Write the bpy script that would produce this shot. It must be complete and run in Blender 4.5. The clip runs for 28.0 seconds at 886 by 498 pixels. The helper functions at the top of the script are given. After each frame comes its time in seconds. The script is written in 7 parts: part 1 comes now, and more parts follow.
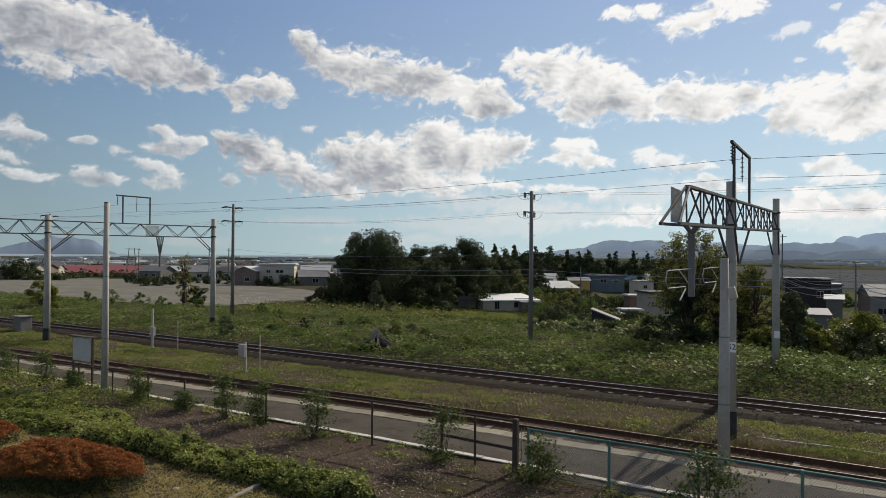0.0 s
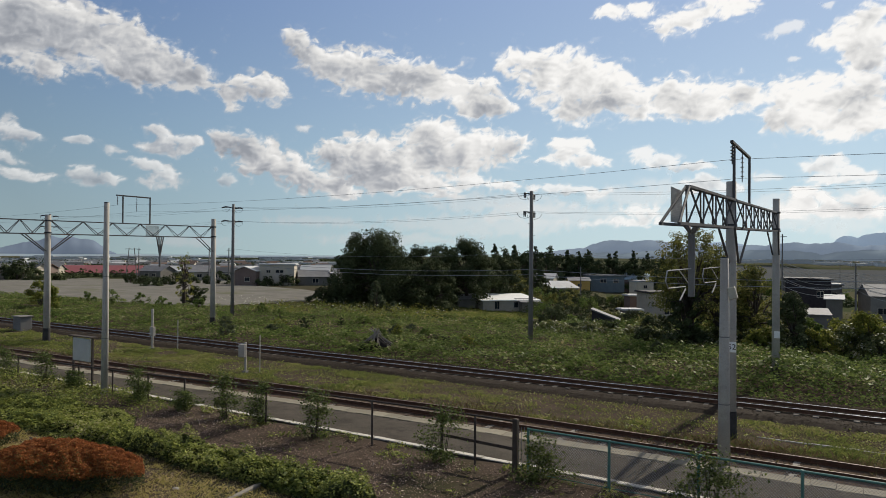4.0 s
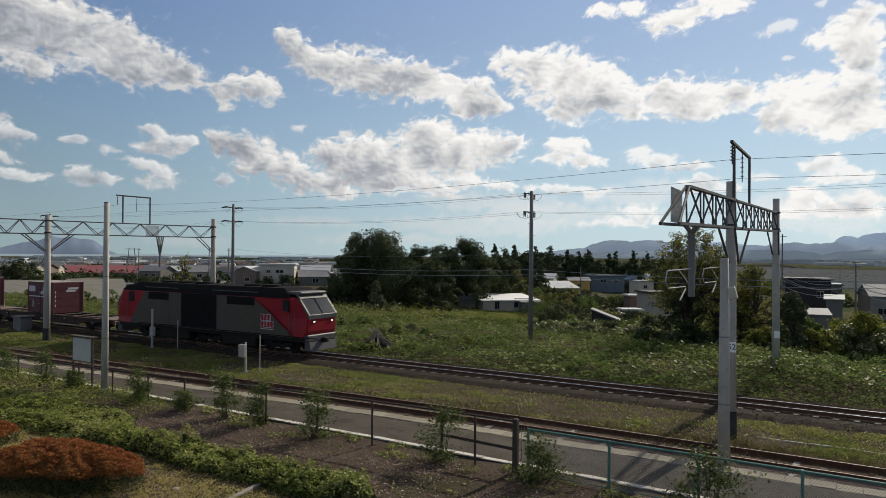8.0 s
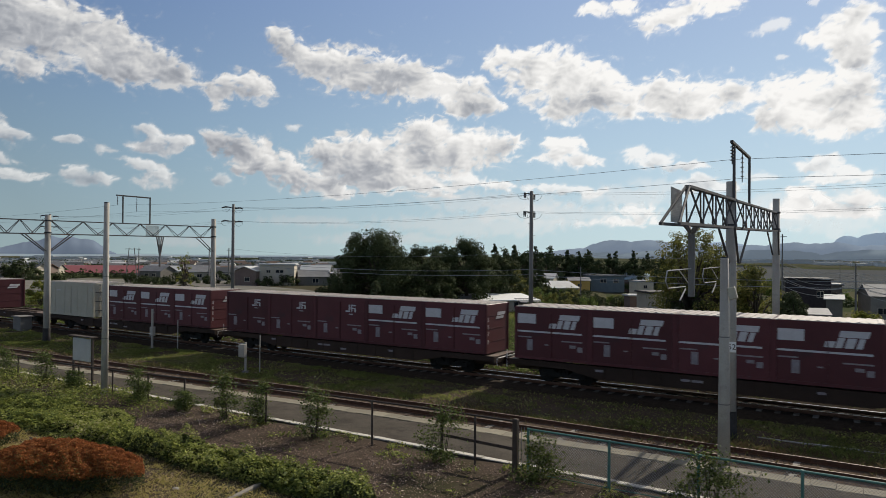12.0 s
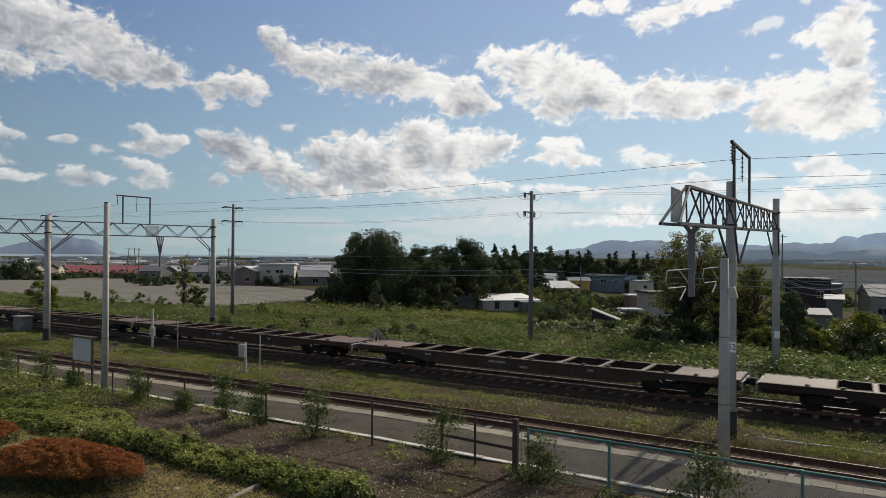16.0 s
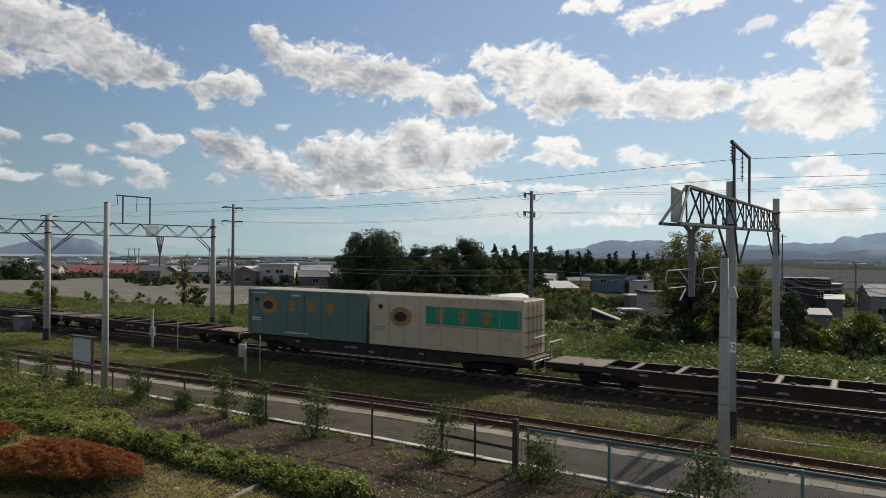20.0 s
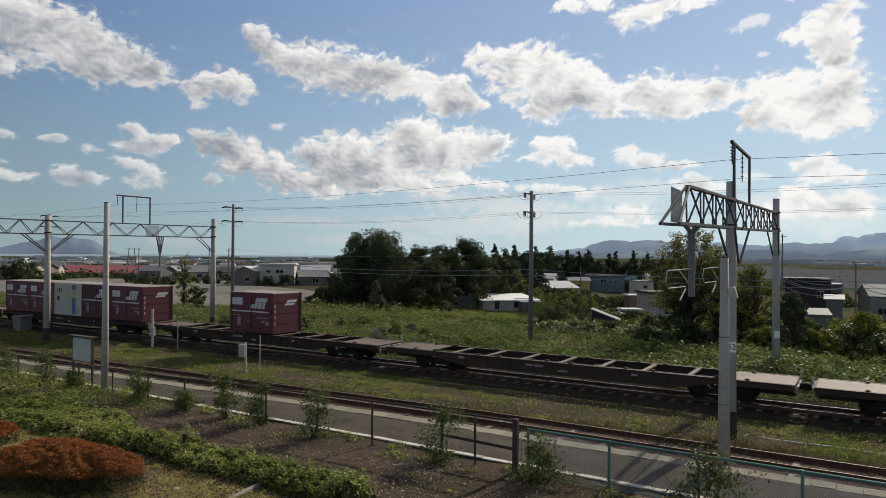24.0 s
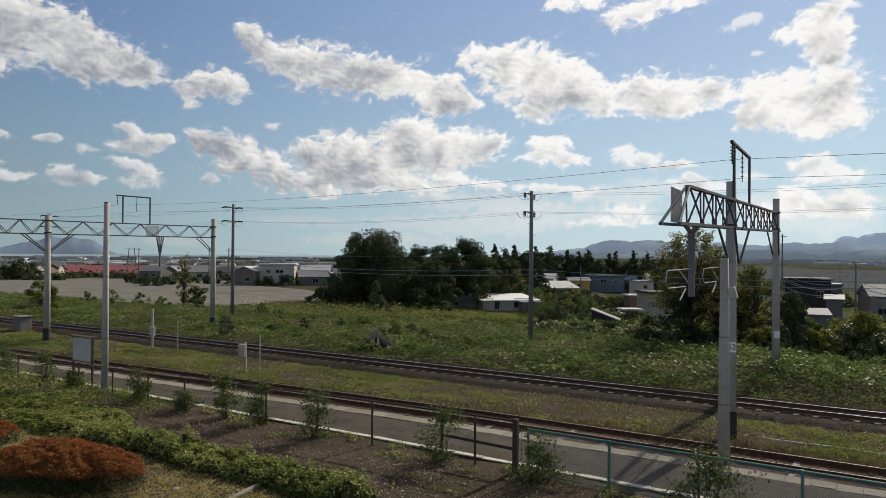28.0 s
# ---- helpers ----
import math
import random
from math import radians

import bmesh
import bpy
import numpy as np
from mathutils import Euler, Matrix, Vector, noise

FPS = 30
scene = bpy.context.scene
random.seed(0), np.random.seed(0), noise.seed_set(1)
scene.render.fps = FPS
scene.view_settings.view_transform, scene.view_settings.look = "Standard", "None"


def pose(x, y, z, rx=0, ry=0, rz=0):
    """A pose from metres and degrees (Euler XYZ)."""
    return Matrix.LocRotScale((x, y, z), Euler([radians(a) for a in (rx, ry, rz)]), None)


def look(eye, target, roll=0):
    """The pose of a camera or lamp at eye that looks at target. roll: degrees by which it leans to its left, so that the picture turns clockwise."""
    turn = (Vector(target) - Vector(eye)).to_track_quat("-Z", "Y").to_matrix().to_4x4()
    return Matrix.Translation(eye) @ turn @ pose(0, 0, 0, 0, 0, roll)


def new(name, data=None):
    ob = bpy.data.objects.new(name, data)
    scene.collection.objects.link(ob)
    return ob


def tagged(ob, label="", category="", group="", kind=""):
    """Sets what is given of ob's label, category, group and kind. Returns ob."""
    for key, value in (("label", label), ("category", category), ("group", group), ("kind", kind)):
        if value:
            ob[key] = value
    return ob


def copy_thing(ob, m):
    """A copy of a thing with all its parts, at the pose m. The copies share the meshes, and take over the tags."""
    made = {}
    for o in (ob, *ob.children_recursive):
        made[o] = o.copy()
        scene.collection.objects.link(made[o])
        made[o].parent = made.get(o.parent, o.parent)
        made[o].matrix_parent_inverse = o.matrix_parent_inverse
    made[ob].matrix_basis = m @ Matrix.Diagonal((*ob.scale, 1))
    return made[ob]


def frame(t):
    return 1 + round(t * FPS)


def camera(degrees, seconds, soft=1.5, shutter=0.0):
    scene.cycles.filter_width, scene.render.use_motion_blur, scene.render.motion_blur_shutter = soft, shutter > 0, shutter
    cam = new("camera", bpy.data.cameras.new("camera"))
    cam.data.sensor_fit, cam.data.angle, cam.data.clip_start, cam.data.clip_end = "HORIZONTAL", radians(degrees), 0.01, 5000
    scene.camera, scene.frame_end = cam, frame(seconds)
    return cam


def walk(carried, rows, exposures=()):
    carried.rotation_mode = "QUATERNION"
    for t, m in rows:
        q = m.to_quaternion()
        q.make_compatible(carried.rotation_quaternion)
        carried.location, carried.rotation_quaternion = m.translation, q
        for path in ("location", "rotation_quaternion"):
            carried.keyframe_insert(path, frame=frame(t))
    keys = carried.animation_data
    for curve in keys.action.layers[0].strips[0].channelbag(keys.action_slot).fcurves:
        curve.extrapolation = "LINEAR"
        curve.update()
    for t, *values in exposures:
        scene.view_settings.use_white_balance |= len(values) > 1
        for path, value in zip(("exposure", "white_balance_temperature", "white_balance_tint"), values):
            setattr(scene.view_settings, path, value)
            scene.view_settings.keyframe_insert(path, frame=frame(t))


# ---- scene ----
EYE = Vector((0.0, -31.09, 6.006))
AHEAD = Vector((-0.52384, 0.85176, 0.00955))
HEADING = -31.59
cam = camera(66.37, 28.0, soft=0.75, shutter=0.12)
VIEW = look(EYE, EYE + AHEAD * 10, 0.47)
walk(cam, [(0.0, VIEW), (28.0, VIEW)], exposures=[(0.0, -0.05), (28.0, -0.05)])

# ---- world and sun ----
SUN_EL, SUN_AZ = 32.0, 8.3          # azimuth from +y towards +x
world = bpy.data.worlds.new("world")
scene.world = world
world.use_nodes = True
wn = world.node_tree
sky = wn.nodes.new("ShaderNodeTexSky")
sky.sky_type = "NISHITA"
sky.sun_disc = False
sky.sun_elevation, sky.sun_rotation = radians(SUN_EL), radians(SUN_AZ)
sky.air_density, sky.dust_density, sky.ozone_density = 1.15, 0.3, 5.0
wn.nodes["Background"].inputs["Strength"].default_value = 0.057
# pale haze towards the horizon
sky_co = wn.nodes.new("ShaderNodeTexCoord")
up = wn.nodes.new("ShaderNodeSeparateXYZ")
wn.links.new(sky_co.outputs["Generated"], up.inputs[0])
haze = wn.nodes.new("ShaderNodeMapRange")
haze.interpolation_type = "SMOOTHSTEP"
for key, value in (("From Min", 0.0), ("From Max", 0.34), ("To Min", 0.95), ("To Max", 0.62)):
    haze.inputs[key].default_value = value
wn.links.new(up.outputs["Z"], haze.inputs["Value"])
mix = wn.nodes.new("ShaderNodeMix")
mix.data_type = "RGBA"
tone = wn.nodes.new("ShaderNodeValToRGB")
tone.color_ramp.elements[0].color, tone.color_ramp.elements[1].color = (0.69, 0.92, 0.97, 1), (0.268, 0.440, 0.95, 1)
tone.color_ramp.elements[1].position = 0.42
# whiter, warmer tone overhead, out of view, added to fill the shade
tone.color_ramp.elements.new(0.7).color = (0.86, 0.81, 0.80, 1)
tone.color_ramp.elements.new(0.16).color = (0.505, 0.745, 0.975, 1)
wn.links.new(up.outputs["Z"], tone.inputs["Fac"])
gain = wn.nodes.new("ShaderNodeVectorMath")
gain.operation = "SCALE"
gain.inputs["Scale"].default_value = 11.2
# the sky is paler towards the sun
sunward = wn.nodes.new("ShaderNodeVectorMath")
sunward.operation = "DOT_PRODUCT"
sunward.inputs[1].default_value = (math.sin(radians(SUN_AZ)) * math.cos(radians(SUN_EL)), math.cos(radians(SUN_AZ)) * math.cos(radians(SUN_EL)), math.sin(radians(SUN_EL)))
wn.links.new(sky_co.outputs["Generated"], sunward.inputs[0])
paler = wn.nodes.new("ShaderNodeMapRange")
for key, value in (("From Min", 0.3), ("From Max", 0.95), ("To Min", 7.9), ("To Max", 15.9)):
    paler.inputs[key].default_value = value
wn.links.new(sunward.outputs["Value"], paler.inputs["Value"])
# extra brightness opposite the sun, out of view, added to fill shaded sides
back_fill = wn.nodes.new("ShaderNodeMapRange")
back_fill.interpolation_type = "SMOOTHSTEP"
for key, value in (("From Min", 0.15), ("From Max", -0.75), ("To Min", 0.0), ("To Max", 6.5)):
    back_fill.inputs[key].default_value = value
wn.links.new(sunward.outputs["Value"], back_fill.inputs["Value"])
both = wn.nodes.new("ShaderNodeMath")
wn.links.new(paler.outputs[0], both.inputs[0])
wn.links.new(back_fill.outputs[0], both.inputs[1])
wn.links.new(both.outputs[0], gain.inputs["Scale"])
white = wn.nodes.new("ShaderNodeMapRange")
for key, value in (("From Min", 0.45), ("From Max", 0.97), ("To Min", 0.0), ("To Max", 0.40)):
    white.inputs[key].default_value = value
wn.links.new(sunward.outputs["Value"], white.inputs["Value"])
pale = wn.nodes.new("ShaderNodeMix")
pale.data_type = "RGBA"
pale.inputs[7].default_value = (0.88, 0.985, 1.02, 1)
wn.links.new(white.outputs[0], pale.inputs[0])
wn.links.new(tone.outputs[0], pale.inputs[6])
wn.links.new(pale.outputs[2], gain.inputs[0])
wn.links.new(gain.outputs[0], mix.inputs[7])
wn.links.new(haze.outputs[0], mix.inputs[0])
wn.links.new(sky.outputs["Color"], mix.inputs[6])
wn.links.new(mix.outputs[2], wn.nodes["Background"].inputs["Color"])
sun = new("sun", bpy.data.lights.new("sun", "SUN"))
sun.data.energy, sun.data.angle, sun.data.color = 5.0, radians(0.6), (1.0, 0.92, 0.78)
sun.rotation_euler = Vector((-math.sin(radians(SUN_AZ)) * math.cos(radians(SUN_EL)), -math.cos(radians(SUN_AZ)) * math.cos(radians(SUN_EL)), -math.sin(radians(SUN_EL)))).to_track_quat("-Z", "Y").to_euler()


# ---- materials ----
def surf(name, c1, c2, scale=4.0, rough=0.8, metal=0.0, bump=0.2, fine=40.0, stain=None, stain_scale=0.6, stain_at=0.55, spec=0.2, vary=0.0):
    """Two colours mixed by coarse and fine noise, with stains of a third colour and a fine relief."""
    m = bpy.data.materials.new(name)
    m.use_nodes = True
    t = m.node_tree
    b = t.nodes["Principled BSDF"]
    co = t.nodes.new("ShaderNodeTexCoord")
    def nz(s, d=6.0, r=0.6):
        n = t.nodes.new("ShaderNodeTexNoise")
        n.inputs["Scale"].default_value, n.inputs["Detail"].default_value, n.inputs["Roughness"].default_value = s, d, r
        t.links.new(co.outputs["Object"], n.inputs["Vector"])
        return n.outputs["Fac"]
    def mixc(f, a, b2):
        n = t.nodes.new("ShaderNodeMix")
        n.data_type = "RGBA"
        for sock, v in ((n.inputs[0], f), (n.inputs[6], a), (n.inputs[7], b2)):
            if hasattr(v, "links"):
                t.links.new(v, sock)
            elif isinstance(v, float):
                sock.default_value = v
            else:
                sock.default_value = (*v, 1)
        return n.outputs[2]
    def steep(f, a, z):
        n = t.nodes.new("ShaderNodeMapRange")
        n.inputs["From Min"].default_value, n.inputs["From Max"].default_value = a, z
        t.links.new(f, n.inputs["Value"])
        return n.outputs[0]
    col = mixc(steep(nz(scale), 0.3, 0.7), c1, c2)
    col = mixc(steep(nz(fine, 3.0), 0.2, 1.1), col, tuple(x * 0.6 for x in c1))
    if stain:
        col = mixc(steep(nz(stain_scale, 8.0, 0.7), stain_at, stain_at + 0.12), col, stain)
    if vary:
        inf = t.nodes.new("ShaderNodeObjectInfo")
        h = t.nodes.new("ShaderNodeHueSaturation")
        mr = t.nodes.new("ShaderNodeMapRange")
        mr.inputs["To Min"].default_value, mr.inputs["To Max"].default_value = 1 - vary, 1 + vary
        t.links.new(inf.outputs["Random"], mr.inputs["Value"])
        t.links.new(mr.outputs[0], h.inputs["Value"])
        t.links.new(col, h.inputs["Color"])
        col = h.outputs[0]
    t.links.new(col, b.inputs["Base Color"])
    b.inputs["Roughness"].default_value, b.inputs["Metallic"].default_value = rough, metal
    b.inputs["Specular IOR Level"].default_value = spec
    if bump:
        bp = t.nodes.new("ShaderNodeBump")
        bp.inputs["Strength"].default_value, bp.inputs["Distance"].default_value = bump, 0.02
        t.links.new(nz(fine, 5.0), bp.inputs["Height"])
        t.links.new(bp.outputs[0], b.inputs["Normal"])
    return m


def foliage(name, dark, light, dry=None, dry_share=0.0, through_light=0.35, rough=0.8, gloss=0.1):
    """Leaves: every leaf its own tint, a part of the light goes through."""
    m = bpy.data.materials.new(name)
    m.use_nodes = True
    t = m.node_tree
    b, out = t.nodes["Principled BSDF"], t.nodes["Material Output"]
    geo = t.nodes.new("ShaderNodeNewGeometry")
    r = t.nodes.new("ShaderNodeValToRGB")
    r.color_ramp.elements[0].color, r.color_ramp.elements[1].color = (*dark, 1), (*light, 1)
    r.color_ramp.elements[1].position = 1 - dry_share
    if dry:
        e = r.color_ramp.elements.new(min(0.999, 1 - dry_share + 0.02))
        e.color = (*dry, 1)
    co = t.nodes.new("ShaderNodeTexCoord")
    n = t.nodes.new("ShaderNodeTexNoise")
    n.inputs["Scale"].default_value, n.inputs["Detail"].default_value = 0.25, 4.0
    t.links.new(co.outputs["Object"], n.inputs["Vector"])
    add = t.nodes.new("ShaderNodeMath")
    add.operation = "MULTIPLY_ADD"
    add.inputs[1].default_value = 1.7
    add.inputs[2].default_value = -0.85
    t.links.new(n.outputs["Fac"], add.inputs[0])
    s = t.nodes.new("ShaderNodeMath")
    s.use_clamp = True
    t.links.new(geo.outputs["Random Per Island"], s.inputs[0])
    t.links.new(add.outputs[0], s.inputs[1])
    t.links.new(s.outputs[0], r.inputs["Fac"])
    t.links.new(r.outputs[0], b.inputs["Base Color"])
    b.inputs["Roughness"].default_value = rough
    b.inputs["Specular IOR Level"].default_value = gloss
    tr = t.nodes.new("ShaderNodeBsdfTranslucent")
    t.links.new(r.outputs[0], tr.inputs["Color"])
    mx = t.nodes.new("ShaderNodeMixShader")
    mx.inputs[0].default_value = through_light
    t.links.new(b.outputs[0], mx.inputs[1])
    t.links.new(tr.outputs[0], mx.inputs[2])
    t.links.new(mx.outputs[0], out.inputs["Surface"])
    return m


def glow(name, colour, strength):
    m = bpy.data.materials.new(name)
    m.use_nodes = True
    b = m.node_tree.nodes["Principled BSDF"]
    b.inputs["Base Color"].default_value = (*colour, 1)
    b.inputs["Emission Color"].default_value = (*colour, 1)
    b.inputs["Emission Strength"].default_value = strength
    return m


M = dict(
    concrete=surf("concrete", (0.34, 0.33, 0.31), (0.44, 0.43, 0.40), 2.0, 0.85, bump=0.3, stain=(0.2, 0.19, 0.18), stain_at=0.6),
    pole=surf("pole_concrete", (0.37, 0.34, 0.295), (0.51, 0.475, 0.415), 1.2, 0.75, bump=0.15, stain=(0.25, 0.235, 0.21), stain_scale=1.5),
    dark_pole=surf("weathered_pole", (0.17, 0.16, 0.15), (0.25, 0.24, 0.22), 1.5, 0.8, bump=0.2),
    steel=surf("painted_steel", (0.085, 0.082, 0.082), (0.13, 0.123, 0.12), 3.0, 0.75, 0.05, bump=0.1, stain=(0.16, 0.10, 0.07)),
    dark_steel=surf("dark_steel", (0.05, 0.05, 0.055), (0.09, 0.085, 0.08), 4.0, 0.5, 0.3, bump=0.1),
    panel_grey=surf("grey_panel", (0.46, 0.44, 0.40), (0.56, 0.54, 0.49), 2.0, 0.6, bump=0.05),
    rail_side=surf("rusty_rail", (0.10, 0.05, 0.03), (0.16, 0.08, 0.05), 8.0, 0.8, 0.2, bump=0.2),
    rail_top=surf("polished_rail", (0.5, 0.5, 0.52), (0.62, 0.62, 0.63), 8.0, 0.25, 1.0, bump=0.02),
    rail_worn=surf("worn_rail", (0.17, 0.12, 0.095), (0.26, 0.20, 0.165), 8.0, 0.65, 0.25, bump=0.05),
    sleeper=surf("sleeper_concrete", (0.125, 0.11, 0.092), (0.22, 0.20, 0.172), 3.0, 0.85, bump=0.3, vary=0.35, stain=(0.10, 0.08, 0.065), stain_scale=2.0, stain_at=0.5),
    pale_sleeper=surf("pale_concrete_sleeper", (0.24, 0.22, 0.19), (0.36, 0.33, 0.29), 3.0, 0.85, bump=0.3, vary=0.3, stain=(0.10, 0.08, 0.065), stain_scale=2.0, stain_at=0.5),
    old_sleeper=surf("old_timber_sleeper", (0.06, 0.04, 0.03), (0.11, 0.08, 0.06), 5.0, 0.9, bump=0.5, vary=0.2),
    ballast=surf("ballast", (0.034, 0.026, 0.02), (0.065, 0.052, 0.04), 6.0, 0.9, bump=1.0, fine=25.0, spec=0.04),
    stone=surf("ballast_stones", (0.036, 0.029, 0.022), (0.085, 0.07, 0.054), 5.0, 0.9, bump=0.4, spec=0.04),
    asphalt=surf("platform_asphalt", (0.066, 0.058, 0.048), (0.125, 0.109, 0.09), 1.1, 0.85, bump=0.5, fine=90.0, stain=(0.048, 0.043, 0.037), stain_scale=0.8, stain_at=0.54, spec=0.02),
    slab=surf("platform_slab", (0.21, 0.185, 0.135), (0.30, 0.27, 0.20), 2.0, 0.85, bump=0.3, stain=(0.19, 0.17, 0.11), vary=0.15),
    white_line=surf("white_edge_paint", (0.54, 0.50, 0.43), (0.70, 0.66, 0.58), 3.0, 0.75, bump=0.2, stain=(0.20, 0.18, 0.15), stain_scale=3.0, stain_at=0.50),
    soil=surf("soil", (0.09, 0.066, 0.05), (0.15, 0.115, 0.092), 1.5, 0.95, bump=0.8, fine=30.0, spec=0.0),
    field=surf("ploughed_soil", (0.085, 0.09, 0.092), (0.12, 0.124, 0.125), 0.02, 0.95, bump=0.3, fine=2.0, spec=0.0),
    gravel=surf("gravel_yard", (0.155, 0.147, 0.13), (0.24, 0.23, 0.205), 0.22, 0.95, bump=0.3, stain=(0.125, 0.125, 0.08), stain_scale=0.09, stain_at=0.56, spec=0.0),
    fence_brown=surf("rusty_fence_pipe", (0.07, 0.055, 0.045), (0.12, 0.095, 0.08), 5.0, 0.7, 0.3, bump=0.3),
    fence_wood=surf("dark_fence_wood", (0.06, 0.045, 0.035), (0.10, 0.075, 0.06), 5.0, 0.85, bump=0.5),
    fence_green=surf("green_fence_paint", (0.09, 0.20, 0.165), (0.13, 0.26, 0.21), 4.0, 0.45, 0.1, bump=0.05, stain=(0.2, 0.12, 0.07), stain_scale=3.0, stain_at=0.66),
    bark=surf("bark", (0.06, 0.05, 0.04), (0.11, 0.09, 0.07), 4.0, 0.95, bump=0.9, fine=18.0),
    maroon=surf("container_maroon", (0.094, 0.0275, 0.031), (0.120, 0.0355, 0.040), 1.0, 0.5, bump=0.1, stain=(0.066, 0.030, 0.034), stain_scale=0.8, vary=0.22),
    roof_light=surf("container_roof", (0.42, 0.37, 0.34), (0.54, 0.49, 0.45), 1.0, 0.7, bump=0.1, stain=(0.30, 0.26, 0.24), stain_scale=1.0, vary=0.15),
    marking=surf("white_marking", (0.55, 0.52, 0.52), (0.68, 0.65, 0.65), 4.0, 0.5, bump=0.05),
    marking_dim=surf("faded_marking", (0.24, 0.20, 0.21), (0.36, 0.32, 0.33), 4.0, 0.6, bump=0.05),
    cream=surf("cream_container", (0.54, 0.41, 0.255), (0.65, 0.50, 0.32), 0.8, 0.55, bump=0.1, stain=(0.36, 0.28, 0.19), stain_scale=0.9),
    white_box=surf("white_container", (0.46, 0.42, 0.33), (0.56, 0.52, 0.41), 0.8, 0.5, bump=0.1, stain=(0.42, 0.40, 0.36), stain_scale=1.2),
    teal=surf("teal_container", (0.12, 0.165, 0.128), (0.15, 0.205, 0.16), 0.8, 0.5, bump=0.1, stain=(0.09, 0.12, 0.098), stain_scale=0.9),
    green_band=surf("green_band", (0.02, 0.24, 0.13), (0.03, 0.30, 0.16), 2.0, 0.5, bump=0.05),
    orange=surf("orange_mark", (0.36, 0.17, 0.045), (0.44, 0.22, 0.065), 2.0, 0.5, bump=0.05),
    mark_black=surf("black_mark", (0.03, 0.02, 0.02), (0.05, 0.03, 0.03), 2.0, 0.5, bump=0.05),
    yellow_mark=surf("yellow_mark", (0.48, 0.40, 0.20), (0.56, 0.47, 0.25), 2.0, 0.5, bump=0.05),
    blue_mark=surf("blue_mark", (0.05, 0.17, 0.25), (0.08, 0.22, 0.30), 2.0, 0.5, bump=0.05),
    wagon=surf("wagon_rust_brown", (0.042, 0.026, 0.019), (0.074, 0.045, 0.033), 1.2, 0.75, 0.1, bump=0.3, stain=(0.12, 0.085, 0.07), stain_scale=0.9, stain_at=0.64, vary=0.25),
    deck=surf("wagon_deck_plate", (0.14, 0.10, 0.08), (0.21, 0.16, 0.13), 1.0, 0.7, 0.1, bump=0.3, stain=(0.14, 0.09, 0.07), stain_scale=1.5, vary=0.2),
    bogie=surf("bogie_black", (0.016, 0.014, 0.012), (0.03, 0.026, 0.022), 3.0, 0.8, 0.1, bump=0.3),
    loco_red=surf("loco_red", (0.30, 0.018, 0.028), (0.36, 0.022, 0.032), 1.0, 0.4, bump=0.05),
    loco_grey=surf("loco_grey", (0.078, 0.062, 0.047), (0.096, 0.077, 0.058), 1.0, 0.5, bump=0.05, stain=(0.07, 0.065, 0.055)),
    loco_black=surf("loco_black", (0.014, 0.013, 0.013), (0.024, 0.022, 0.021), 2.0, 0.85, bump=0.1, spec=0.03),
    loco_light=surf("loco_light_grey", (0.085, 0.082, 0.08), (0.115, 0.112, 0.11), 1.0, 0.5, bump=0.05),
    glass=surf("window_glass", (0.02, 0.025, 0.03), (0.035, 0.04, 0.045), 1.0, 0.1, bump=0.0, spec=0.2),
    lamp=glow("headlamp", (1.0, 0.93, 0.8), 1.6),
    tile_roof=surf("grey_sheet_roof", (0.16, 0.16, 0.165), (0.25, 0.25, 0.255), 0.6, 0.7, 0.0, bump=0.1, vary=0.25),
    pale_roof=surf("pale_sheet_roof", (0.5, 0.5, 0.49), (0.62, 0.62, 0.61), 0.5, 0.7, 0.0, bump=0.05, stain=(0.42, 0.48, 0.45), vary=0.1),
    white_roof=surf("white_sheet_roof", (0.80, 0.80, 0.77), (0.88, 0.88, 0.85), 0.4, 0.6, bump=0.05, stain=(0.6, 0.58, 0.54)),
    rust_roof=surf("brown_sheet_roof", (0.13, 0.085, 0.065), (0.19, 0.13, 0.10), 0.5, 0.75, bump=0.1, vary=0.2),
    dark_roof=surf("dark_sheet_roof", (0.07, 0.075, 0.08), (0.11, 0.115, 0.12), 0.5, 0.7, bump=0.1, vary=0.2),
    red_roof=surf("red_sheet_roof", (0.27, 0.085, 0.09), (0.34, 0.115, 0.12), 0.5, 0.55, bump=0.1),
    blue_roof=surf("pale_blue_sheet_roof", (0.45, 0.6, 0.7), (0.55, 0.68, 0.76), 0.5, 0.4, 0.1, bump=0.05),
    wall_white=surf("white_house_wall", (0.48, 0.42, 0.33), (0.60, 0.53, 0.425), 0.7, 0.8, bump=0.1, vary=0.15, stain=(0.4, 0.38, 0.34)),
    wall_grey=surf("grey_house_wall", (0.19, 0.175, 0.15), (0.27, 0.25, 0.215), 0.7, 0.8, bump=0.1, vary=0.2),
    wall_blue=surf("blue_grey_wall", (0.115, 0.15, 0.17), (0.155, 0.195, 0.215), 0.7, 0.7, bump=0.1),
    wall_yellow=surf("ochre_wall", (0.55, 0.36, 0.10), (0.62, 0.42, 0.13), 0.7, 0.8, bump=0.1),
    wall_brown=surf("brown_wall", (0.17, 0.12, 0.10), (0.23, 0.17, 0.14), 0.7, 0.8, bump=0.1, vary=0.2),
    wall_dark=surf("dark_timber_wall", (0.035, 0.03, 0.032), (0.06, 0.052, 0.055), 2.0, 0.8, bump=0.2),
    sleeve=surf("dark_sleeve", (0.045, 0.042, 0.04), (0.085, 0.08, 0.075), 3.0, 0.9, bump=0.4, spec=0.1),
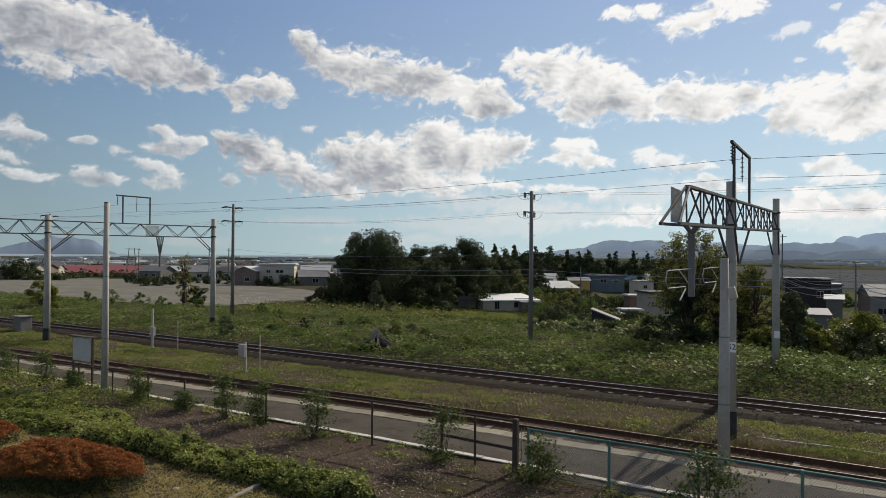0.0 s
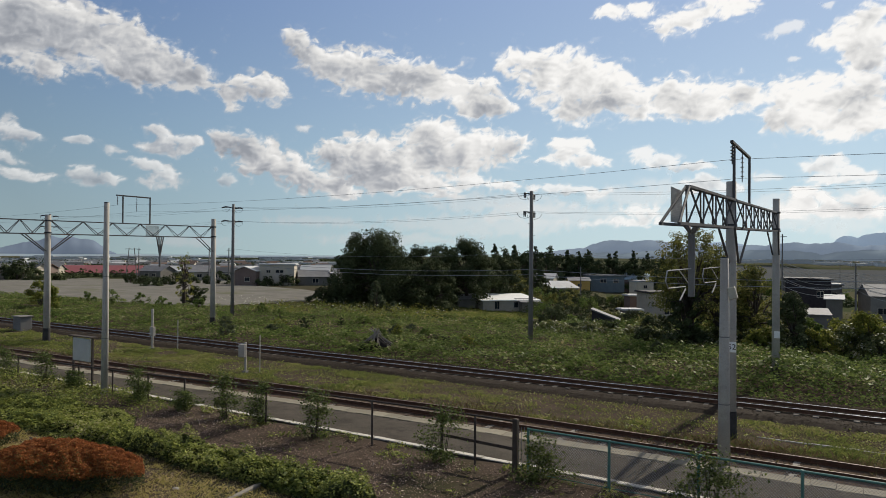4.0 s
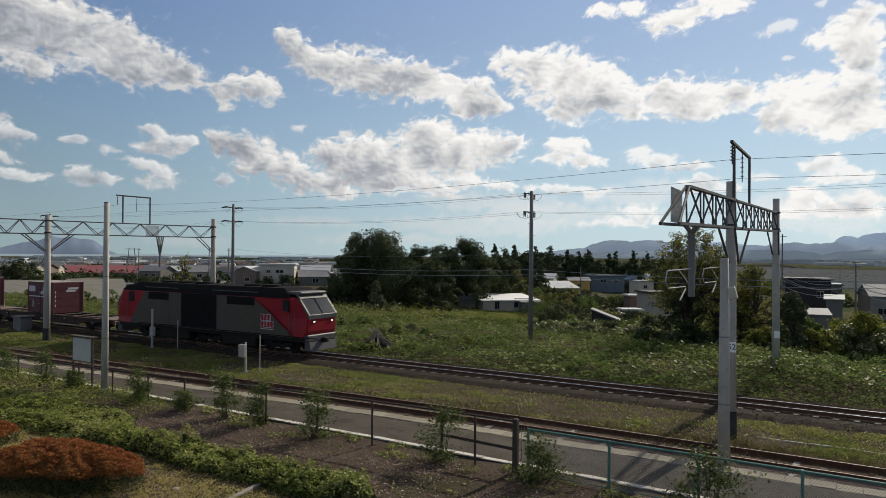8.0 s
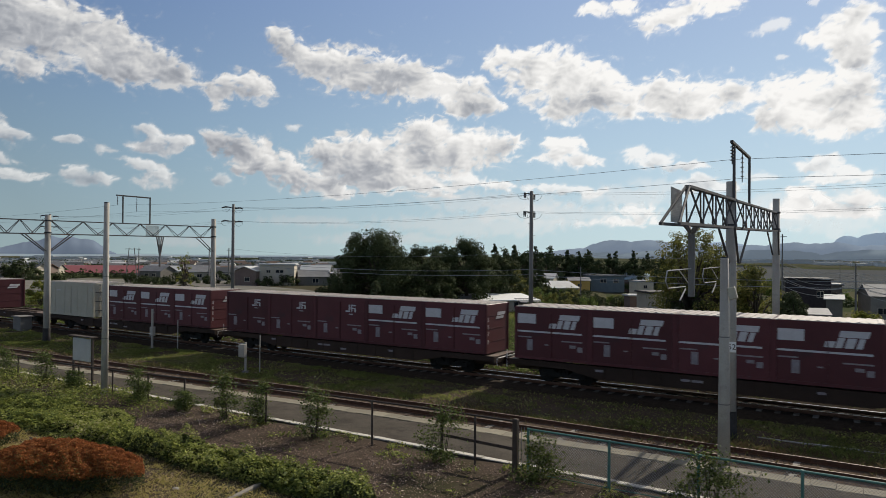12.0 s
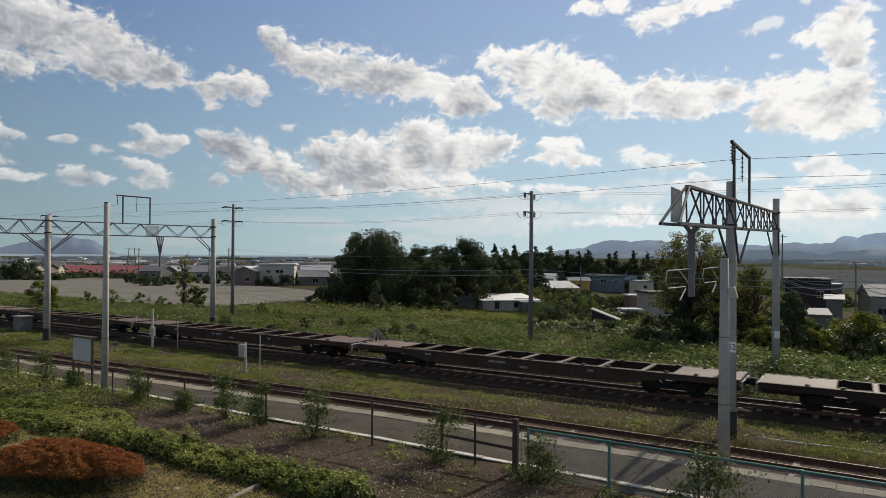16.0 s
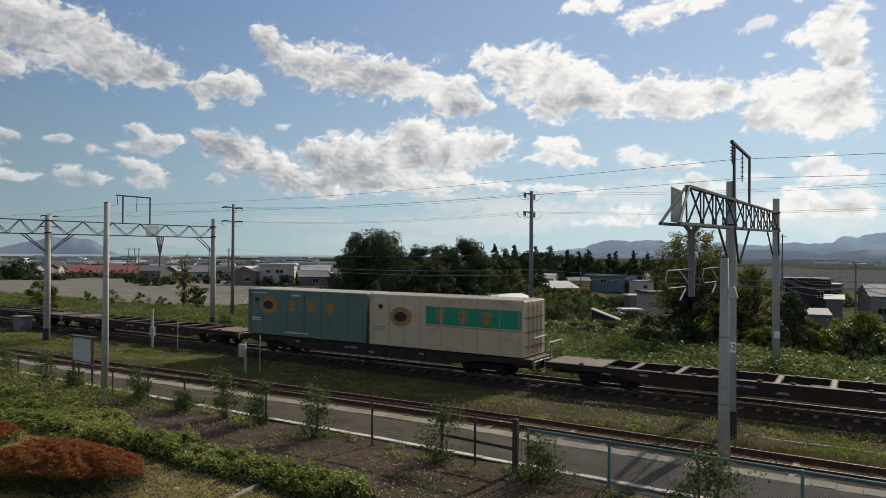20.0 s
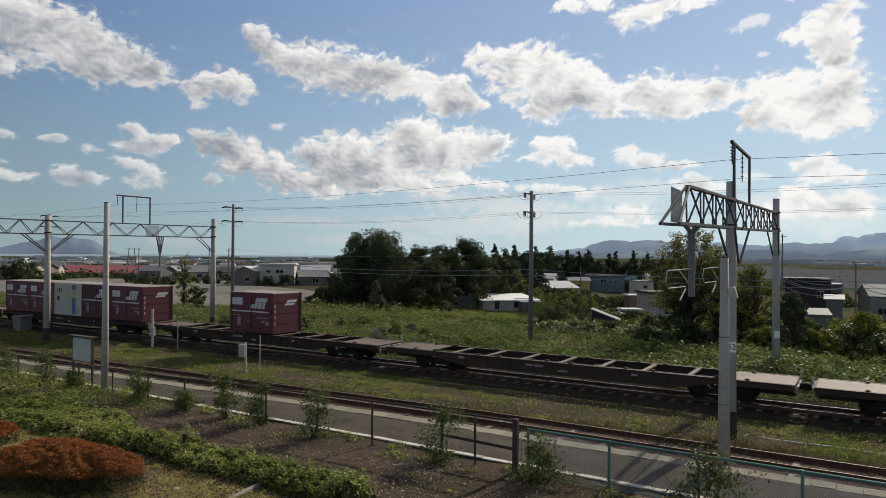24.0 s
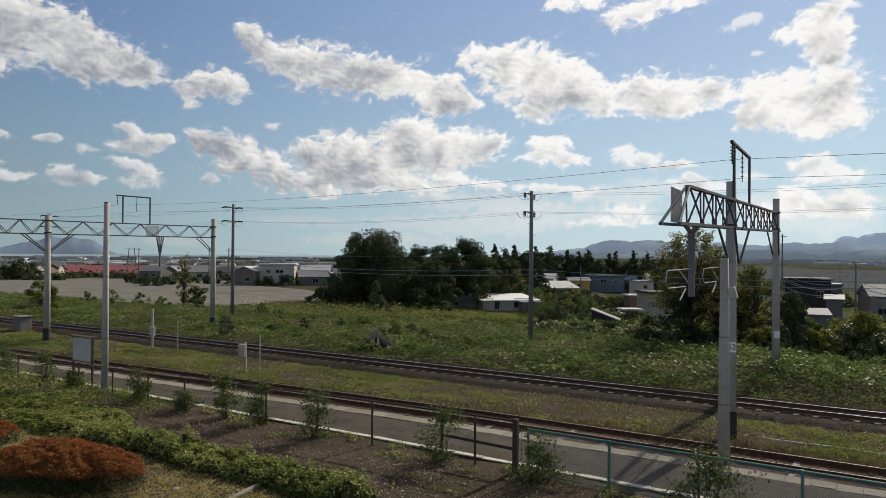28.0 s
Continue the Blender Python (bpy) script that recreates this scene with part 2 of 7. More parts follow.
    tarp=surf("black_tarp", (0.012, 0.011, 0.011), (0.035, 0.032, 0.03), 3.0, 0.95, bump=0.6, spec=0.05),
    dead_wood=surf("dead_branches", (0.22, 0.20, 0.17), (0.32, 0.29, 0.25), 5.0, 0.9, bump=0.4, spec=0.04),
    wire=surf("wire", (0.26, 0.27, 0.28), (0.33, 0.34, 0.35), 2.0, 0.5, 0.6, bump=0.0),
    insulator=surf("insulator", (0.045, 0.038, 0.038), (0.075, 0.065, 0.06), 2.0, 0.3, bump=0.0),
    sea=surf("sea", (0.26, 0.31, 0.33), (0.31, 0.36, 0.38), 0.002, 0.4, bump=0.0),
    leaf_meadow=foliage("meadow_leaves", (0.055, 0.085, 0.022), (0.175, 0.23, 0.062), (0.30, 0.27, 0.14), 0.04, 0.40, 0.8, 0.03),
    leaf_grass=foliage("grass_blades", (0.10, 0.125, 0.036), (0.265, 0.285, 0.082), (0.34, 0.28, 0.14), 0.09, 0.45),
    leaf_lawn=foliage("lawn_blades", (0.25, 0.215, 0.065), (0.44, 0.38, 0.135), (0.46, 0.36, 0.19), 0.3, 0.45),
    leaf_grey=foliage("grey_green_leaves", (0.05, 0.062, 0.034), (0.12, 0.14, 0.075), None, 0.0, 0.3),
    leaf_birch=foliage("yellowing_birch_leaves", (0.13, 0.14, 0.03), (0.33, 0.32, 0.08), None, 0.0, 0.45),
    leaf_mid=foliage("olive_tree_leaves", (0.075, 0.085, 0.026), (0.225, 0.218, 0.065), (0.26, 0.22, 0.08), 0.08, 0.52),
    leaf_dry=foliage("dry_grass", (0.10, 0.075, 0.04), (0.19, 0.15, 0.075), (0.11, 0.12, 0.04), 0.25, 0.25),
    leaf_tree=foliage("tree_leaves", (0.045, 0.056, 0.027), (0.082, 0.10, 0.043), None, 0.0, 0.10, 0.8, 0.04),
    leaf_light=foliage("light_tree_leaves", (0.075, 0.095, 0.02), (0.23, 0.235, 0.045), (0.28, 0.25, 0.08), 0.1, 0.45),
    leaf_fence=foliage("fence_shrub_leaves", (0.045, 0.068, 0.02), (0.15, 0.18, 0.055), (0.26, 0.26, 0.14), 0.06, 0.4, 0.6, 0.12),
    leaf_broad=foliage("broad_weed_leaves", (0.088, 0.12, 0.032), (0.24, 0.272, 0.085), (0.33, 0.32, 0.18), 0.05, 0.4, 0.6, 0.1),
    # the dry tint here is whitish, put in for glare on sunlit leaves
    leaf_bank=foliage("bank_shrub_leaves", (0.068, 0.086, 0.028), (0.215, 0.222, 0.07), (0.52, 0.50, 0.38), 0.13, 0.4, 0.5, 0.3),
    leaf_pine=foliage("conifer_needles", (0.03, 0.043, 0.02), (0.066, 0.088, 0.038), None, 0.0, 0.15),
    leaf_red=foliage("rust_red_leaves", (0.15, 0.055, 0.024), (0.42, 0.155, 0.05), (0.16, 0.13, 0.045), 0.16, 0.4),
    leaf_cover=foliage("ground_cover_leaves", (0.08, 0.11, 0.025), (0.36, 0.385, 0.09), (0.40, 0.38, 0.18), 0.06, 0.36, 0.6, 0.15),
    umbel=foliage("white_umbels", (0.38, 0.38, 0.30), (0.6, 0.6, 0.5), None, 0.0, 0.3),
    litter=foliage("leaf_litter", (0.09, 0.062, 0.05), (0.37, 0.27, 0.21), (0.56, 0.47, 0.39), 0.10, 0.15),
)


# ---- mesh helpers ----
def part(name, bm, material, parent=None, label="", smooth=False):
    me = bpy.data.meshes.new(name)
    bm.to_mesh(me)
    bm.free()
    me.materials.append(material)
    if smooth:
        me.polygons.foreach_set("use_smooth", [True] * len(me.polygons))
    ob = new(name, me)
    if parent is not None:
        ob.parent = parent
    if label:
        ob["label"] = label
    return ob


def thing(name, m, label, category, group="", kind=""):
    e = new(name)
    e.empty_display_size = 0.2
    e.matrix_basis = m
    return tagged(e, label, category, group, kind)


def box(bm, c, s, rot=None, bevel=0.0):
    """A box of size s about c, its edges rounded by bevel."""
    m = Matrix.Translation(c) @ (rot.to_4x4() if rot else Matrix()) @ Matrix.Diagonal((*s, 1))
    r = bmesh.ops.create_cube(bm, size=1.0, matrix=m)
    if bevel:
        edges = list({e for v in r["verts"] for e in v.link_edges})
        bmesh.ops.bevel(bm, geom=edges, offset=bevel, segments=1, affect="EDGES")
    return bm


def rod(bm, a, b, r0, r1=None, n=8):
    """A round bar from a to b."""
    a, b = Vector(a), Vector(b)
    d = b - a
    if d.length < 1e-6:
        return bm
    m = Matrix.Translation((a + b) / 2) @ d.to_track_quat("Z", "Y").to_matrix().to_4x4()
    bmesh.ops.create_cone(bm, cap_ends=True, segments=n, radius1=r0, radius2=r0 if r1 is None else r1, depth=d.length, matrix=m)
    return bm


def prism(bm, outline, y0, y1):
    """An outline in x and z, drawn out along y."""
    a = [bm.verts.new((x, y0, z)) for x, z in outline]
    b = [bm.verts.new((x, y1, z)) for x, z in outline]
    n = len(a)
    bm.faces.new(a)
    bm.faces.new(b[::-1])
    for i in range(n):
        bm.faces.new((a[i], b[i], b[(i + 1) % n], a[(i + 1) % n]))
    bmesh.ops.recalc_face_normals(bm, faces=bm.faces)
    return bm


def BM():
    return bmesh.new()


def array_mesh(name, verts, quads, material, parent=None, tris=False):
    """A mesh from arrays of corners and faces."""
    me = bpy.data.meshes.new(name)
    k = 3 if tris else 4
    me.vertices.add(len(verts))
    me.vertices.foreach_set("co", np.asarray(verts, dtype=np.float32).ravel())
    me.loops.add(len(quads) * k)
    me.loops.foreach_set("vertex_index", np.asarray(quads, dtype=np.int32).ravel())
    me.polygons.add(len(quads))
    me.polygons.foreach_set("loop_start", np.arange(0, len(quads) * k, k, dtype=np.int32))
    me.update(calc_edges=True)
    me.validate()
    me.materials.append(material)
    ob = new(name, me)
    if parent is not None:
        ob.parent = parent
    return ob


rng = np.random.default_rng(7)


def leaf_arrays(pos, size, up=0.5, slim=0.55, vary=0.4, out=None):
    """A folded leaf at every place: four corners, one quad each; out turns the leaves outwards."""
    n = len(pos)
    nrm = rng.normal(size=(n, 3))
    nrm /= np.linalg.norm(nrm, axis=1)[:, None]
    nrm[:, 2] = np.abs(nrm[:, 2]) + up
    if out is not None:
        nrm += 1.3 * out / (np.linalg.norm(out, axis=1)[:, None] + 1e-6)
    nrm /= np.linalg.norm(nrm, axis=1)[:, None]
    t = np.cross(nrm, rng.normal(size=(n, 3)))
    t /= np.linalg.norm(t, axis=1)[:, None] + 1e-9
    b = np.cross(nrm, t)
    s = (size * (1 + vary * rng.uniform(-1, 1, n)))[:, None]
    v = np.stack([pos - t * s * 0.5, pos + b * s * 0.5 * slim + nrm * s * 0.08, pos + t * s * 0.5 - nrm * s * 0.12, pos - b * s * 0.5 * slim + nrm * s * 0.08], 1)
    return v.reshape(-1, 3), np.arange(n * 4).reshape(-1, 4)


def blade_arrays(pos, height, width, lean=0.35):
    """A bent grass blade at every place."""
    n = len(pos)
    a = rng.uniform(0, 2 * np.pi, n)
    side = np.stack([np.cos(a), np.sin(a), np.zeros(n)], 1) * width
    h = height * rng.uniform(0.5, 1.25, n)
    l = rng.normal(0, lean, (n, 2)) * h[:, None]
    top = pos + np.stack([l[:, 0], l[:, 1], h], 1)
    mid = pos + np.stack([l[:, 0] * 0.3, l[:, 1] * 0.3, h * 0.6], 1)
    v = np.stack([pos - side, pos + side, mid + side * 0.8, top], 1)
    return v.reshape(-1, 3), np.arange(n * 4).reshape(-1, 4)


# ---- ground ----
def smooth(a, b, x):
    t = np.clip((np.asarray(x, dtype=float) - a) / (b - a), 0, 1)
    return t * t * (3 - 2 * t)


def ground_z(x, y):
    """Height of the ground: a low bed for the tracks, a bank behind the fence, lower land beyond."""
    x, y = np.asarray(x, dtype=float), np.asarray(y, dtype=float)
    z = -0.32 + 0.32 * smooth(-11.6, -13.2, y)
    z = z + 0.35 * smooth(-15, -30, y)
    z = z - 0.5 * smooth(12, 30, y)
    z = z - 3.4 * smooth(24, 75, y) * smooth(-95, -45, x)
    z = z - 3.0 * smooth(90, 260, y - 0.3 * x)
    z = z + 0.05 * np.sin(x * 0.9 + 1.3 * np.sin(y * 0.6)) * np.sin(y * 1.1 + 0.7 * np.sin(x * 0.5)) * smooth(2.6, 5, np.abs(y))
    return z


def spaced(lo, hi, fine_lo, fine_hi, step):
    a = list(np.arange(fine_lo, fine_hi + step, step))
    s, v = step, a[-1]
    while v < hi:
        s *= 1.18
        v += s
        a.append(min(v, hi))
    s, v = step, a[0]
    while v > lo:
        s *= 1.18
        v -= s
        a.insert(0, max(v, lo))
    return np.array(a)


def make_ground():
    xs, ys = spaced(-4700, 2500, -70, 12, 0.8), spaced(-120, 4700, -32, 40, 0.8)
    gx, gy = np.meshgrid(xs, ys, indexing="ij")
    v = np.stack([gx, gy, ground_z(gx, gy)], -1).reshape(-1, 3)
    ny = len(ys)
    i, j = np.meshgrid(np.arange(len(xs) - 1), np.arange(ny - 1), indexing="ij")
    k = (i * ny + j).ravel()
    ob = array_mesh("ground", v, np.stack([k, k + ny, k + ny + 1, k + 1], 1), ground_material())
    tagged(ob, "grassy ground with bare earth, fields to the horizon", "ground", kind="structure")


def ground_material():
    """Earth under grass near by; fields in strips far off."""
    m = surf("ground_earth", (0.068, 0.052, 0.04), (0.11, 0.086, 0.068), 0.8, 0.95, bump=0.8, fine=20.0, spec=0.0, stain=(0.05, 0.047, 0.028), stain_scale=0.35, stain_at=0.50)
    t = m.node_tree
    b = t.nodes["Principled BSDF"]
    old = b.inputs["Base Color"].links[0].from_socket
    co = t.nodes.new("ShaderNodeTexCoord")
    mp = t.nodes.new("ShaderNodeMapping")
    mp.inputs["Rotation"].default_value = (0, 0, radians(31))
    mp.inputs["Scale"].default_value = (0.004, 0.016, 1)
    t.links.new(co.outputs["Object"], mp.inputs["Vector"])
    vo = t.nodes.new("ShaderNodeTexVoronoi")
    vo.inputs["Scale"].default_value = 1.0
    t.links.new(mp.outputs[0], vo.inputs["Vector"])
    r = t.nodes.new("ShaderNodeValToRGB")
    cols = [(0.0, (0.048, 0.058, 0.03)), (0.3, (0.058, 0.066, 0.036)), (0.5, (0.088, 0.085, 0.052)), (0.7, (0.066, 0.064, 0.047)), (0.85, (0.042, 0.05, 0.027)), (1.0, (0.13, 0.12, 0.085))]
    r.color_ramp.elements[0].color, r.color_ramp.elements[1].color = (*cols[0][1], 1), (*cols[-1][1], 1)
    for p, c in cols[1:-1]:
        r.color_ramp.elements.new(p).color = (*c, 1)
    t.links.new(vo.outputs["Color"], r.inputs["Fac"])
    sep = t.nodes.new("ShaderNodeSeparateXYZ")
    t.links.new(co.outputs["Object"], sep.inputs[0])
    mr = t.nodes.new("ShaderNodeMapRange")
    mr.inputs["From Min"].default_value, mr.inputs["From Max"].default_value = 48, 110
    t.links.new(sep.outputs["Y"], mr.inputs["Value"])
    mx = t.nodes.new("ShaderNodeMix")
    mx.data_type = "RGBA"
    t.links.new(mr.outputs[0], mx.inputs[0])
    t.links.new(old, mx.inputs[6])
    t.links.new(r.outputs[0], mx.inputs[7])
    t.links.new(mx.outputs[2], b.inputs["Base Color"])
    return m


make_ground()


# ---- railway ----
def siding_y(x):
    return -8.4 + 0.043 * min(0.0, x + 12)


RAIL = [(-0.0625, -0.15), (0.0625, -0.15), (0.0625, -0.138), (0.012, -0.122), (0.012, -0.04), (0.032, -0.032), (0.032, -0.006), (-0.032, -0.006), (-0.032, -0.032), (-0.012, -0.04), (-0.012, -0.122), (-0.0625, -0.138)]


def rail(name, xs, yof, ztop, head, parent):
    """A rail with foot, web and head, and its running face on top."""
    bm = BM()
    rows = [[bm.verts.new((x, yof(x) + a, ztop + b)) for a, b in RAIL] for x in xs]
    for p, q in zip(rows, rows[1:]):
        for i in range(len(RAIL)):
            bm.faces.new((p[i], q[i], q[(i + 1) % len(RAIL)], p[(i + 1) % len(RAIL)]))
    bmesh.ops.recalc_face_normals(bm, faces=bm.faces)
    ob = part(name, bm, M["rail_side"], parent)
    bm = BM()
    rows = [[bm.verts.new((x, yof(x) + a, ztop + b)) for a, b in ((-0.03, -0.0055), (-0.026, 0), (0.026, 0), (0.03, -0.0055))] for x in xs]
    for p, q in zip(rows, rows[1:]):
        for i in range(3):
            bm.faces.new((p[i], p[i + 1], q[i + 1], q[i]))
    part("running_surface", bm, head, ob, "worn bright running face")


def bed(name, xs, yof, half, shoulder, top, foot, material, label):
    bm = BM()
    prof = [(-half - shoulder, foot), (-half, top), (-half * 0.5, top + 0.015), (half * 0.5, top + 0.015), (half, top), (half + shoulder, foot)]
    rows = []
    for x in xs:
        rows.append([bm.verts.new((x, yof(x) + a + random.uniform(-0.1, 0.1) * (abs(a) > half), b + random.uniform(-0.02, 0.02))) for a, b in prof])
    for p, q in zip(rows, rows[1:]):
        for i in range(len(prof) - 1):
            bm.faces.new((p[i], q[i], q[i + 1], p[i + 1]))
    bmesh.ops.recalc_face_normals(bm, faces=bm.faces)
    ob = part(name, bm, material)
    if sum(f.normal.z for f in ob.data.polygons) < 0:
        ob.data.flip_normals()
    return tagged(ob, label, "track bed", kind="structure")


def stones(name, n, xr, yof, half, z, size, parent=None):
    """Loose stones, each an uneven four-sided lump."""
    x = rng.uniform(*xr, n)
    y = np.array([yof(a) for a in x]) + rng.uniform(-half, half, n)
    s = size * rng.uniform(0.6, 1.4, (n, 1, 1))
    base = np.array([(1, 0, 0), (-0.5, 0.87, 0), (-0.5, -0.87, 0), (0.1, 0.1, 0.9)], dtype=float)
    jit = base[None] * s + rng.normal(0, 0.25, (n, 4, 3)) * s
    v = (np.stack([x, y, np.full(n, z)], 1)[:, None] + jit).reshape(-1, 3)
    f = np.array([(0, 1, 3), (1, 2, 3), (2, 0, 3)])
    q = (np.arange(n)[:, None, None] * 4 + f[None]).reshape(-1, 3)
    ob = array_mesh(name, v, q, M["stone"], parent, tris=True)
    return tagged(ob, "loose grey brown ballast stones", "gravel", kind="stuff")


def sleepers(parent, xs, yof, length, size, z, material, name="sleeper"):
    w, h = size
    bm = BM()
    box(bm, (0, 0, -h / 2), (w, length, h), bevel=0.02)
    me = bpy.data.meshes.new(name)
    bm.to_mesh(me)
    bm.free()
    me.materials.append(material)
    for x in xs:
        ob = new(name, me)
        ob.parent = parent
        ob.location, ob.rotation_euler = (x, yof(x), z + random.uniform(-0.01, 0.01)), (0, 0, random.uniform(-0.015, 0.015))


def straight(x):
    return 0.0


LONG = [-900, -500, -300, -200, -140, -100, -70, -50, -35, -20, -5, 10, 30, 80, 200, 600]
bed("ballast_bed", np.arange(-110, 25, 0.7), straight, 1.7, 0.75, -0.2, -0.42, M["ballast"], "dark brown ballast bed of the main track")
main = thing("main_track", pose(0, 0, 0), "main line track with bright rails on concrete sleepers", "railway track", kind="structure")
rail("rail", LONG, lambda x: -0.5335 - 0.032, 0, M["rail_top"], main)
rail("rail", LONG, lambda x: 0.5335 + 0.032, 0, M["rail_top"], main)
stones("ballast_stones", 26000, (-62, 6), straight, 2.25, -0.2, 0.035)

old = thing("siding_track", pose(0, 0, 0), "overgrown siding with rusty rails and old sleepers", "railway track", kind="structure")
SX = list(np.arange(-90, 12, 3.0))
rail("rail", SX, lambda x: siding_y(x) - 0.565, 0.0, M["rail_worn"], old)
rail("rail", SX, lambda x: siding_y(x) + 0.565, 0.0, M["rail_worn"], old)
bed("siding_bed", np.arange(-90, 14, 0.9), siding_y, 1.35, 0.5, -0.17, -0.42, M["soil"], "brown weedy bed of the siding")
stones("siding_stones", 9000, (-50, 4), siding_y, 1.5, -0.16, 0.03)


# ---- platform ----
PLAT_Z = 0.02


def make_platform():
    bm = BM()
    xs = list(np.arange(-80, 14, 1.0))
    lo, hi = lambda x: -13.42, lambda x: siding_y(x) - 1.75 - 0.62
    rows = [[bm.verts.new((x, lo(x), -0.4)), bm.verts.new((x, lo(x), PLAT_Z)), bm.verts.new((x, (lo(x) + hi(x)) / 2, PLAT_Z + 0.02)), bm.verts.new((x, hi(x), PLAT_Z)), bm.verts.new((x, hi(x), -0.4))] for x in xs]
    for p, q in zip(rows, rows[1:]):
        for i in range(4):
            bm.faces.new((p[i], q[i], q[i + 1], p[i + 1]))
    bmesh.ops.recalc_face_normals(bm, faces=bm.faces)
    ob = part("platform", bm, M["asphalt"])
    if max(ob.data.polygons, key=lambda f: f.normal.z * f.area).normal.z < 0.5:
        ob.data.flip_normals()
    tagged(ob, "worn grey asphalt platform beside the siding", "platform", kind="structure")
    return ob


platform = make_platform()


# ---- poles, portals and wires ----
def concrete_pole(name, x, y, z, h, r0, r1, label, lean=0.0, material="pole"):
    e = thing(name, pose(x, y, z, 0, lean, 0), label, "pole")
    bm = BM()
    rod(bm, (0, 0, -0.4), (0, 0, h), r0, r1, 20)
    part("shaft", bm, M[material], e, smooth=True)
    bm = BM()
    rod(bm, (0, 0, h), (0, 0, h + 0.03), r1 * 1.04, r1 * 0.9, 20)
    part("cap", bm, M["dark_steel"], e)
    for k in (0.30, 0.62):
        bm = BM()
        rr = r0 + (r1 - r0) * k
        rod(bm, (0, 0, h * k), (0, 0, h * k + 0.03), rr * 1.04, rr * 1.04, 20)
        part("band", bm, M["dark_pole"], e)
    return e


def lattice(e, p, q, h, w, bays, bar=0.035, inset=0.0):
    """A truss of four chords between p and q (bottom centre line), with slanted bars on all sides."""
    p, q = Vector(p), Vector(q)
    def at(k, s, t):
        c = p.lerp(q, k)
        return Vector((c.x + s * w / 2 * (1 - 0.8 * t), c.y, c.z + t * h))
    f0 = inset / (q - p).length
    for s in (-1, 1):
        for t in (0, 1):
            a, b = at(f0 * t, s, t), at(1, s, t)
            d = b - a
            bm = BM()
            box(bm, (a + b) / 2, (bar * 2, d.length, bar * 2), d.to_track_quat("Y", "Z").to_matrix())
            part("chord", bm, M["steel"], e)
        if inset:
            bm = BM()
            rod(bm, at(0, s, 0), at(f0, s, 1), bar, n=6)
            part("end_bar", bm, M["steel"], e)
    for i in range(bays):
        k0, k1, km = (f0 + (1 - f0) * x for x in (i / bays, (i + 1) / bays, (i + 0.5) / bays))
        bm = BM()
        for s in (-1, 1):
            rod(bm, at(k0, s, 1), at(km, s, 0), bar * 0.75, n=6)
            rod(bm, at(km, s, 0), at(k1, s, 1), bar * 0.75, n=6)
        rod(bm, at(k0, -1, 1), at(k1, 1, 1), bar * 0.6, n=6)
        rod(bm, at(km, -1, 0), at(km, 1, 0), bar * 0.6, n=6)
        part("bracing", bm, M["steel"], e)


def insulator(e, x, y, z, length=0.5, r=0.07):
    bm = BM()
    rod(bm, (x, y, z), (x, y, z - length), 0.018, n=6)
    n = 5
    for i in range(n):
        c = z - length * (0.2 + 0.6 * i / (n - 1))
        rod(bm, (x, y, c), (x, y, c - 0.03), r * 0.6, r, 10)
    part("insulator", bm, M["insulator"], e)


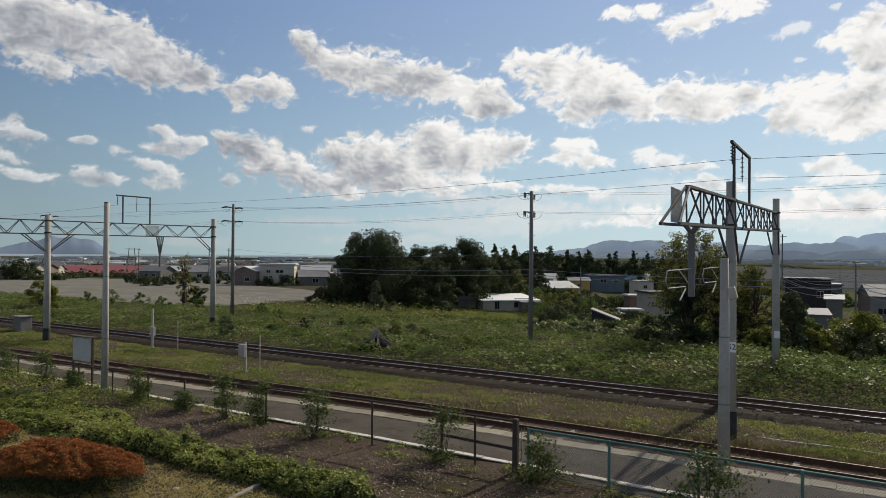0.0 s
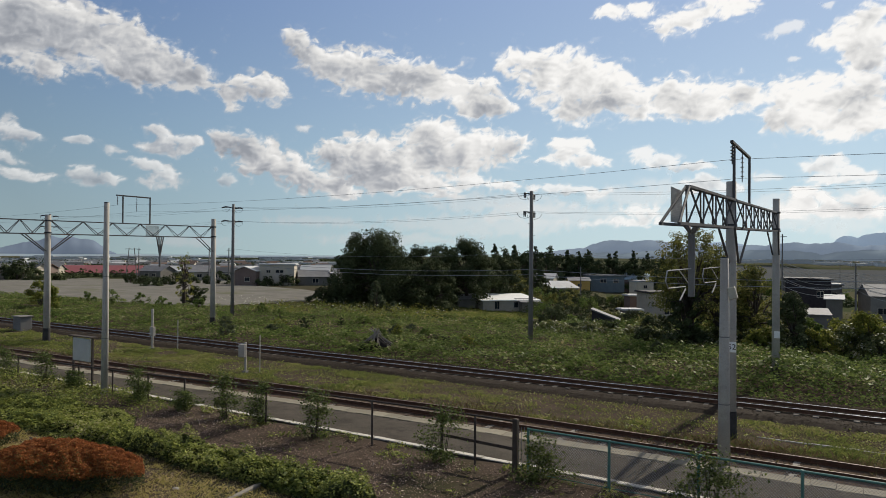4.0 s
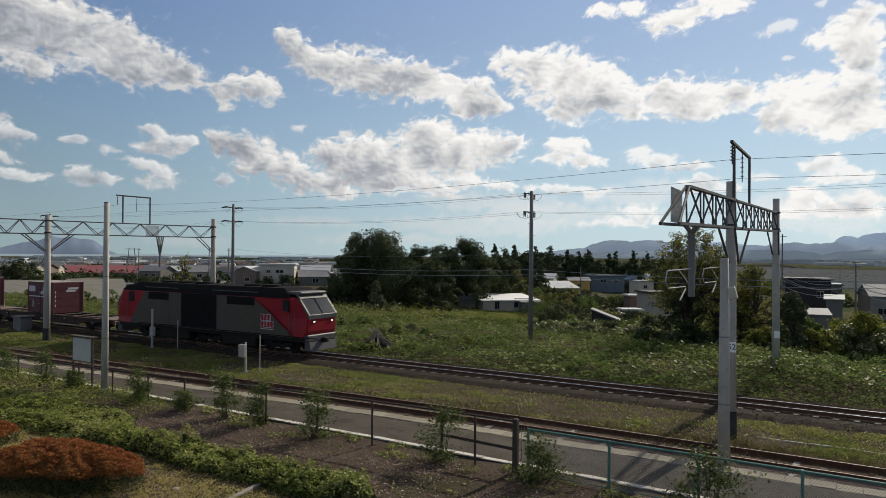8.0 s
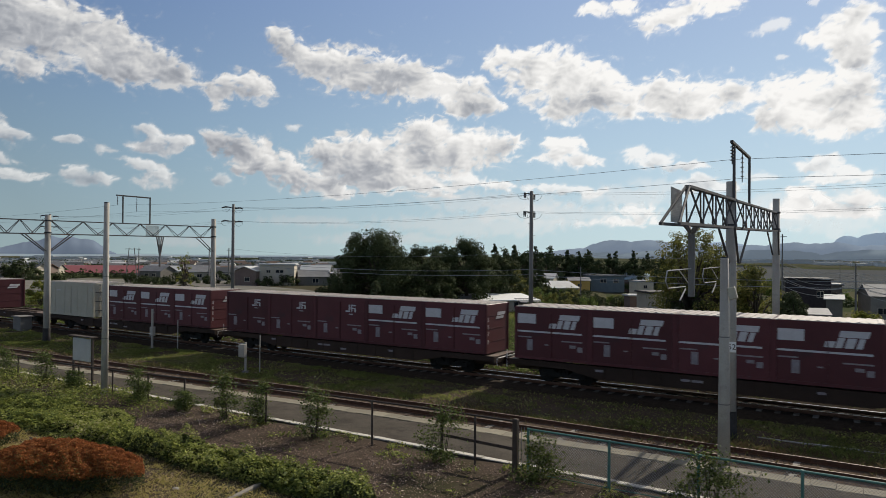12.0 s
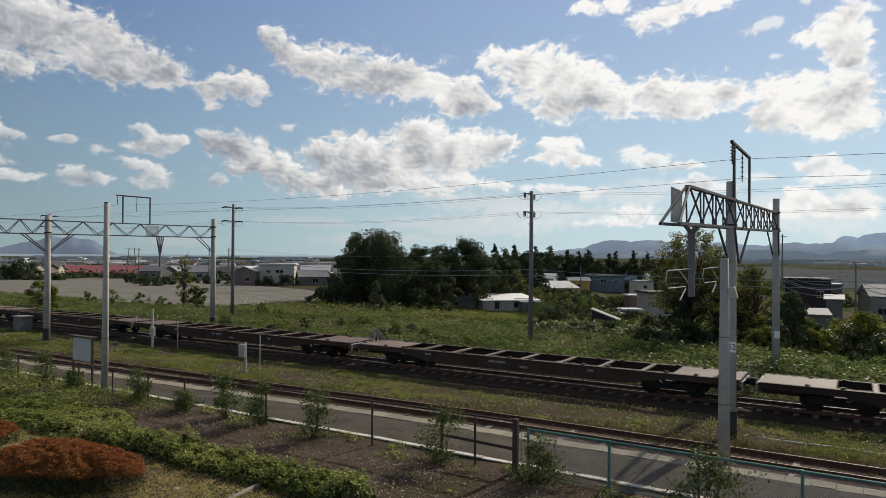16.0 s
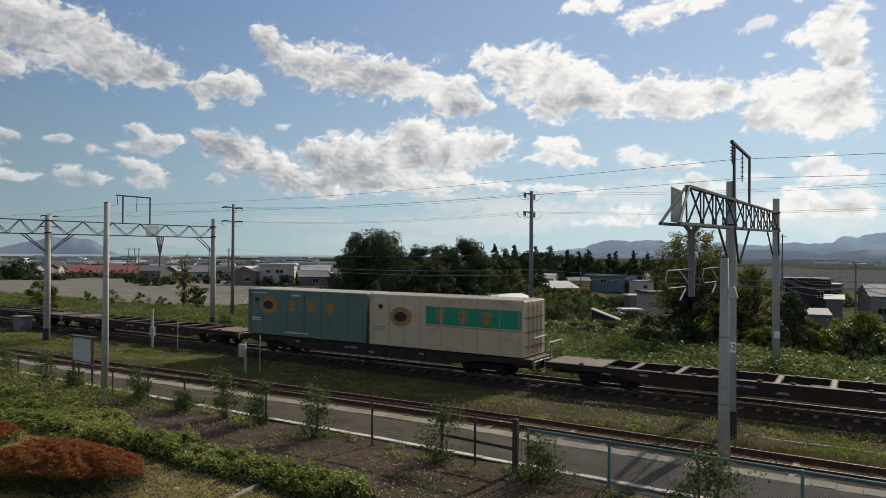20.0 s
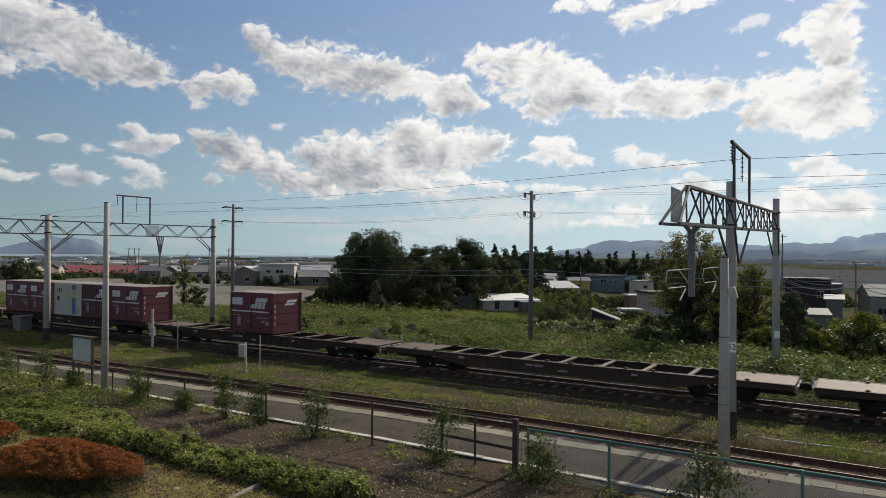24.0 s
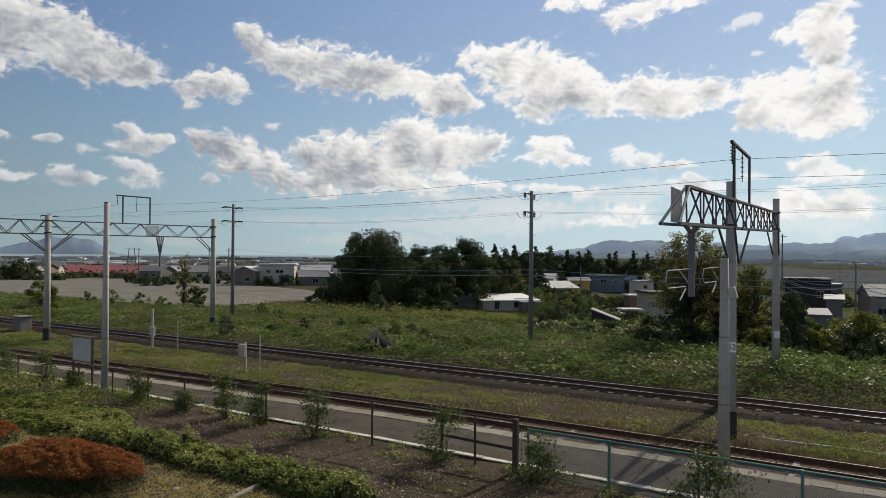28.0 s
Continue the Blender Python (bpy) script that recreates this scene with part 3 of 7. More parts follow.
def portal(x, y_mast, y_far, y_near, zb0, zb1, h, mast_top, far_top, frame_y, frame_top, drop_y, drop_z, r, lean, arms, fork):
    e = thing("catenary_portal", pose(x, 0, 0), "grey steel truss portal on concrete masts over the tracks", "catenary portal", group="catenary portals")
    zb = lambda y: zb0 + (zb1 - zb0) * (y - y_near) / (y_far - y_near)
    for y, top, nm in ((y_mast, mast_top, "mast"), (y_far, far_top, "mast")):
        bm = BM()
        off = lean if y == y_mast else 0.0
        rod(bm, (off, y, -0.6), (off, y, top), r * 1.1, r * 0.92, 20)
        m = part(nm, bm, M["pole"], e, "grey concrete mast", smooth=True)
        bm = BM()
        rod(bm, (off, y, -0.5), (off, y, 0.7 if y == y_mast else 0.4), r * 1.16, r * 1.16, 20)
        part("base_sleeve", bm, M["sleeve"], m, "dark grey wrapped base")
        for k in (zb(y) + 0.05, zb(y) + h - 0.05):
            bm = BM()
            rod(bm, (off, y, k), (off, y, k + 0.1), r * 1.12, r * 1.12, 20)
            part("band", bm, M["dark_steel"], m)
    lattice(e, (0, y_near, zb(y_near)), (0, y_mast - r, zb(y_mast)), h, 0.42, max(3, round((y_mast - y_near) / 2.3)), inset=1.9)
    lattice(e, (0, y_mast + r, zb(y_mast)), (0, y_far - r, zb(y_far)), h, 0.42, max(3, round((y_far - y_mast) / 2.5)))
    # knee braces
    for y, d in ((y_mast, -1), (y_mast, 1), (y_far, -1)):
        bm = BM()
        for s in (-0.25, 0.25):
            rod(bm, (s * 0.6, y + d * r * 0.8, zb(y) - 1.2), (s, y + d * 1.7, zb(y)), 0.04, n=6)
        part("knee_brace", bm, M["steel"], e)
    # frame on top
    (ya, yb), zt = frame_y, frame_top
    bm = BM()
    for y in (ya, yb):
        box(bm, (0, y, (zb(y) + h + zt) / 2), (0.09, 0.09, zt - zb(y) - h), bevel=0.01)
    box(bm, (0, (ya + yb) / 2 - 0.25, zt), (0.1, yb - ya + 0.6, 0.1), bevel=0.01)
    part("wire_frame", bm, M["steel"], e, "grey steel frame for feeder wires")
    insulator(e, 0, ya - 0.45, zt, 0.75)
    insulator(e, 0, (ya + yb) / 2, zt, 1.15)
    # hanging post with bracket arms
    top = zb(drop_y)
    bm = BM()
    rod(bm, (0, drop_y, top - fork), (0, drop_y, drop_z), 0.09, 0.086, 14)
    for s in (-1, 1):
        for v in (-0.22, 0.22):
            rod(bm, (s * 0.14, drop_y + v, top), (0, drop_y, top - fork), 0.05, n=6)
    part("hanging_post", bm, M["dark_pole"], e)
    for y0 in arms:
        bm = BM()
        z = 5.72
        rod(bm, (0, y0, z), (0, y0 - 2.6, z - 0.02), 0.015, n=8)
        rod(bm, (0, y0 - 2.6, z - 0.02), (0, y0 - 2.75, z - 0.25), 0.015, n=8)
        rod(bm, (0, y0 - 2.75, z - 0.25), (0, y0 - 2.5, z - 0.42), 0.015, n=8)
        rod(bm, (0, y0 - 2.5, z - 0.42), (0, y0 - 0.7, z - 0.44), 0.015, n=8)
        rod(bm, (0, y0 - 1.5, z), (0, y0 - 0.4, z - 0.36), 0.014, n=8)
        rod(bm, (0, y0 - 0.7, z - 0.5), (0, y0 - 1.3, z - 0.75), 0.02, n=6)
        part("bracket_arm", bm, M["concrete"], e, "grey pipe bracket arm")
    bm = BM()
    for i in range(25):
        y = drop_y - 1.1 + i * 0.05
        rod(bm, (-0.27, y, top + 0.04), (-0.27, y, top + h - 0.06), 0.008, n=4)
    for i in range(20):
        z = top + 0.05 + i * (h - 0.12) / 19
        rod(bm, (-0.27, drop_y - 1.1, z), (-0.27, drop_y + 0.1, z), 0.008, n=4)
    tagged(part("mesh_guard", bm, M["panel_grey"], e, "pale grey wire guard panel"), kind="stuff")
    return e


gate = portal(-3.70, -5.75, 8.0, -15.2, 6.78, 7.40, 0.97, 8.66, 9.1, (-5.9, -2.1), 9.95, -12.8, 5.0, 0.18, -0.11, (-12.8, -8.6), 0.24)
portal(-48.5, -5.15, 9.15, -15.6, 7.20, 7.40, 0.95, 8.64, 9.05, (0.5, 2.85), 10.42, 3.8, 4.9, 0.21, 0, (3.8,), 1.7)

front = concrete_pole("concrete_pole", -3.36, -9.9, -0.1, 6.1, 0.185, 0.115, "short grey concrete pole standing on the platform")
concrete_pole("concrete_pole", -27.22, -14.1, -0.1, 8.22, 0.15, 0.105, "slim grey concrete pole beside the fence")
bm = BM()
box(bm, (0.22, -0.02, 5.08), (0.22, 0.2, 0.36), Euler((0, radians(-14), 0)).to_matrix(), bevel=0.03)
part("junction_box", bm, M["white_box"], front, "white junction box")


def lettering(name, words, size, material, parent, m, label):
    """Flat letters, turned into a mesh."""
    cu = bpy.data.curves.new(name, "FONT")
    cu.body, cu.size, cu.align_x, cu.align_y = words, size, "CENTER", "CENTER"
    tmp = bpy.data.objects.new(name, cu)
    me = bpy.data.meshes.new_from_object(tmp)
    bpy.data.objects.remove(tmp)
    bpy.data.curves.remove(cu)
    me.materials.clear()
    me.materials.append(material)
    ob = new(name, me)
    ob.parent, ob.matrix_basis, ob["label"] = parent, m, label
    return ob


for near, x, y, z, words in ((True, -3.74, -5.95, 2.93, "52"), (False, -3.62, 7.79, 2.05, "")):
    bm = BM()
    box(bm, (x + 3.70, y, z), (0.27, 0.02, 0.36), bevel=0.006)
    plate = part("mast_plate", bm, M["white_roof"], gate, "white mast plate")
    if words:
        lettering("plate_digits", words, 0.27, M["mark_black"], plate, pose(x + 3.70, y - 0.013, z, 90, 0, 0), "black digits")


def power_pole(x, y, z, h, arms, hanging=False):
    e = thing("power_pole", pose(x, y, z), "tall grey power pole with two cross arms", "power pole", group="power poles")
    bm = BM()
    rod(bm, (0, 0, -0.5), (0, 0, h), 0.19, 0.13, 16)
    part("shaft", bm, M["dark_pole"], e, smooth=True)
    for z2, half in arms:
        bm = BM()
        box(bm, (-0.16, 0, z2), (0.09, half * 2, 0.09), bevel=0.01)
        part("cross_arm", bm, M["dark_steel"], e)
        for s in (-1, 1):
            y = half * s * 0.93
            for k in (-1, 1):
                bm = BM()
                if hanging:
                    rod(bm, (-0.16, y + 0.12 * k, z2 + 0.02), (-0.16, y + 0.12 * k, z2 - 0.38), 0.055, 0.04, 8)
                else:
                    rod(bm, (-0.16, y, z2 + 0.02), (-0.16 + k * 0.55, y, z2 - 0.04), 0.085, 0.06, 8)
                part("insulator", bm, M["insulator"], e)
            bm = BM()
            arc = [(-0.16 + 0.62 * math.cos(a), y, z2 - 0.08 - 0.42 * math.sin(a)) for a in (0.0, 0.5, 1.05, 1.57, 2.1, 2.64, 3.14)]
            for p, q in zip(arc, arc[1:]):
                rod(bm, p, q, 0.012, n=5)
            part("jumper_wire", bm, M["insulator"], e)
    for k in range(9):
        zz = 2.6 + k * 0.9
        bm = BM()
        rod(bm, (-0.3 if k % 2 else 0, 0, zz), (0 if k % 2 else 0.3, 0, zz), 0.012, n=6)
        part("step_bolt", bm, M["dark_steel"], e)
    return e


ARMS = ((11.15, 0.9), (9.75, 0.95))
power_pole(-54.75, 16.8, -0.4, 11.5, ARMS)
power_pole(-21.27, 16.3, -0.4, 11.35, ARMS, True)
power_pole(13.5, 15.8, -0.4, 11.4, ARMS)
power_pole(-90.0, 17.3, -0.4, 11.4, ARMS)


def wire(name, pts, sag, r=0.0078):
    """A wire that hangs between the points."""
    e = BM()
    n = 14
    line = [Vector(pts[0])]
    for a, b in zip(pts, pts[1:]):
        a, b = Vector(a), Vector(b)
        for i in range(1, n + 1):
            k = i / n
            line.append(a.lerp(b, k) - Vector((0, 0, sag * 4 * k * (1 - k))))
    rings = [[e.verts.new(p + Vector((0, math.cos(a) * r, math.sin(a) * r))) for a in (0.5, 2.1, 3.7, 5.2)] for p in line]
    for p, q in zip(rings, rings[1:]):
        for i in range(4):
            e.faces.new((p[i], q[i], q[(i + 1) % 4], p[(i + 1) % 4]))
    return tagged(part(name, e, M["wire"]), "thin dark overhead wire hanging between poles", "wire", group="overhead wires")


wire("feeder_wire", [(-95, 1.0, 9.4), (-48.5, 0.05, 9.67), (-3.70, -6.35, 9.35), (40, -6.4, 9.6)], 0.35)
wire("feeder_wire", [(-95, 2.0, 9.0), (-48.5, 1.68, 9.25), (-3.70, -4.0, 8.95), (40, -4.0, 9.1)], 0.35)
for z, hh in ((11.15, 0.7), (9.75, 0.75)):
    for s in (-1, 1):
        d = (0.0, (hh + 0.13) * s)
        wire("power_line", [(x + d[0], y + d[1], z - 0.4) for x, y in ((-90, 17.3), (-54.75, 16.8), (-21.27, 16.3), (13.5, 15.8))], 0.45)
wire("power_line", [(-54.75, 16.8, 6.5), (-21.27, 16.3, 6.3), (13.5, 15.8, 6.6)], 0.55)
wire("communication_cable", [(-54.75, 16.8, 5.4), (-21.27, 16.3, 5.0), (13.5, 15.8, 5.2)], 0.5, 0.018)
wire("communication_cable", [(-54.75, 16.8, 5.1), (-21.27, 16.3, 4.6), (13.5, 15.8, 4.8)], 0.5, 0.018)


# ---- the train ----
START, SPEED = -17.8, 23.2          # joint between the second and third wagon at 11 s


def joint(k, t):
    return START + SPEED * (t - 11.0) + 20.4 * k


TRAIN = []          # things and their place along the train


def rides(e, along):
    TRAIN.append((e, along))
    return e


def bogie(parent, x, wheel_base=1.9, r=0.405):
    bm = BM()
    for s in (-1, 1):
        prism(bm, [(x - 1.3, 0.5), (x - 1.15, 0.62), (x - 0.5, 0.66), (x - 0.35, 0.5), (x + 0.35, 0.5), (x + 0.5, 0.66), (x + 1.15, 0.62), (x + 1.3, 0.5), (x + 0.6, 0.3), (x - 0.6, 0.3)], s * 0.82 - 0.06, s * 0.82 + 0.06)
        for k in (-0.18, 0.0, 0.18):
            rod(bm, (x + k, s * 0.84, 0.34), (x + k, s * 0.84, 0.62), 0.07, n=8)
    box(bm, (x, 0, 0.55), (0.5, 1.7, 0.2))
    b = part("bogie", bm, M["bogie"], parent, "black cast bogie")
    for d in (-1, 1):
        c = x + d * wheel_base / 2
        bm = BM()
        rod(bm, (c, -0.75, r), (c, 0.75, r), 0.08, n=10)
        for s in (-1, 1):
            rod(bm, (c, s * 0.50, r), (c, s * 0.62, r), r, n=24)
            rod(bm, (c, s * 0.48, r), (c, s * 0.51, r), r + 0.027, n=24)
            box(bm, (c, s * 0.86, r), (0.28, 0.16, 0.26), bevel=0.03)
        part("wheelset", bm, M["bogie"], b)


def build_wagon():
    """A 20.4 m container wagon: an open frame with plated ends."""
    e = thing("container_wagon", pose(0, 0, 0), "rusty brown flat container wagon with an open frame", "railway wagon", group="container wagons")
    L = 19.7
    top = 1.03
    for s in (-1, 1):
        bm = BM()
        prism(bm, [(-L / 2, top), (L / 2, top), (L / 2, 0.78), (L / 2 - 3.0, 0.76), (L / 2 - 4.6, 0.44), (-L / 2 + 4.6, 0.44), (-L / 2 + 3.0, 0.76), (-L / 2, 0.78)], s * 1.18 - 0.05, s * 1.18 + 0.05)
        box(bm, (0, s * 1.16, top - 0.02), (L, 0.2, 0.04))
        for k in range(-4, 5):
            box(bm, (k * 1.25, s * 1.24, 0.72), (0.06, 0.05, 0.52))
        sill = part("side_sill", bm, M["wagon"], e)
        bm = BM()
        for x, w, z in ((-1.2, 0.9, 0.8), (0.2, 0.5, 0.66), (3.6, 0.35, 0.82), (-5.2, 0.4, 0.84)):
            box(bm, (x, s * 1.2375, z), (w, 0.006, 0.10))
        part("marking", bm, M["marking_dim"], sill, "faded white lettering as plain bars")
    for s in (-1, 1):
        bm = BM()
        box(bm, (s * (L / 2 - 1.35), 0, top - 0.03), (2.7, 2.2, 0.05), bevel=0.008)
        part("end_plate", bm, M["deck"], e, "pale worn steel deck plate")
        bm = BM()
        box(bm, (s * (L / 2 - 0.05), 0, 0.85), (0.1, 2.3, 0.34))
        part("headstock", bm, M["wagon"], e)
        bm = BM()
        box(bm, (s * (L / 2 + 0.18), 0, 0.83), (0.5, 0.2, 0.24), bevel=0.03)
        box(bm, (s * (L / 2 + 0.38), 0.02, 0.83), (0.2, 0.3, 0.3), bevel=0.04)
        part("coupler", bm, M["bogie"], e)
        bm = BM()
        for y in (-1.05, 1.05):
            rod(bm, (s * (L / 2 + 0.08), y, 0.55), (s * (L / 2 + 0.08), y, 1.45 if y * s > 0 else 0.95), 0.018, n=6)
        rod(bm, (s * (L / 2 + 0.08), -1.05, 0.93), (s * (L / 2 + 0.08), 1.05, 0.93), 0.018, n=6)
        part("handrail", bm, M["marking"], e, "white handrail")
    bm = BM()
    for s in (-1, 1):
        box(bm, (0, s * 0.3, 0.64), (L, 0.12, 0.36))
    part("centre_sill", bm, M["wagon"], e)
    for k in range(-3, 4):
        bm = BM()
        box(bm, (k * 1.95, 0, top - 0.04), (0.2, 2.26, 0.07), bevel=0.008)
        part("cross_beam", bm, M["deck"], e)
    bm = BM()
    for k in (-2, -1, 0, 1, 2):
        for d in (-0.6, 0.6):
            for s in (-1, 1):
                box(bm, (k * 3.76 + d, s * 1.05, top + 0.03), (0.16, 0.16, 0.07))
    part("container_lock", bm, M["wagon"], e)["kind"] = "stuff"
    for x, w in ((1.6, 1.0), (-2.4, 0.7)):
        bm = BM()
        box(bm, (x, 0.6, 0.6), (w, 0.7, 0.42), bevel=0.04)
        part("equipment_case", bm, M["bogie"], e)
    bm = BM()
    rod(bm, (-3.6, -0.2, 0.62), (-1.8, -0.2, 0.62), 0.2, n=12)
    part("air_tank", bm, M["bogie"], e)
    for s in (-1, 1):
        bogie(e, s * 7.05)
    return e


DECK = 1.09


def slant(bm, y, x0, x1, z0, z1, lean=0.25):
    """A flat slanted bar on the side at y."""
    k = lean * (z1 - z0)
    vs = [bm.verts.new((x, y, z)) for x, z in ((x0, z0), (x1, z0), (x1 + k, z1), (x0 + k, z1))]
    bm.faces.new(vs if y < 0 else vs[::-1])


def build_container(name, length, height, body, label, style, panel=True):
    e = thing(name, pose(0, 0, 0), label, "freight container", group="freight containers")
    w = 2.45
    hl = length / 2
    bm = BM()
    box(bm, (0, 0, DECK + height / 2 - 0.01), (length, w, height - 0.02), bevel=0.025)
    b = part("body", bm, M[body], e)
    bm = BM()
    box(bm, (0, 0, DECK + height - 0.005), (length - 0.04, w - 0.04, 0.02))
    roof = part("roof", bm, M["roof_light"] if body != "teal" else M["panel_grey"], e, "pale ribbed roof")
    n = int(length / 0.31)
    rib = None
    for i in range(n):
        if rib is None:
            bm = BM()
            box(bm, (0, 0, DECK + height + 0.014), (0.13, w - 0.2, 0.028))
            rib = ob = part("roof_rib", bm, roof.data.materials[0], roof)
        else:
            ob = new("roof_rib", rib.data)
            ob.parent = roof
        ob.location.x = -hl + (i + 0.5) * length / n
    bm = BM()
    for x in (-hl, hl):
        for y in (-w / 2, w / 2):
            box(bm, (x * 0.985, y * 0.985, DECK + height / 2), (0.13, 0.1, height - 0.03), bevel=0.01)
    part("corner_post", bm, M[body], e)
    for s in (-1, 1):
        bm = BM()
        for x in (-hl * 0.94, -0.02, 0.02, hl * 0.94):
            box(bm, (x, s * (w / 2 + 0.008), DECK + height / 2 - 0.05), (0.02, 0.03, height - 0.45))
        for x in (-hl * 0.72, -hl * 0.28, hl * 0.28, hl * 0.72) if style in ("teal", "cream", "cooler") else ():
            rod(bm, (x, s * (w / 2 + 0.02), DECK + 0.15), (x, s * (w / 2 + 0.02), DECK + height - 0.2), 0.012, n=6)
        box(bm, (0, s * (w / 2 + 0.012), DECK + 0.07), (length - 0.1, 0.03, 0.12))
        part("door_gear", bm, M[body], e)
    # markings: plain bars
    o = w / 2 + 0.006
    z0 = DECK
    for s in (-1, 1):
        y = s * o
        def mark(name, spots, material, label):
            for x0, x1, za, zz, lean in spots:
                bm = BM()
                slant(bm, y, x0, x1, za, zz, lean)
                part(name, bm, M[material], b, label)
        if style == "banded" and panel:
            mark("white_panel", [(-hl + 0.10, -hl + 1.06, z0 + height - 0.80, z0 + height - 0.34, 0)], "marking", "white panel")
        if style == "banded":
            mark("stripe", [(-hl + 0.08, hl - 0.38, z0 + 1.28, z0 + 1.36, 0)], "marking", "thin white stripe")
            # slanted emblem in blocks cut by a thin line
            zt, zb = z0 + height - 0.32, z0 + height - 0.98
            zm = zt - 0.25
            spots = [(-0.14, 0.20, zb, zb + 0.24, 0.3)]
            for x0, x1 in ((0.24, 0.47), (0.55, 0.85), (0.93, 1.13)):
                spots += [(x0, x1, zb, zm - 0.025, 0.3), (x0 + 0.12, x1 + 0.2, zm, zt, 0.3)]
            mark("emblem_block", spots, "marking", "white slanted block of the emblem")
        elif style == "plain":
            zt = z0 + height - 0.4
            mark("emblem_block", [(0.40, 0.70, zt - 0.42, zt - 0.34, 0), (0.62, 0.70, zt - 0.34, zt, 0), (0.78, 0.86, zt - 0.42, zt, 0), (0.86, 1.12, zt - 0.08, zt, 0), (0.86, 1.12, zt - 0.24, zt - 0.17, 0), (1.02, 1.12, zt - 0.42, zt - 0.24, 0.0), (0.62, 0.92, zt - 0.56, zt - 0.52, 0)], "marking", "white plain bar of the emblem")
        bm = BM()
        if style in ("banded", "plain"):
            mark("marking", [(-hl + 0.62, -hl + 0.9, z0 + 0.42, z0 + 0.95, 0), (-hl + 0.15, -hl + 0.85, z0 + 1.02, z0 + 1.08, 0), (0.5, 1.5, z0 + 0.92, z0 + 0.98, 0), (0.9, 1.2, z0 + 0.66, z0 + 0.8, 0), (1.28, 1.52, z0 + 0.5, z0 + 0.74, 0), (-0.35, -0.15, z0 + 0.7, z0 + 0.76, 0)], "marking_dim", "faded small marking as a plain bar")
        elif style == "cooler":
            slant(bm, y, -hl + 1.0, -hl + 1.6, z0 + height - 0.7, z0 + height - 0.62, 0)
        elif style == "teal":
            slant(bm, y, -hl + 0.3, -hl + 1.6, z0 + height - 0.25, z0 + height - 0.2, 0)
            slant(bm, y, -1.0, -0.3, z0 + height - 0.35, z0 + height - 0.25, 0)
            slant(bm, y, -1.5, 0.3, z0 + 0.18, z0 + 0.26, 0)
        elif style == "cream":
            slant(bm, y, -hl + 0.3, -hl + 1.2, z0 + height - 0.35, z0 + height - 0.3, 0)
        if bm.faces:
            part("marking", bm, M["marking_dim"] if style in ("banded", "plain") else M["marking"], b, "faded small markings as plain bars")
        else:
            bm.free()
        if style in ("teal", "cream"):
            cx = -hl + (1.75 if style == "teal" else 2.1)
            zc = z0 + height - (0.95 if style == "teal" else 1.15)
            bm = BM()
            m = Matrix.Translation((cx, s * (o + 0.002), zc)) @ Euler((radians(90), 0, 0)).to_matrix().to_4x4() @ Matrix.Diagonal((1.15, 0.85, 1, 1))
            bmesh.ops.create_circle(bm, cap_ends=True, segments=32, radius=0.62, matrix=m)
            part("emblem", bm, M["orange"], b, "orange oval emblem")
            bm = BM()
            m = Matrix.Translation((cx - 0.02, s * (o + 0.005), zc)) @ Euler((radians(90), 0, 0)).to_matrix().to_4x4() @ Matrix.Diagonal((1.25, 0.75, 1, 1))
            bmesh.ops.create_circle(bm, cap_ends=True, segments=28, radius=0.34, matrix=m)
            part("emblem_oval", bm, M["mark_black"], b, "dark plain oval")
            if style == "cream":
                bm = BM()
                slant(bm, s * (o + 0.002), -hl + 3.7, hl - 0.12, z0 + height - 1.42, z0 + height - 0.5, 0)
                part("band", bm, M["green_band"], b, "green band")
                bm = BM()
                slant(bm, s * (o + 0.002), -hl + 3.6, hl - 0.1, z0 + height - 1.52, z0 + height - 1.48, 0)
                part("line", bm, M["orange"], b)
            for i in range(3):
                bm = BM()
                x = (-hl + 3.7 + 1.5 * i) if style == "teal" else (-hl + 4.6 + 1.35 * i)
                zz = z0 + height - 0.95
                slant(bm, s * (o + 0.006), x - 0.3, x + 0.3, zz + 0.1, zz + 0.3, 0)
                slant(bm, s * (o + 0.006), x - 0.12, x + 0.14, zz - 0.35, zz + 0.1, 0)
                slant(bm, s * (o + 0.006), x - 0.3, x + 0.28, zz - 0.2, zz - 0.08, 0)
                part("sign_block", bm, M["orange"], b, "orange plain block")
        if style == "small_white":
            for za, zz, mt, lb in ((0.10, 1.38, "blue_mark", "blue stripe"), (1.42, 1.95, "yellow_mark", "pale yellow field"), (1.99, 2.38, "blue_mark", "blue stripe")):
                mark("stripe", [(0.53, 1.06, z0 + za, z0 + zz, 0)], mt, lb)
            mark("lettering", [(-hl + 0.28, -hl + 0.40, z0 + 1.78, z0 + 2.08, 0.1), (-hl + 0.52, -hl + 0.68, z0 + 1.78, z0 + 2.08, 0.1), (-hl + 0.80, -hl + 0.92, z0 + 1.78, z0 + 2.08, 0.1)], "dark_steel", "grey lettering as plain bars")
            mark("line", [(-hl + 0.25, -hl + 1.3, z0 + 0.8, z0 + 0.83, 0), (1.25, 1.6, z0 + 0.42, z0 + 0.5, 0), (1.12, 1.62, z0 + 0.28, z0 + 0.30, 0)], "marking_dim", "faint line")
            bm = BM()
            vs = [bm.verts.new((-hl + 0.48 + dx, s * o, z0 + 1.28 + dz)) for dx, dz in ((-0.25, 0), (0, -0.25), (0.25, 0), (0, 0.25))]
            bm.faces.new(vs if s < 0 else vs[::-1])
            part("diamond_sign", bm, M["mark_black"], b, "dark diamond sign")
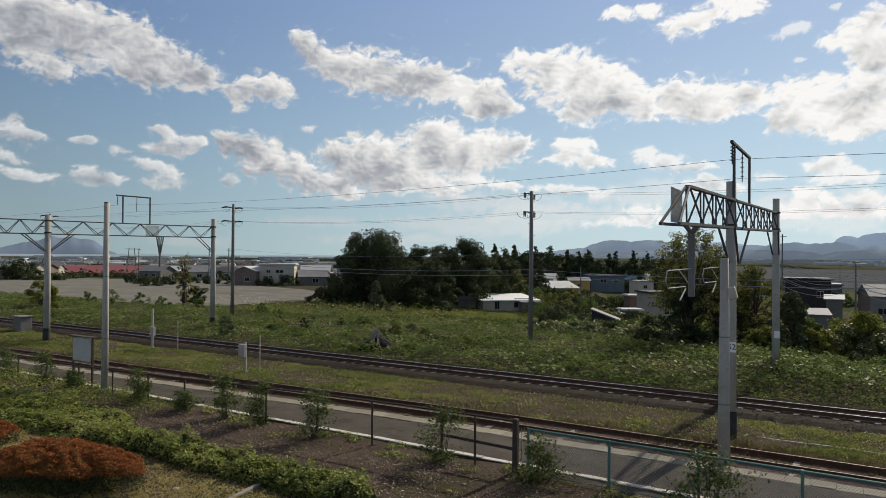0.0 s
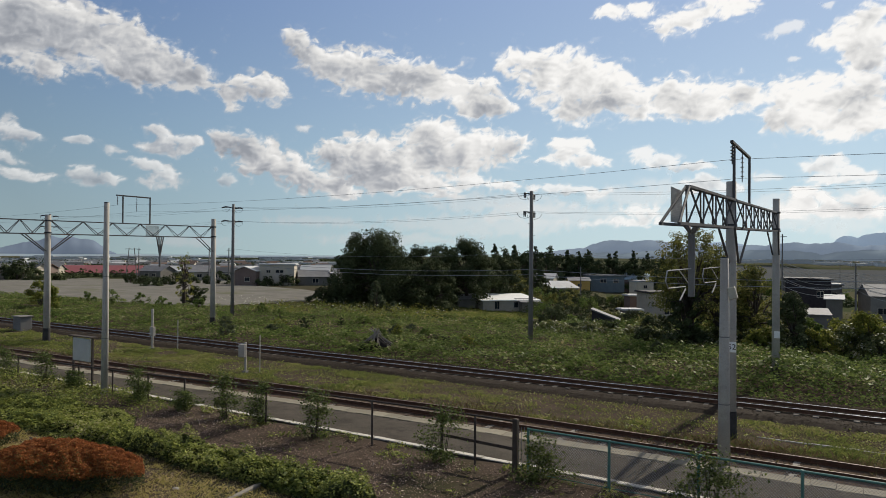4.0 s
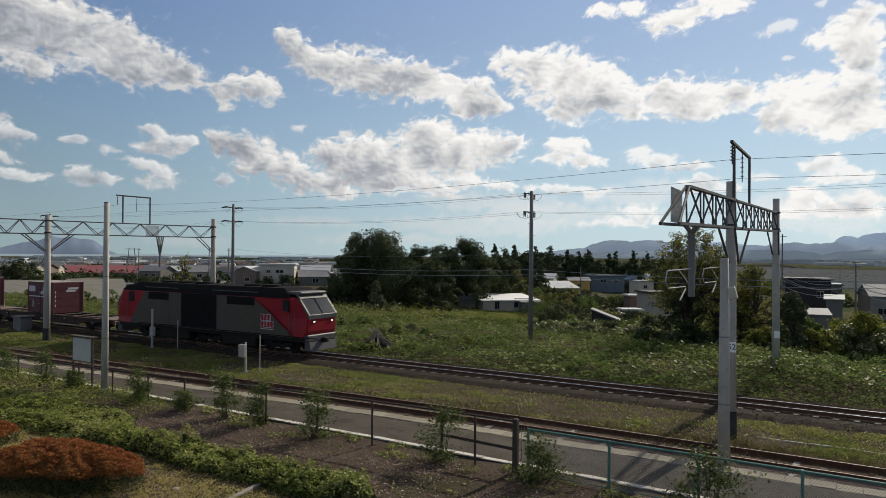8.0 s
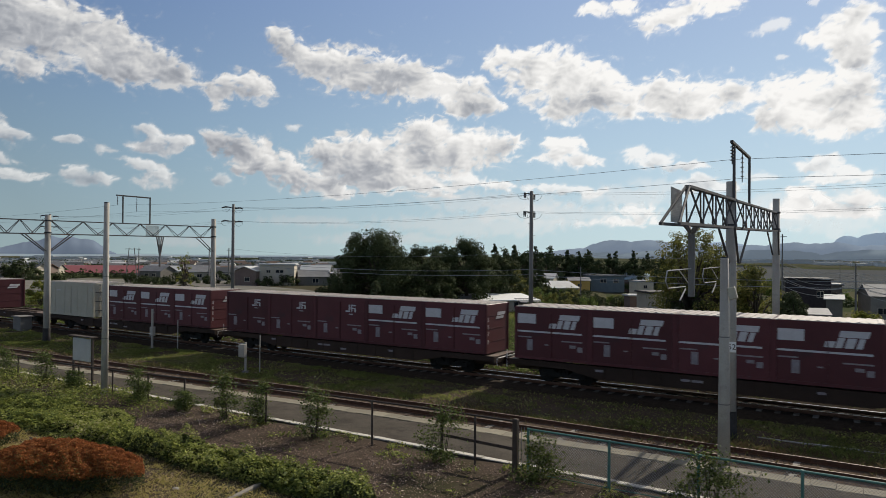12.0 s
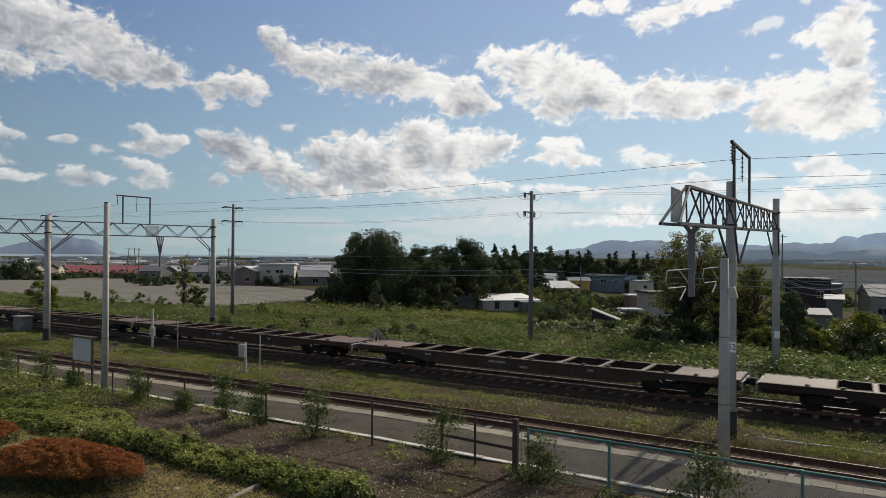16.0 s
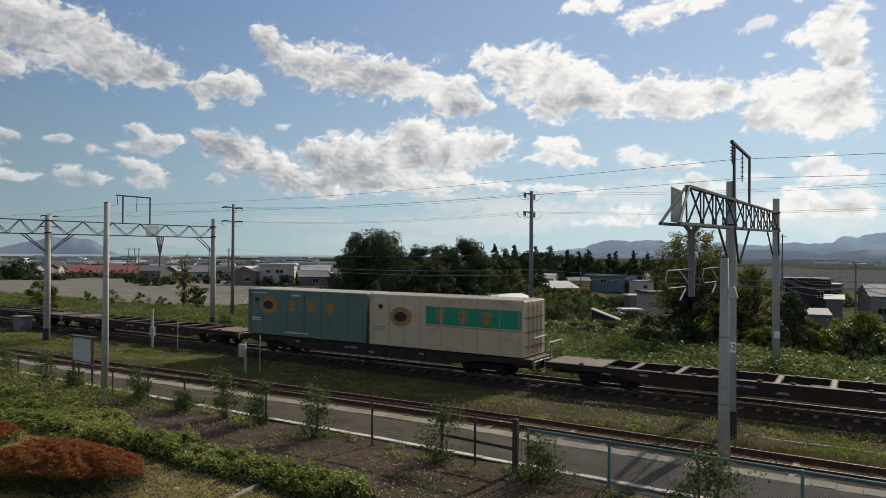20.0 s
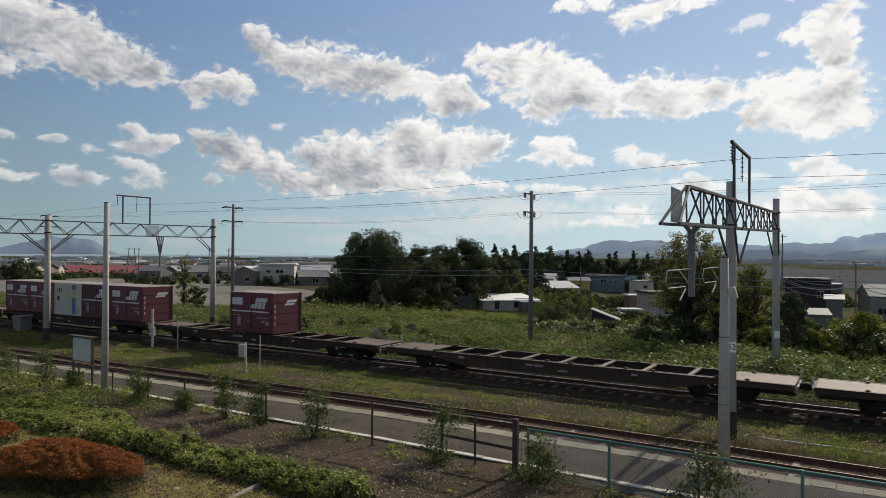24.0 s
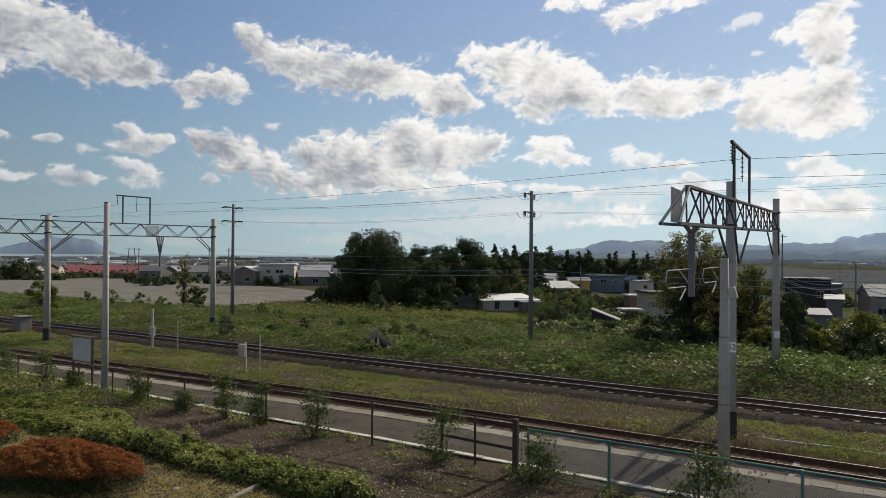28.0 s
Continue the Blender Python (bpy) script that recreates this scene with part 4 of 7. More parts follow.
        if style in ("teal", "cream"):
            bm = BM()
            vs = [bm.verts.new((-hl + 0.75 + dx, s * o, z0 + height - 0.62 + dz)) for dx, dz in ((-0.22, 0), (0, -0.22), (0.22, 0), (0, 0.12))]
            bm.faces.new(vs if s < 0 else vs[::-1])
            part("diamond_sign", bm, M["mark_black"], b, "dark diamond sign")
            mark("seam", [(x, x + 0.02, z0 + 0.1, z0 + height - 0.1, 0) for x in (-hl * 0.5, 0.0, hl * 0.45)], "dark_steel", "dark door seam")
            mark("lettering", [(-hl + 0.3, -hl + 1.1, z0 + 0.95, z0 + 1.02, 0), (-hl + 0.3, -hl + 1.1, z0 + 0.82, z0 + 0.89, 0)], "marking" if style == "teal" else "marking_dim", "small lettering as plain bars")
    # emblem and bars on the front end
    if style in ("banded", "plain"):
        for s in (-1, 1):
            bm = BM()
            x = s * (hl + 0.022)
            for a, c2, z1, z2 in ((-0.1, 0.75, height - 0.62, height - 0.45), (-0.25, 0.55, height - 0.8, height - 0.66)):
                vs = [bm.verts.new((x, y, z0 + z)) for y, z in ((a, z1), (c2, z1), (c2 + 0.1, z2), (a + 0.1, z2))]
                bm.faces.new(vs)
            for z1 in (0.5, 0.9, 1.25, 1.6):
                vs = [bm.verts.new((x, y, z0 + z)) for y, z in ((-1.08, z1), (-1.02, z1), (-1.02, z1 + 0.22), (-1.08, z1 + 0.22))]
                bm.faces.new(vs)
            part("end_marking", bm, M["marking"], b, "white end markings as plain shapes")["kind"] = "stuff"
            bm = BM()
            for z1 in (0.6, 1.25, 1.9):
                box(bm, (s * (hl + 0.002), 0, z0 + z1), (0.02, 2.2, 0.03))
            part("end_rib", bm, M[body], b)
    if style in ("cream", "teal", "cooler"):
        for s in (-1, 1):
            bm = BM()
            for y in (-0.75, -0.25, 0.25, 0.75):
                rod(bm, (s * (hl + 0.03), y, z0 + 0.1), (s * (hl + 0.03), y, z0 + height - 0.1), 0.022, n=6)
            for z1 in (0.5, 1.2, 1.9):
                box(bm, (s * (hl + 0.012), 0, z0 + z1), (0.03, 2.2, 0.06))
            part("end_door_bars", bm, M["steel"], e)
    return e


def make_train():
    wagon = build_wagon()
    kinds = {
        "J": build_container("freight_container", 3.715, 2.5, "maroon", "maroon rail container with white panel, stripe and slanted emblem", "banded"),
        "N": build_container("freight_container", 3.715, 2.5, "maroon", "maroon rail container with stripe and slanted emblem, no panel", "banded", False),
        "P": build_container("freight_container", 3.715, 2.5, "maroon", "plain maroon rail container with a small white emblem", "plain"),
        "W": build_container("freight_container", 6.06, 2.6, "white_box", "long off-white refrigerated rail container", "cooler"),
        "B": build_container("freight_container", 3.715, 2.5, "white_box", "white rail container with a blue stripe", "small_white"),
        "T": build_container("freight_container", 9.35, 2.75, "teal", "long teal container with orange emblem", "teal"),
        "C": build_container("freight_container", 9.35, 2.75, "cream", "long cream container with a green band", "cream"),
    }
    slot = lambda i: (i - 2) * 3.77
    # loads from the rear end of each wagon to its front
    load = {1: [("J", 2)], 2: [("P", 0), ("J", 1), ("J", 2), ("J", 3), ("J", 4)], 3: [("J", 0), ("J", 1), ("N", 2), ("J", 3), ("J", 4)],
            4: [("P", 0), ("P", 1), ("P", 2), ("J", 3), ("J", 4)], 5: [("W", 0.2), ("J", 2), ("J", 3), ("J", 4)], 6: [("J", 2)],
            13: [("T", None), ("C", None)], 18: [("J", 2)], 19: [("J", 0), ("J", 1), ("B", 2), ("N", 3), ("J", 4)]}
    used = set()
    for n in range(1, 21):
        along = 20.4 * (2 - n) + 10.2
        w = wagon if n == 1 else copy_thing(wagon, pose(0, 0, 0))
        if n in (12, 13):
            # tall white handrails at the ends on either side of one joint
            s, z = (1, 2.05) if n == 13 else (-1, 1.9)
            bm = BM()
            rod(bm, (s * 9.8, -0.85, z), (s * 9.8, 0.75, z), 0.028, n=8)
            rail = part("end_rail", bm, M["marking"], w, "white raised handrail")
            bm = BM()
            for y in (-0.7, 0.6):
                rod(bm, (s * 9.8, y, 1.0), (s * 9.8, y, z), 0.014, n=6)
            part("rail_post", bm, M["bogie"], rail)
        rides(w, along)
        for kind, s in load.get(n, ()):
            proto = kinds[kind]
            c = copy_thing(proto, pose(0, 0, 0)) if kind in used else proto
            used.add(kind)
            off = slot(s) if s is not None else (-4.78 if kind == "T" else 4.78)
            rides(c, along + off)


make_train()


def build_loco():
    """A diesel locomotive, red ends and grey sides, 19.6 m long; it drives towards +x."""
    e = thing("diesel_locomotive", pose(0, 0, 0), "red and dark grey diesel locomotive with black roof and headlamps on", "locomotive")
    hw = 1.42
    def ex(s, v):
        return s * v - (0.5 if s > 0 else 0.0)
    zb = 1.0
    shape = [(-9.25, zb), (8.8, zb), (9.05, 1.35), (9.1, 2.25), (8.3, 3.35), (7.9, 3.42), (-8.3, 3.42), (-8.75, 3.35), (-9.6, 2.25), (-9.55, 1.35)]
    bm = BM()
    prism(bm, shape, -hw, hw)
    bmesh.ops.bevel(bm, geom=[ed for ed in bm.edges], offset=0.09, segments=2, affect="EDGES")
    # the noses narrow towards their ends
    for v in bm.verts:
        v.co.y *= 1 - 0.13 * max(0.0, abs(v.co.x + 0.25) - 8.45)
    part("body", bm, M["loco_red"], e, "red cab ends")
    for s in (-1, 1):
        y = s * (hw + 0.012)
        bm = BM()
        # grey flank with slanted ends
        prism(bm, [(-7.8, zb + 0.04), (8.0, zb + 0.04), (7.75, 1.33), (7.2, 1.65), (6.0, 2.5), (4.62, 3.33), (-6.12, 3.33), (-6.9, 2.3), (-7.6, 1.4)], y - 0.014, y + 0.014)
        fl = part("flank", bm, M["loco_grey"], e, "dark grey flank panel")
        bm = BM()
        box(bm, (-0.42, y + s * 0.02, 2.24), (3.5, 0.03, 2.2), bevel=0.01)
        part("radiator_grille", bm, M["loco_black"], fl, "black radiator grille")
        bm = BM()
        for x, w in ((-4.6, 2.2), (3.55, 2.5)):
            bm = BM()
            box(bm, (x, y + s * 0.02, 3.06), (w, 0.03, 0.5), bevel=0.01)
            part("vent", bm, M["loco_black"], fl, "black vent")
            bm = BM()
            box(bm, (x, y + s * 0.018, 1.95), (w, 0.016, 1.5), bevel=0.006)
            part("side_panel", bm, M["loco_grey"], fl)
        bm = BM()
        for i in range(11):
            box(bm, (-0.42, y + s * 0.042, 1.3 + i * 0.18), (3.4, 0.02, 0.03))
        part("louvre", bm, M["loco_black"], fl)
        bm = BM()
        box(bm, (1.6 * s * -1, y + s * 0.02, 1.1), (16.8, 0.02, 0.05))
        part("side_line", bm, M["loco_black"], fl)
        # name emblem as plain bars
        bm = BM()
        x0 = 5.1 if s < 0 else -6.5
        yy = y + s * 0.022
        x0 += 0.25
        slant(bm, yy, x0, x0 + 0.86, 1.94, 2.34, 0)
        slant(bm, yy, x0, x0 + 1.1, 1.51, 1.91, 0)
        slant(bm, yy, x0, x0 + 1.1, 1.41, 1.45, 0)
        plate = part("name_emblem", bm, M["marking"], fl, "white name emblem as plain bars")
        for z, n in ((1.965, 3), (1.535, 4)):
            for i in range(n):
                bm = BM()
                slant(bm, yy + s * 0.003, x0 + 0.03 + i * 0.268, x0 + 0.03 + i * 0.268 + 0.235, z, z + 0.35, 0)
                part("emblem_block", bm, M["loco_red"], plate, "red block")
        bm = BM()
        bm.free()
        for x in (-7.7, 7.45):
            bm = BM()
            box(bm, (x, s * (hw + 0.012), 2.92), (0.5, 0.04, 0.7), bevel=0.05)
            part("cab_side_window", bm, M["glass"], e, "dark cab side window")
        for x in (-8.35, 7.95):
            for k in (-0.24, 0.24):
                bm = BM()
                rod(bm, (x + k, s * (hw + 0.05), 1.2), (x + k, s * (hw + 0.05), 2.5), 0.018, n=6)
                part("door_handrail", bm, M["loco_light"], e)
    bm = BM()
    low, mid, top = (([bm.verts.new((x0, -w0, z0)), bm.verts.new((x1, -w0, z0)), bm.verts.new((x1, w0, z0)), bm.verts.new((x0, w0, z0))])
                     for x0, x1, w0, z0 in ((-8.75, 7.7, 1.435, 3.36), (-8.3, 7.55, 1.36, 3.64), (-7.2, 7.0, 1.08, 3.94)))
    for p, q in ((low, mid), (mid, top)):
        for i in range(4):
            bm.faces.new((p[i], p[(i + 1) % 4], q[(i + 1) % 4], q[i]))
    bm.faces.new(top)
    bm.faces.new(low[::-1])
    bmesh.ops.recalc_face_normals(bm, faces=bm.faces)
    roof = part("roof", bm, M["loco_black"], e, "black roof with sloping shoulders")
    for x in (-5.2, -3.4, -1.6, 3.2, 4.8):
        bm = BM()
        rod(bm, (x, 0, 3.9), (x, 0, 4.06), 0.66, 0.6, 20)
        part("fan_housing", bm, M["loco_black"], roof)
    for s in (-1, 1):
        for x, w in ((-4.4, 3.6), (2.9, 4.2)):
            bm = BM()
            box(bm, (x, s * 1.37, 3.63), (w, 0.05, 0.05), bevel=0.01)
            part("roof_rail", bm, M["loco_light"], roof, "grey roof edge rail")
    for s in (-1, 1):
        bm = BM()
        box(bm, (ex(s, 8.12), 0, 3.66), (1.5, 2.3, 0.2), bevel=0.07)
        part("cab_roof", bm, M["loco_light"], e, "light grey cab roof edge")
        bm = BM()
        prism(bm, [(ex(s, 9.54), 2.42), (ex(s, 8.80), 3.33), (ex(s, 8.86), 3.37), (ex(s, 9.60), 2.46)], -1.14, 1.14)
        part("windscreen", bm, M["glass"], e, "large dark windscreen")
        for y in (-0.02,):
            bm = BM()
            rod(bm, (ex(s, 9.6), y, 2.46), (ex(s, 8.87), y, 3.36), 0.035, n=6)
            part("windscreen_pillar", bm, M["loco_black"], e)
        bm = BM()
        prism(bm, [(ex(s, 9.56), 2.16), (ex(s, 9.46), 2.48), (ex(s, 9.56), 2.48), (ex(s, 9.635), 2.4), (ex(s, 9.63), 2.16)], -1.24, 1.24)
        for y in (-1.19, 1.19):
            prism(bm, [(ex(s, 9.50), 2.40), (ex(s, 8.76), 3.34), (ex(s, 8.84), 3.4), (ex(s, 9.62), 2.46)], y - 0.06, y + 0.06)
        prism(bm, [(ex(s, 8.84), 3.3), (ex(s, 8.5), 3.62), (ex(s, 8.62), 3.66), (ex(s, 8.92), 3.36)], -1.22, 1.22)
        part("windscreen_surround", bm, M["loco_light"], e, "light grey windscreen surround")
        bm = BM()
        box(bm, (ex(s, 9.42), 0, 1.02), (0.34, 2.5, 0.42), bevel=0.06)
        prism(bm, [(ex(s, 9.2), 0.82), (ex(s, 9.6), 0.82), (ex(s, 9.72), 0.3), (ex(s, 9.25), 0.3)], -1.15, 1.15)
        part("skirt", bm, M["loco_light"], e, "grey buffer beam and snow plough")
        bm = BM()
        box(bm, (ex(s, 9.75), 0, 0.88), (0.5, 0.26, 0.28), bevel=0.04)
        part("coupler", bm, M["bogie"], e)
        for y in (-0.78, 0.78):
            bm = BM()
            rod(bm, (ex(s, 9.56), y, 2.0), (ex(s, 9.63), y, 2.0), 0.1, n=16)
            housing = part("lamp_housing", bm, M["loco_black"], e)
            bm = BM()
            rod(bm, (ex(s, 9.63), y, 2.0), (ex(s, 9.645), y, 2.0), 0.05, n=16)
            part("headlamp", bm, M["lamp"] if s > 0 else M["glass"], housing, "lit headlamp" if s > 0 else "dark lamp")
    bm = BM()
    box(bm, (-0.25, 0, 0.9), (18.0, 2.5, 0.24))
    box(bm, (-3.15, 0, 0.56), (3.1, 2.5, 0.66), bevel=0.06)
    box(bm, (3.15, 0, 0.56), (3.1, 2.5, 0.66), bevel=0.06)
    part("underframe", bm, M["bogie"], e, "black underframe with tanks")
    for x in (-6.3, 0.0, 6.3):
        bogie(e, x, 2.1, 0.43)
    return rides(e, 40.8 + 9.9)


build_loco()


# ---- sky: drifting clouds ----
def cloud_material():
    """Self-glowing vapour with sun and shade put into its colour: bright where it is thin, grey where it is thick,
    fading out at the rim.
    """
    m = bpy.data.materials.new("cloud")
    m.use_nodes = True
    t = m.node_tree
    t.nodes.remove(t.nodes["Principled BSDF"])
    out = t.nodes["Material Output"]
    lit, cover = t.nodes.new("ShaderNodeAttribute"), t.nodes.new("ShaderNodeAttribute")
    lit.attribute_name, cover.attribute_name = "lit", "cover"
    ramp = t.nodes.new("ShaderNodeValToRGB")
    els = ramp.color_ramp.elements
    els[0].color, els[1].color = (0.315, 0.335, 0.375, 1), (0.985, 0.97, 0.945, 1)
    for p, c in ((0.3, (0.47, 0.485, 0.515)), (0.62, (0.72, 0.717, 0.71))):
        els.new(p).color = (*c, 1)
    em = t.nodes.new("ShaderNodeEmission")
    t.links.new(lit.outputs["Fac"], ramp.inputs["Fac"])
    t.links.new(ramp.outputs[0], em.inputs["Color"])
    tr = t.nodes.new("ShaderNodeBsdfTransparent")
    mx = t.nodes.new("ShaderNodeMixShader")
    t.links.new(cover.outputs["Fac"], mx.inputs[0])
    t.links.new(tr.outputs[0], mx.inputs[1])
    t.links.new(em.outputs[0], mx.inputs[2])
    t.links.new(mx.outputs[0], out.inputs["Surface"])
    return m


CLOUD = cloud_material()
CLOUDS = []
TURN = np.random.default_rng(21).uniform(0, 2 * np.pi, (256, 256))


def swirl(x, y):
    """Smooth gradient noise, about -0.7 to 0.7."""
    xi, yi = np.floor(x).astype(int), np.floor(y).astype(int)
    fx, fy = x - xi, y - yi
    u, v = fx ** 3 * (fx * (fx * 6 - 15) + 10), fy ** 3 * (fy * (fy * 6 - 15) + 10)
    def corner(i, j):
        a = TURN[(xi + i) & 255, (yi + j) & 255]
        return np.cos(a) * (fx - i) + np.sin(a) * (fy - j)
    top = corner(0, 1) * (1 - u) + corner(1, 1) * u
    return (corner(0, 0) * (1 - u) + corner(1, 0) * u) * (1 - v) + top * v


def layers(x, y, n, gain=0.5, puffy=False):
    """Noise at n scales; puffy gives rounded lumps with sharp creases."""
    total, amp, f = 0.0, 1.0, 1.0
    for i in range(n):
        g = swirl(x * f + 17.3 * i, y * f - 9.1 * i)
        total = total + amp * (np.abs(g) * 2 - 0.42 if puffy else g)
        amp, f = amp * gain, f * 2.03
    return total


def soft_step(a, b, x):
    k = np.clip((x - a) / (b - a), 0, 1)
    return k * k * (3 - 2 * k)


def cloud(puffs, dense=1.0):
    """A cloud from soft puffs (azimuth, elevation, half width, half height in degrees), floating at the cloud base's height."""
    p = np.array(puffs)
    veil = dense < 0.5
    el = max(float(np.mean(p[:, 1])), 6.0)
    dist = 4850 if el < 7.0 else min(470 / math.tan(radians(el)), 4300)
    az = float(np.mean(p[:, 0]))
    mar = 1.6
    a0, a1 = (p[:, 0] - p[:, 2]).min() - mar, (p[:, 0] + p[:, 2]).max() + mar
    e0, e1 = (p[:, 1] - p[:, 3]).min() - mar, (p[:, 1] + p[:, 3]).max() + mar
    step = 0.2 if veil else 0.085
    ga, ge = np.meshgrid(np.arange(a0, a1, step), np.arange(e0, e1, step), indexing="ij")
    sx, sy = ga * 0.8, ge
    wx, wy = layers(sx * 0.55 + 40, sy * 0.55, 3), layers(sx * 0.55, sy * 0.55 + 80, 3)
    fx, fy = ga + 0.55 * wx, ge + 0.4 * wy
    field = np.zeros_like(ga)
    for a, e, ra, re in puffs:
        field = field + 1.05 * np.exp(-1.1 * (((fx - a) / ra) ** 2 + ((fy - e) / re) ** 2))
    env = 1.35 * field / (0.75 + field) - 0.13
    lump = layers(sx * 0.62 + 0.5 * wx, sy * 0.8 + 0.5 * wy, 4, 0.5, True)
    fine = layers(sx * 1.5 + 0.8 * wx, sy * 1.7 + 0.8 * wy, 5, 0.6)
    broad = layers(sx * 0.27 + 11, sy * 0.36 + 5, 2)
    knobs = layers(sx * 0.7 + 0.3 * wx, sy * 0.9 + 0.3 * wy, 2, 0.45, True)
    d = env + 0.30 * lump + 0.32 * fine
    # painted shade: grey where deep, and on lumps turned away from the sun
    core = env + 0.50 * broad + 0.34 * knobs + 0.16 * fine - 0.04
    def sunward(reach):
        ia, ie = max(1, int(round(reach * 0.67 / step))), max(1, int(round(reach * 0.74 / step)))
        sh = core.copy()
        sh[:-ia, :-ie] = core[ia:, ie:]
        return sh - core
    relief = 0.55 * np.clip(sunward(0.28), -0.25, 0.25) + 0.5 * np.clip(sunward(0.8), -0.4, 0.4)
    # painted glow, stronger towards the sun's side
    glare = 0.52 + 0.58 * soft_step(-54.0, -8.0, ga)
    deep = soft_step(0.25, 1.05, core) ** 1.15
    lit = np.clip(glare * (1.0 - 0.48 * deep) - 0.20 * deep - 1.35 * relief * soft_step(0.15, 0.5, core), 0.0, 1.0)
    cover = soft_step(0.20, 0.56, d) * 0.86 + soft_step(0.0, 0.4, d) * 0.14
    small = min(1.0, float(p[:, 2].sum() * p[:, 3].mean()) / 4.0)
    cover = cover * (0.6 + 0.4 * small)
    if veil:
        cover = 0.42 * soft_step(0.05, 0.75, env + 0.5 * fine + 0.15 * lump)
        lit = np.full_like(lit, 0.80) * glare
    rim = np.minimum(np.minimum(ga - a0, a1 - ga), np.minimum(ge - e0, e1 - ge))
    cover = cover * soft_step(0.1, 0.7, rim)
    bulge = dist * (1 - 0.008 * env)
    ra, re = np.radians(ga), np.radians(ge)
    X = EYE.x + np.sin(ra) * bulge
    Y = EYE.y + np.cos(ra) * bulge
    Z = EYE.z + np.tan(re) * dist
    o = np.array((EYE.x + math.sin(radians(az)) * dist, EYE.y + math.cos(radians(az)) * dist, EYE.z + math.tan(radians(el)) * dist))
    v = np.stack([X, Y, Z], -1).reshape(-1, 3) - o
    n1 = ga.shape[1]
    i, j = np.meshgrid(np.arange(ga.shape[0] - 1), np.arange(n1 - 1), indexing="ij")
    keep = (np.maximum(np.maximum(cover[:-1, :-1], cover[1:, 1:]), np.maximum(cover[1:, :-1], cover[:-1, 1:])) > 0.004).ravel()
    k = (i * n1 + j).ravel()[keep]
    quads = np.stack([k, k + n1, k + n1 + 1, k + 1], 1)
    used, quads = np.unique(quads, return_inverse=True)
    ob = array_mesh("cloud", v[used], quads.reshape(-1, 4), CLOUD)
    for key, value in (("lit", lit), ("cover", cover)):
        at = ob.data.attributes.new(key, "FLOAT", "POINT")
        at.data.foreach_set("value", value.ravel()[used].astype(np.float32))
    tagged(ob, "thin white veil of cloud low over the land" if veil else "white cumulus cloud with a grey belly drifting slowly", "cloud", group="clouds")
    CLOUDS.append((ob, Vector(o)))


cloud([(-64.1, 16.1, 2.5, 1.9), (-62.1, 16.2, 2.6, 1.9), (-59.7, 16.3, 2.7, 1.8), (-57.3, 15.6, 2.7, 1.8), (-55.0, 14.7, 2.4, 1.6), (-52.9, 14.1, 2.0, 1.3), (-51.0, 13.6, 1.5, 0.8), (-61.6, 13.1, 1.8, 0.8), (-63.6, 14.9, 1.6, 1.1), (-55.5, 13.7, 1.8, 0.8)])
cloud([(-48.7, 12.9, 1.3, 0.8), (-47.1, 13.5, 1.5, 0.9), (-45.6, 13.4, 1.3, 1.1), (-44.8, 13.1, 0.7, 0.7), (-48.6, 11.7, 0.6, 0.4)])
cloud([(-43.4, 17.3, 0.9, 0.8), (-42.5, 16.1, 1.3, 1.1), (-40.6, 15.5, 1.9, 1.2), (-38.5, 14.9, 2.3, 1.5), (-36.1, 14.7, 2.5, 1.6), (-33.6, 14.4, 2.3, 1.4), (-31.5, 14.3, 1.8, 1.3)])
cloud([(-64.4, 8.6, 1.3, 0.9), (-63.0, 8.3, 1.1, 0.5)])
cloud([(-59.8, 8.2, 0.9, 0.3), (-59.0, 8.3, 0.7, 0.3)])
cloud([(-57.4, 7.8, 0.8, 0.4)])
cloud([(-54.1, 9.5, 0.7, 0.4), (-53.3, 8.7, 1.2, 0.7), (-54.7, 8.2, 1.0, 0.5), (-51.7, 8.7, 0.9, 0.5), (-52.8, 7.9, 1.3, 0.4)])
cloud([(-55.8, 7.1, 0.9, 0.4), (-54.6, 6.6, 1.1, 0.5), (-54.1, 5.6, 1.3, 0.5), (-53.4, 6.2, 0.7, 0.4)])
cloud([(-64.0, 5.6, 1.3, 0.4), (-62.2, 5.5, 1.4, 0.4)])
cloud([(-64.4, 6.6, 1.3, 0.4)])
cloud([(-59.6, 6.0, 0.9, 0.6), (-58.4, 5.6, 1.3, 0.5), (-57.3, 5.5, 0.6, 0.3)])
cloud([(-43.0, 10.4, 0.7, 0.3)])
cloud([(-49.5, 9.1, 1.1, 0.6), (-48.1, 8.8, 1.5, 1.0), (-46.4, 8.0, 1.7, 1.2), (-44.7, 7.2, 1.8, 1.2), (-42.9, 6.4, 2.0, 1.1), (-40.8, 5.7, 2.0, 0.8), (-39.3, 5.1, 1.2, 0.5), (-47.3, 6.9, 1.0, 0.6)])
cloud([(-49.1, 5.9, 0.8, 0.5)])
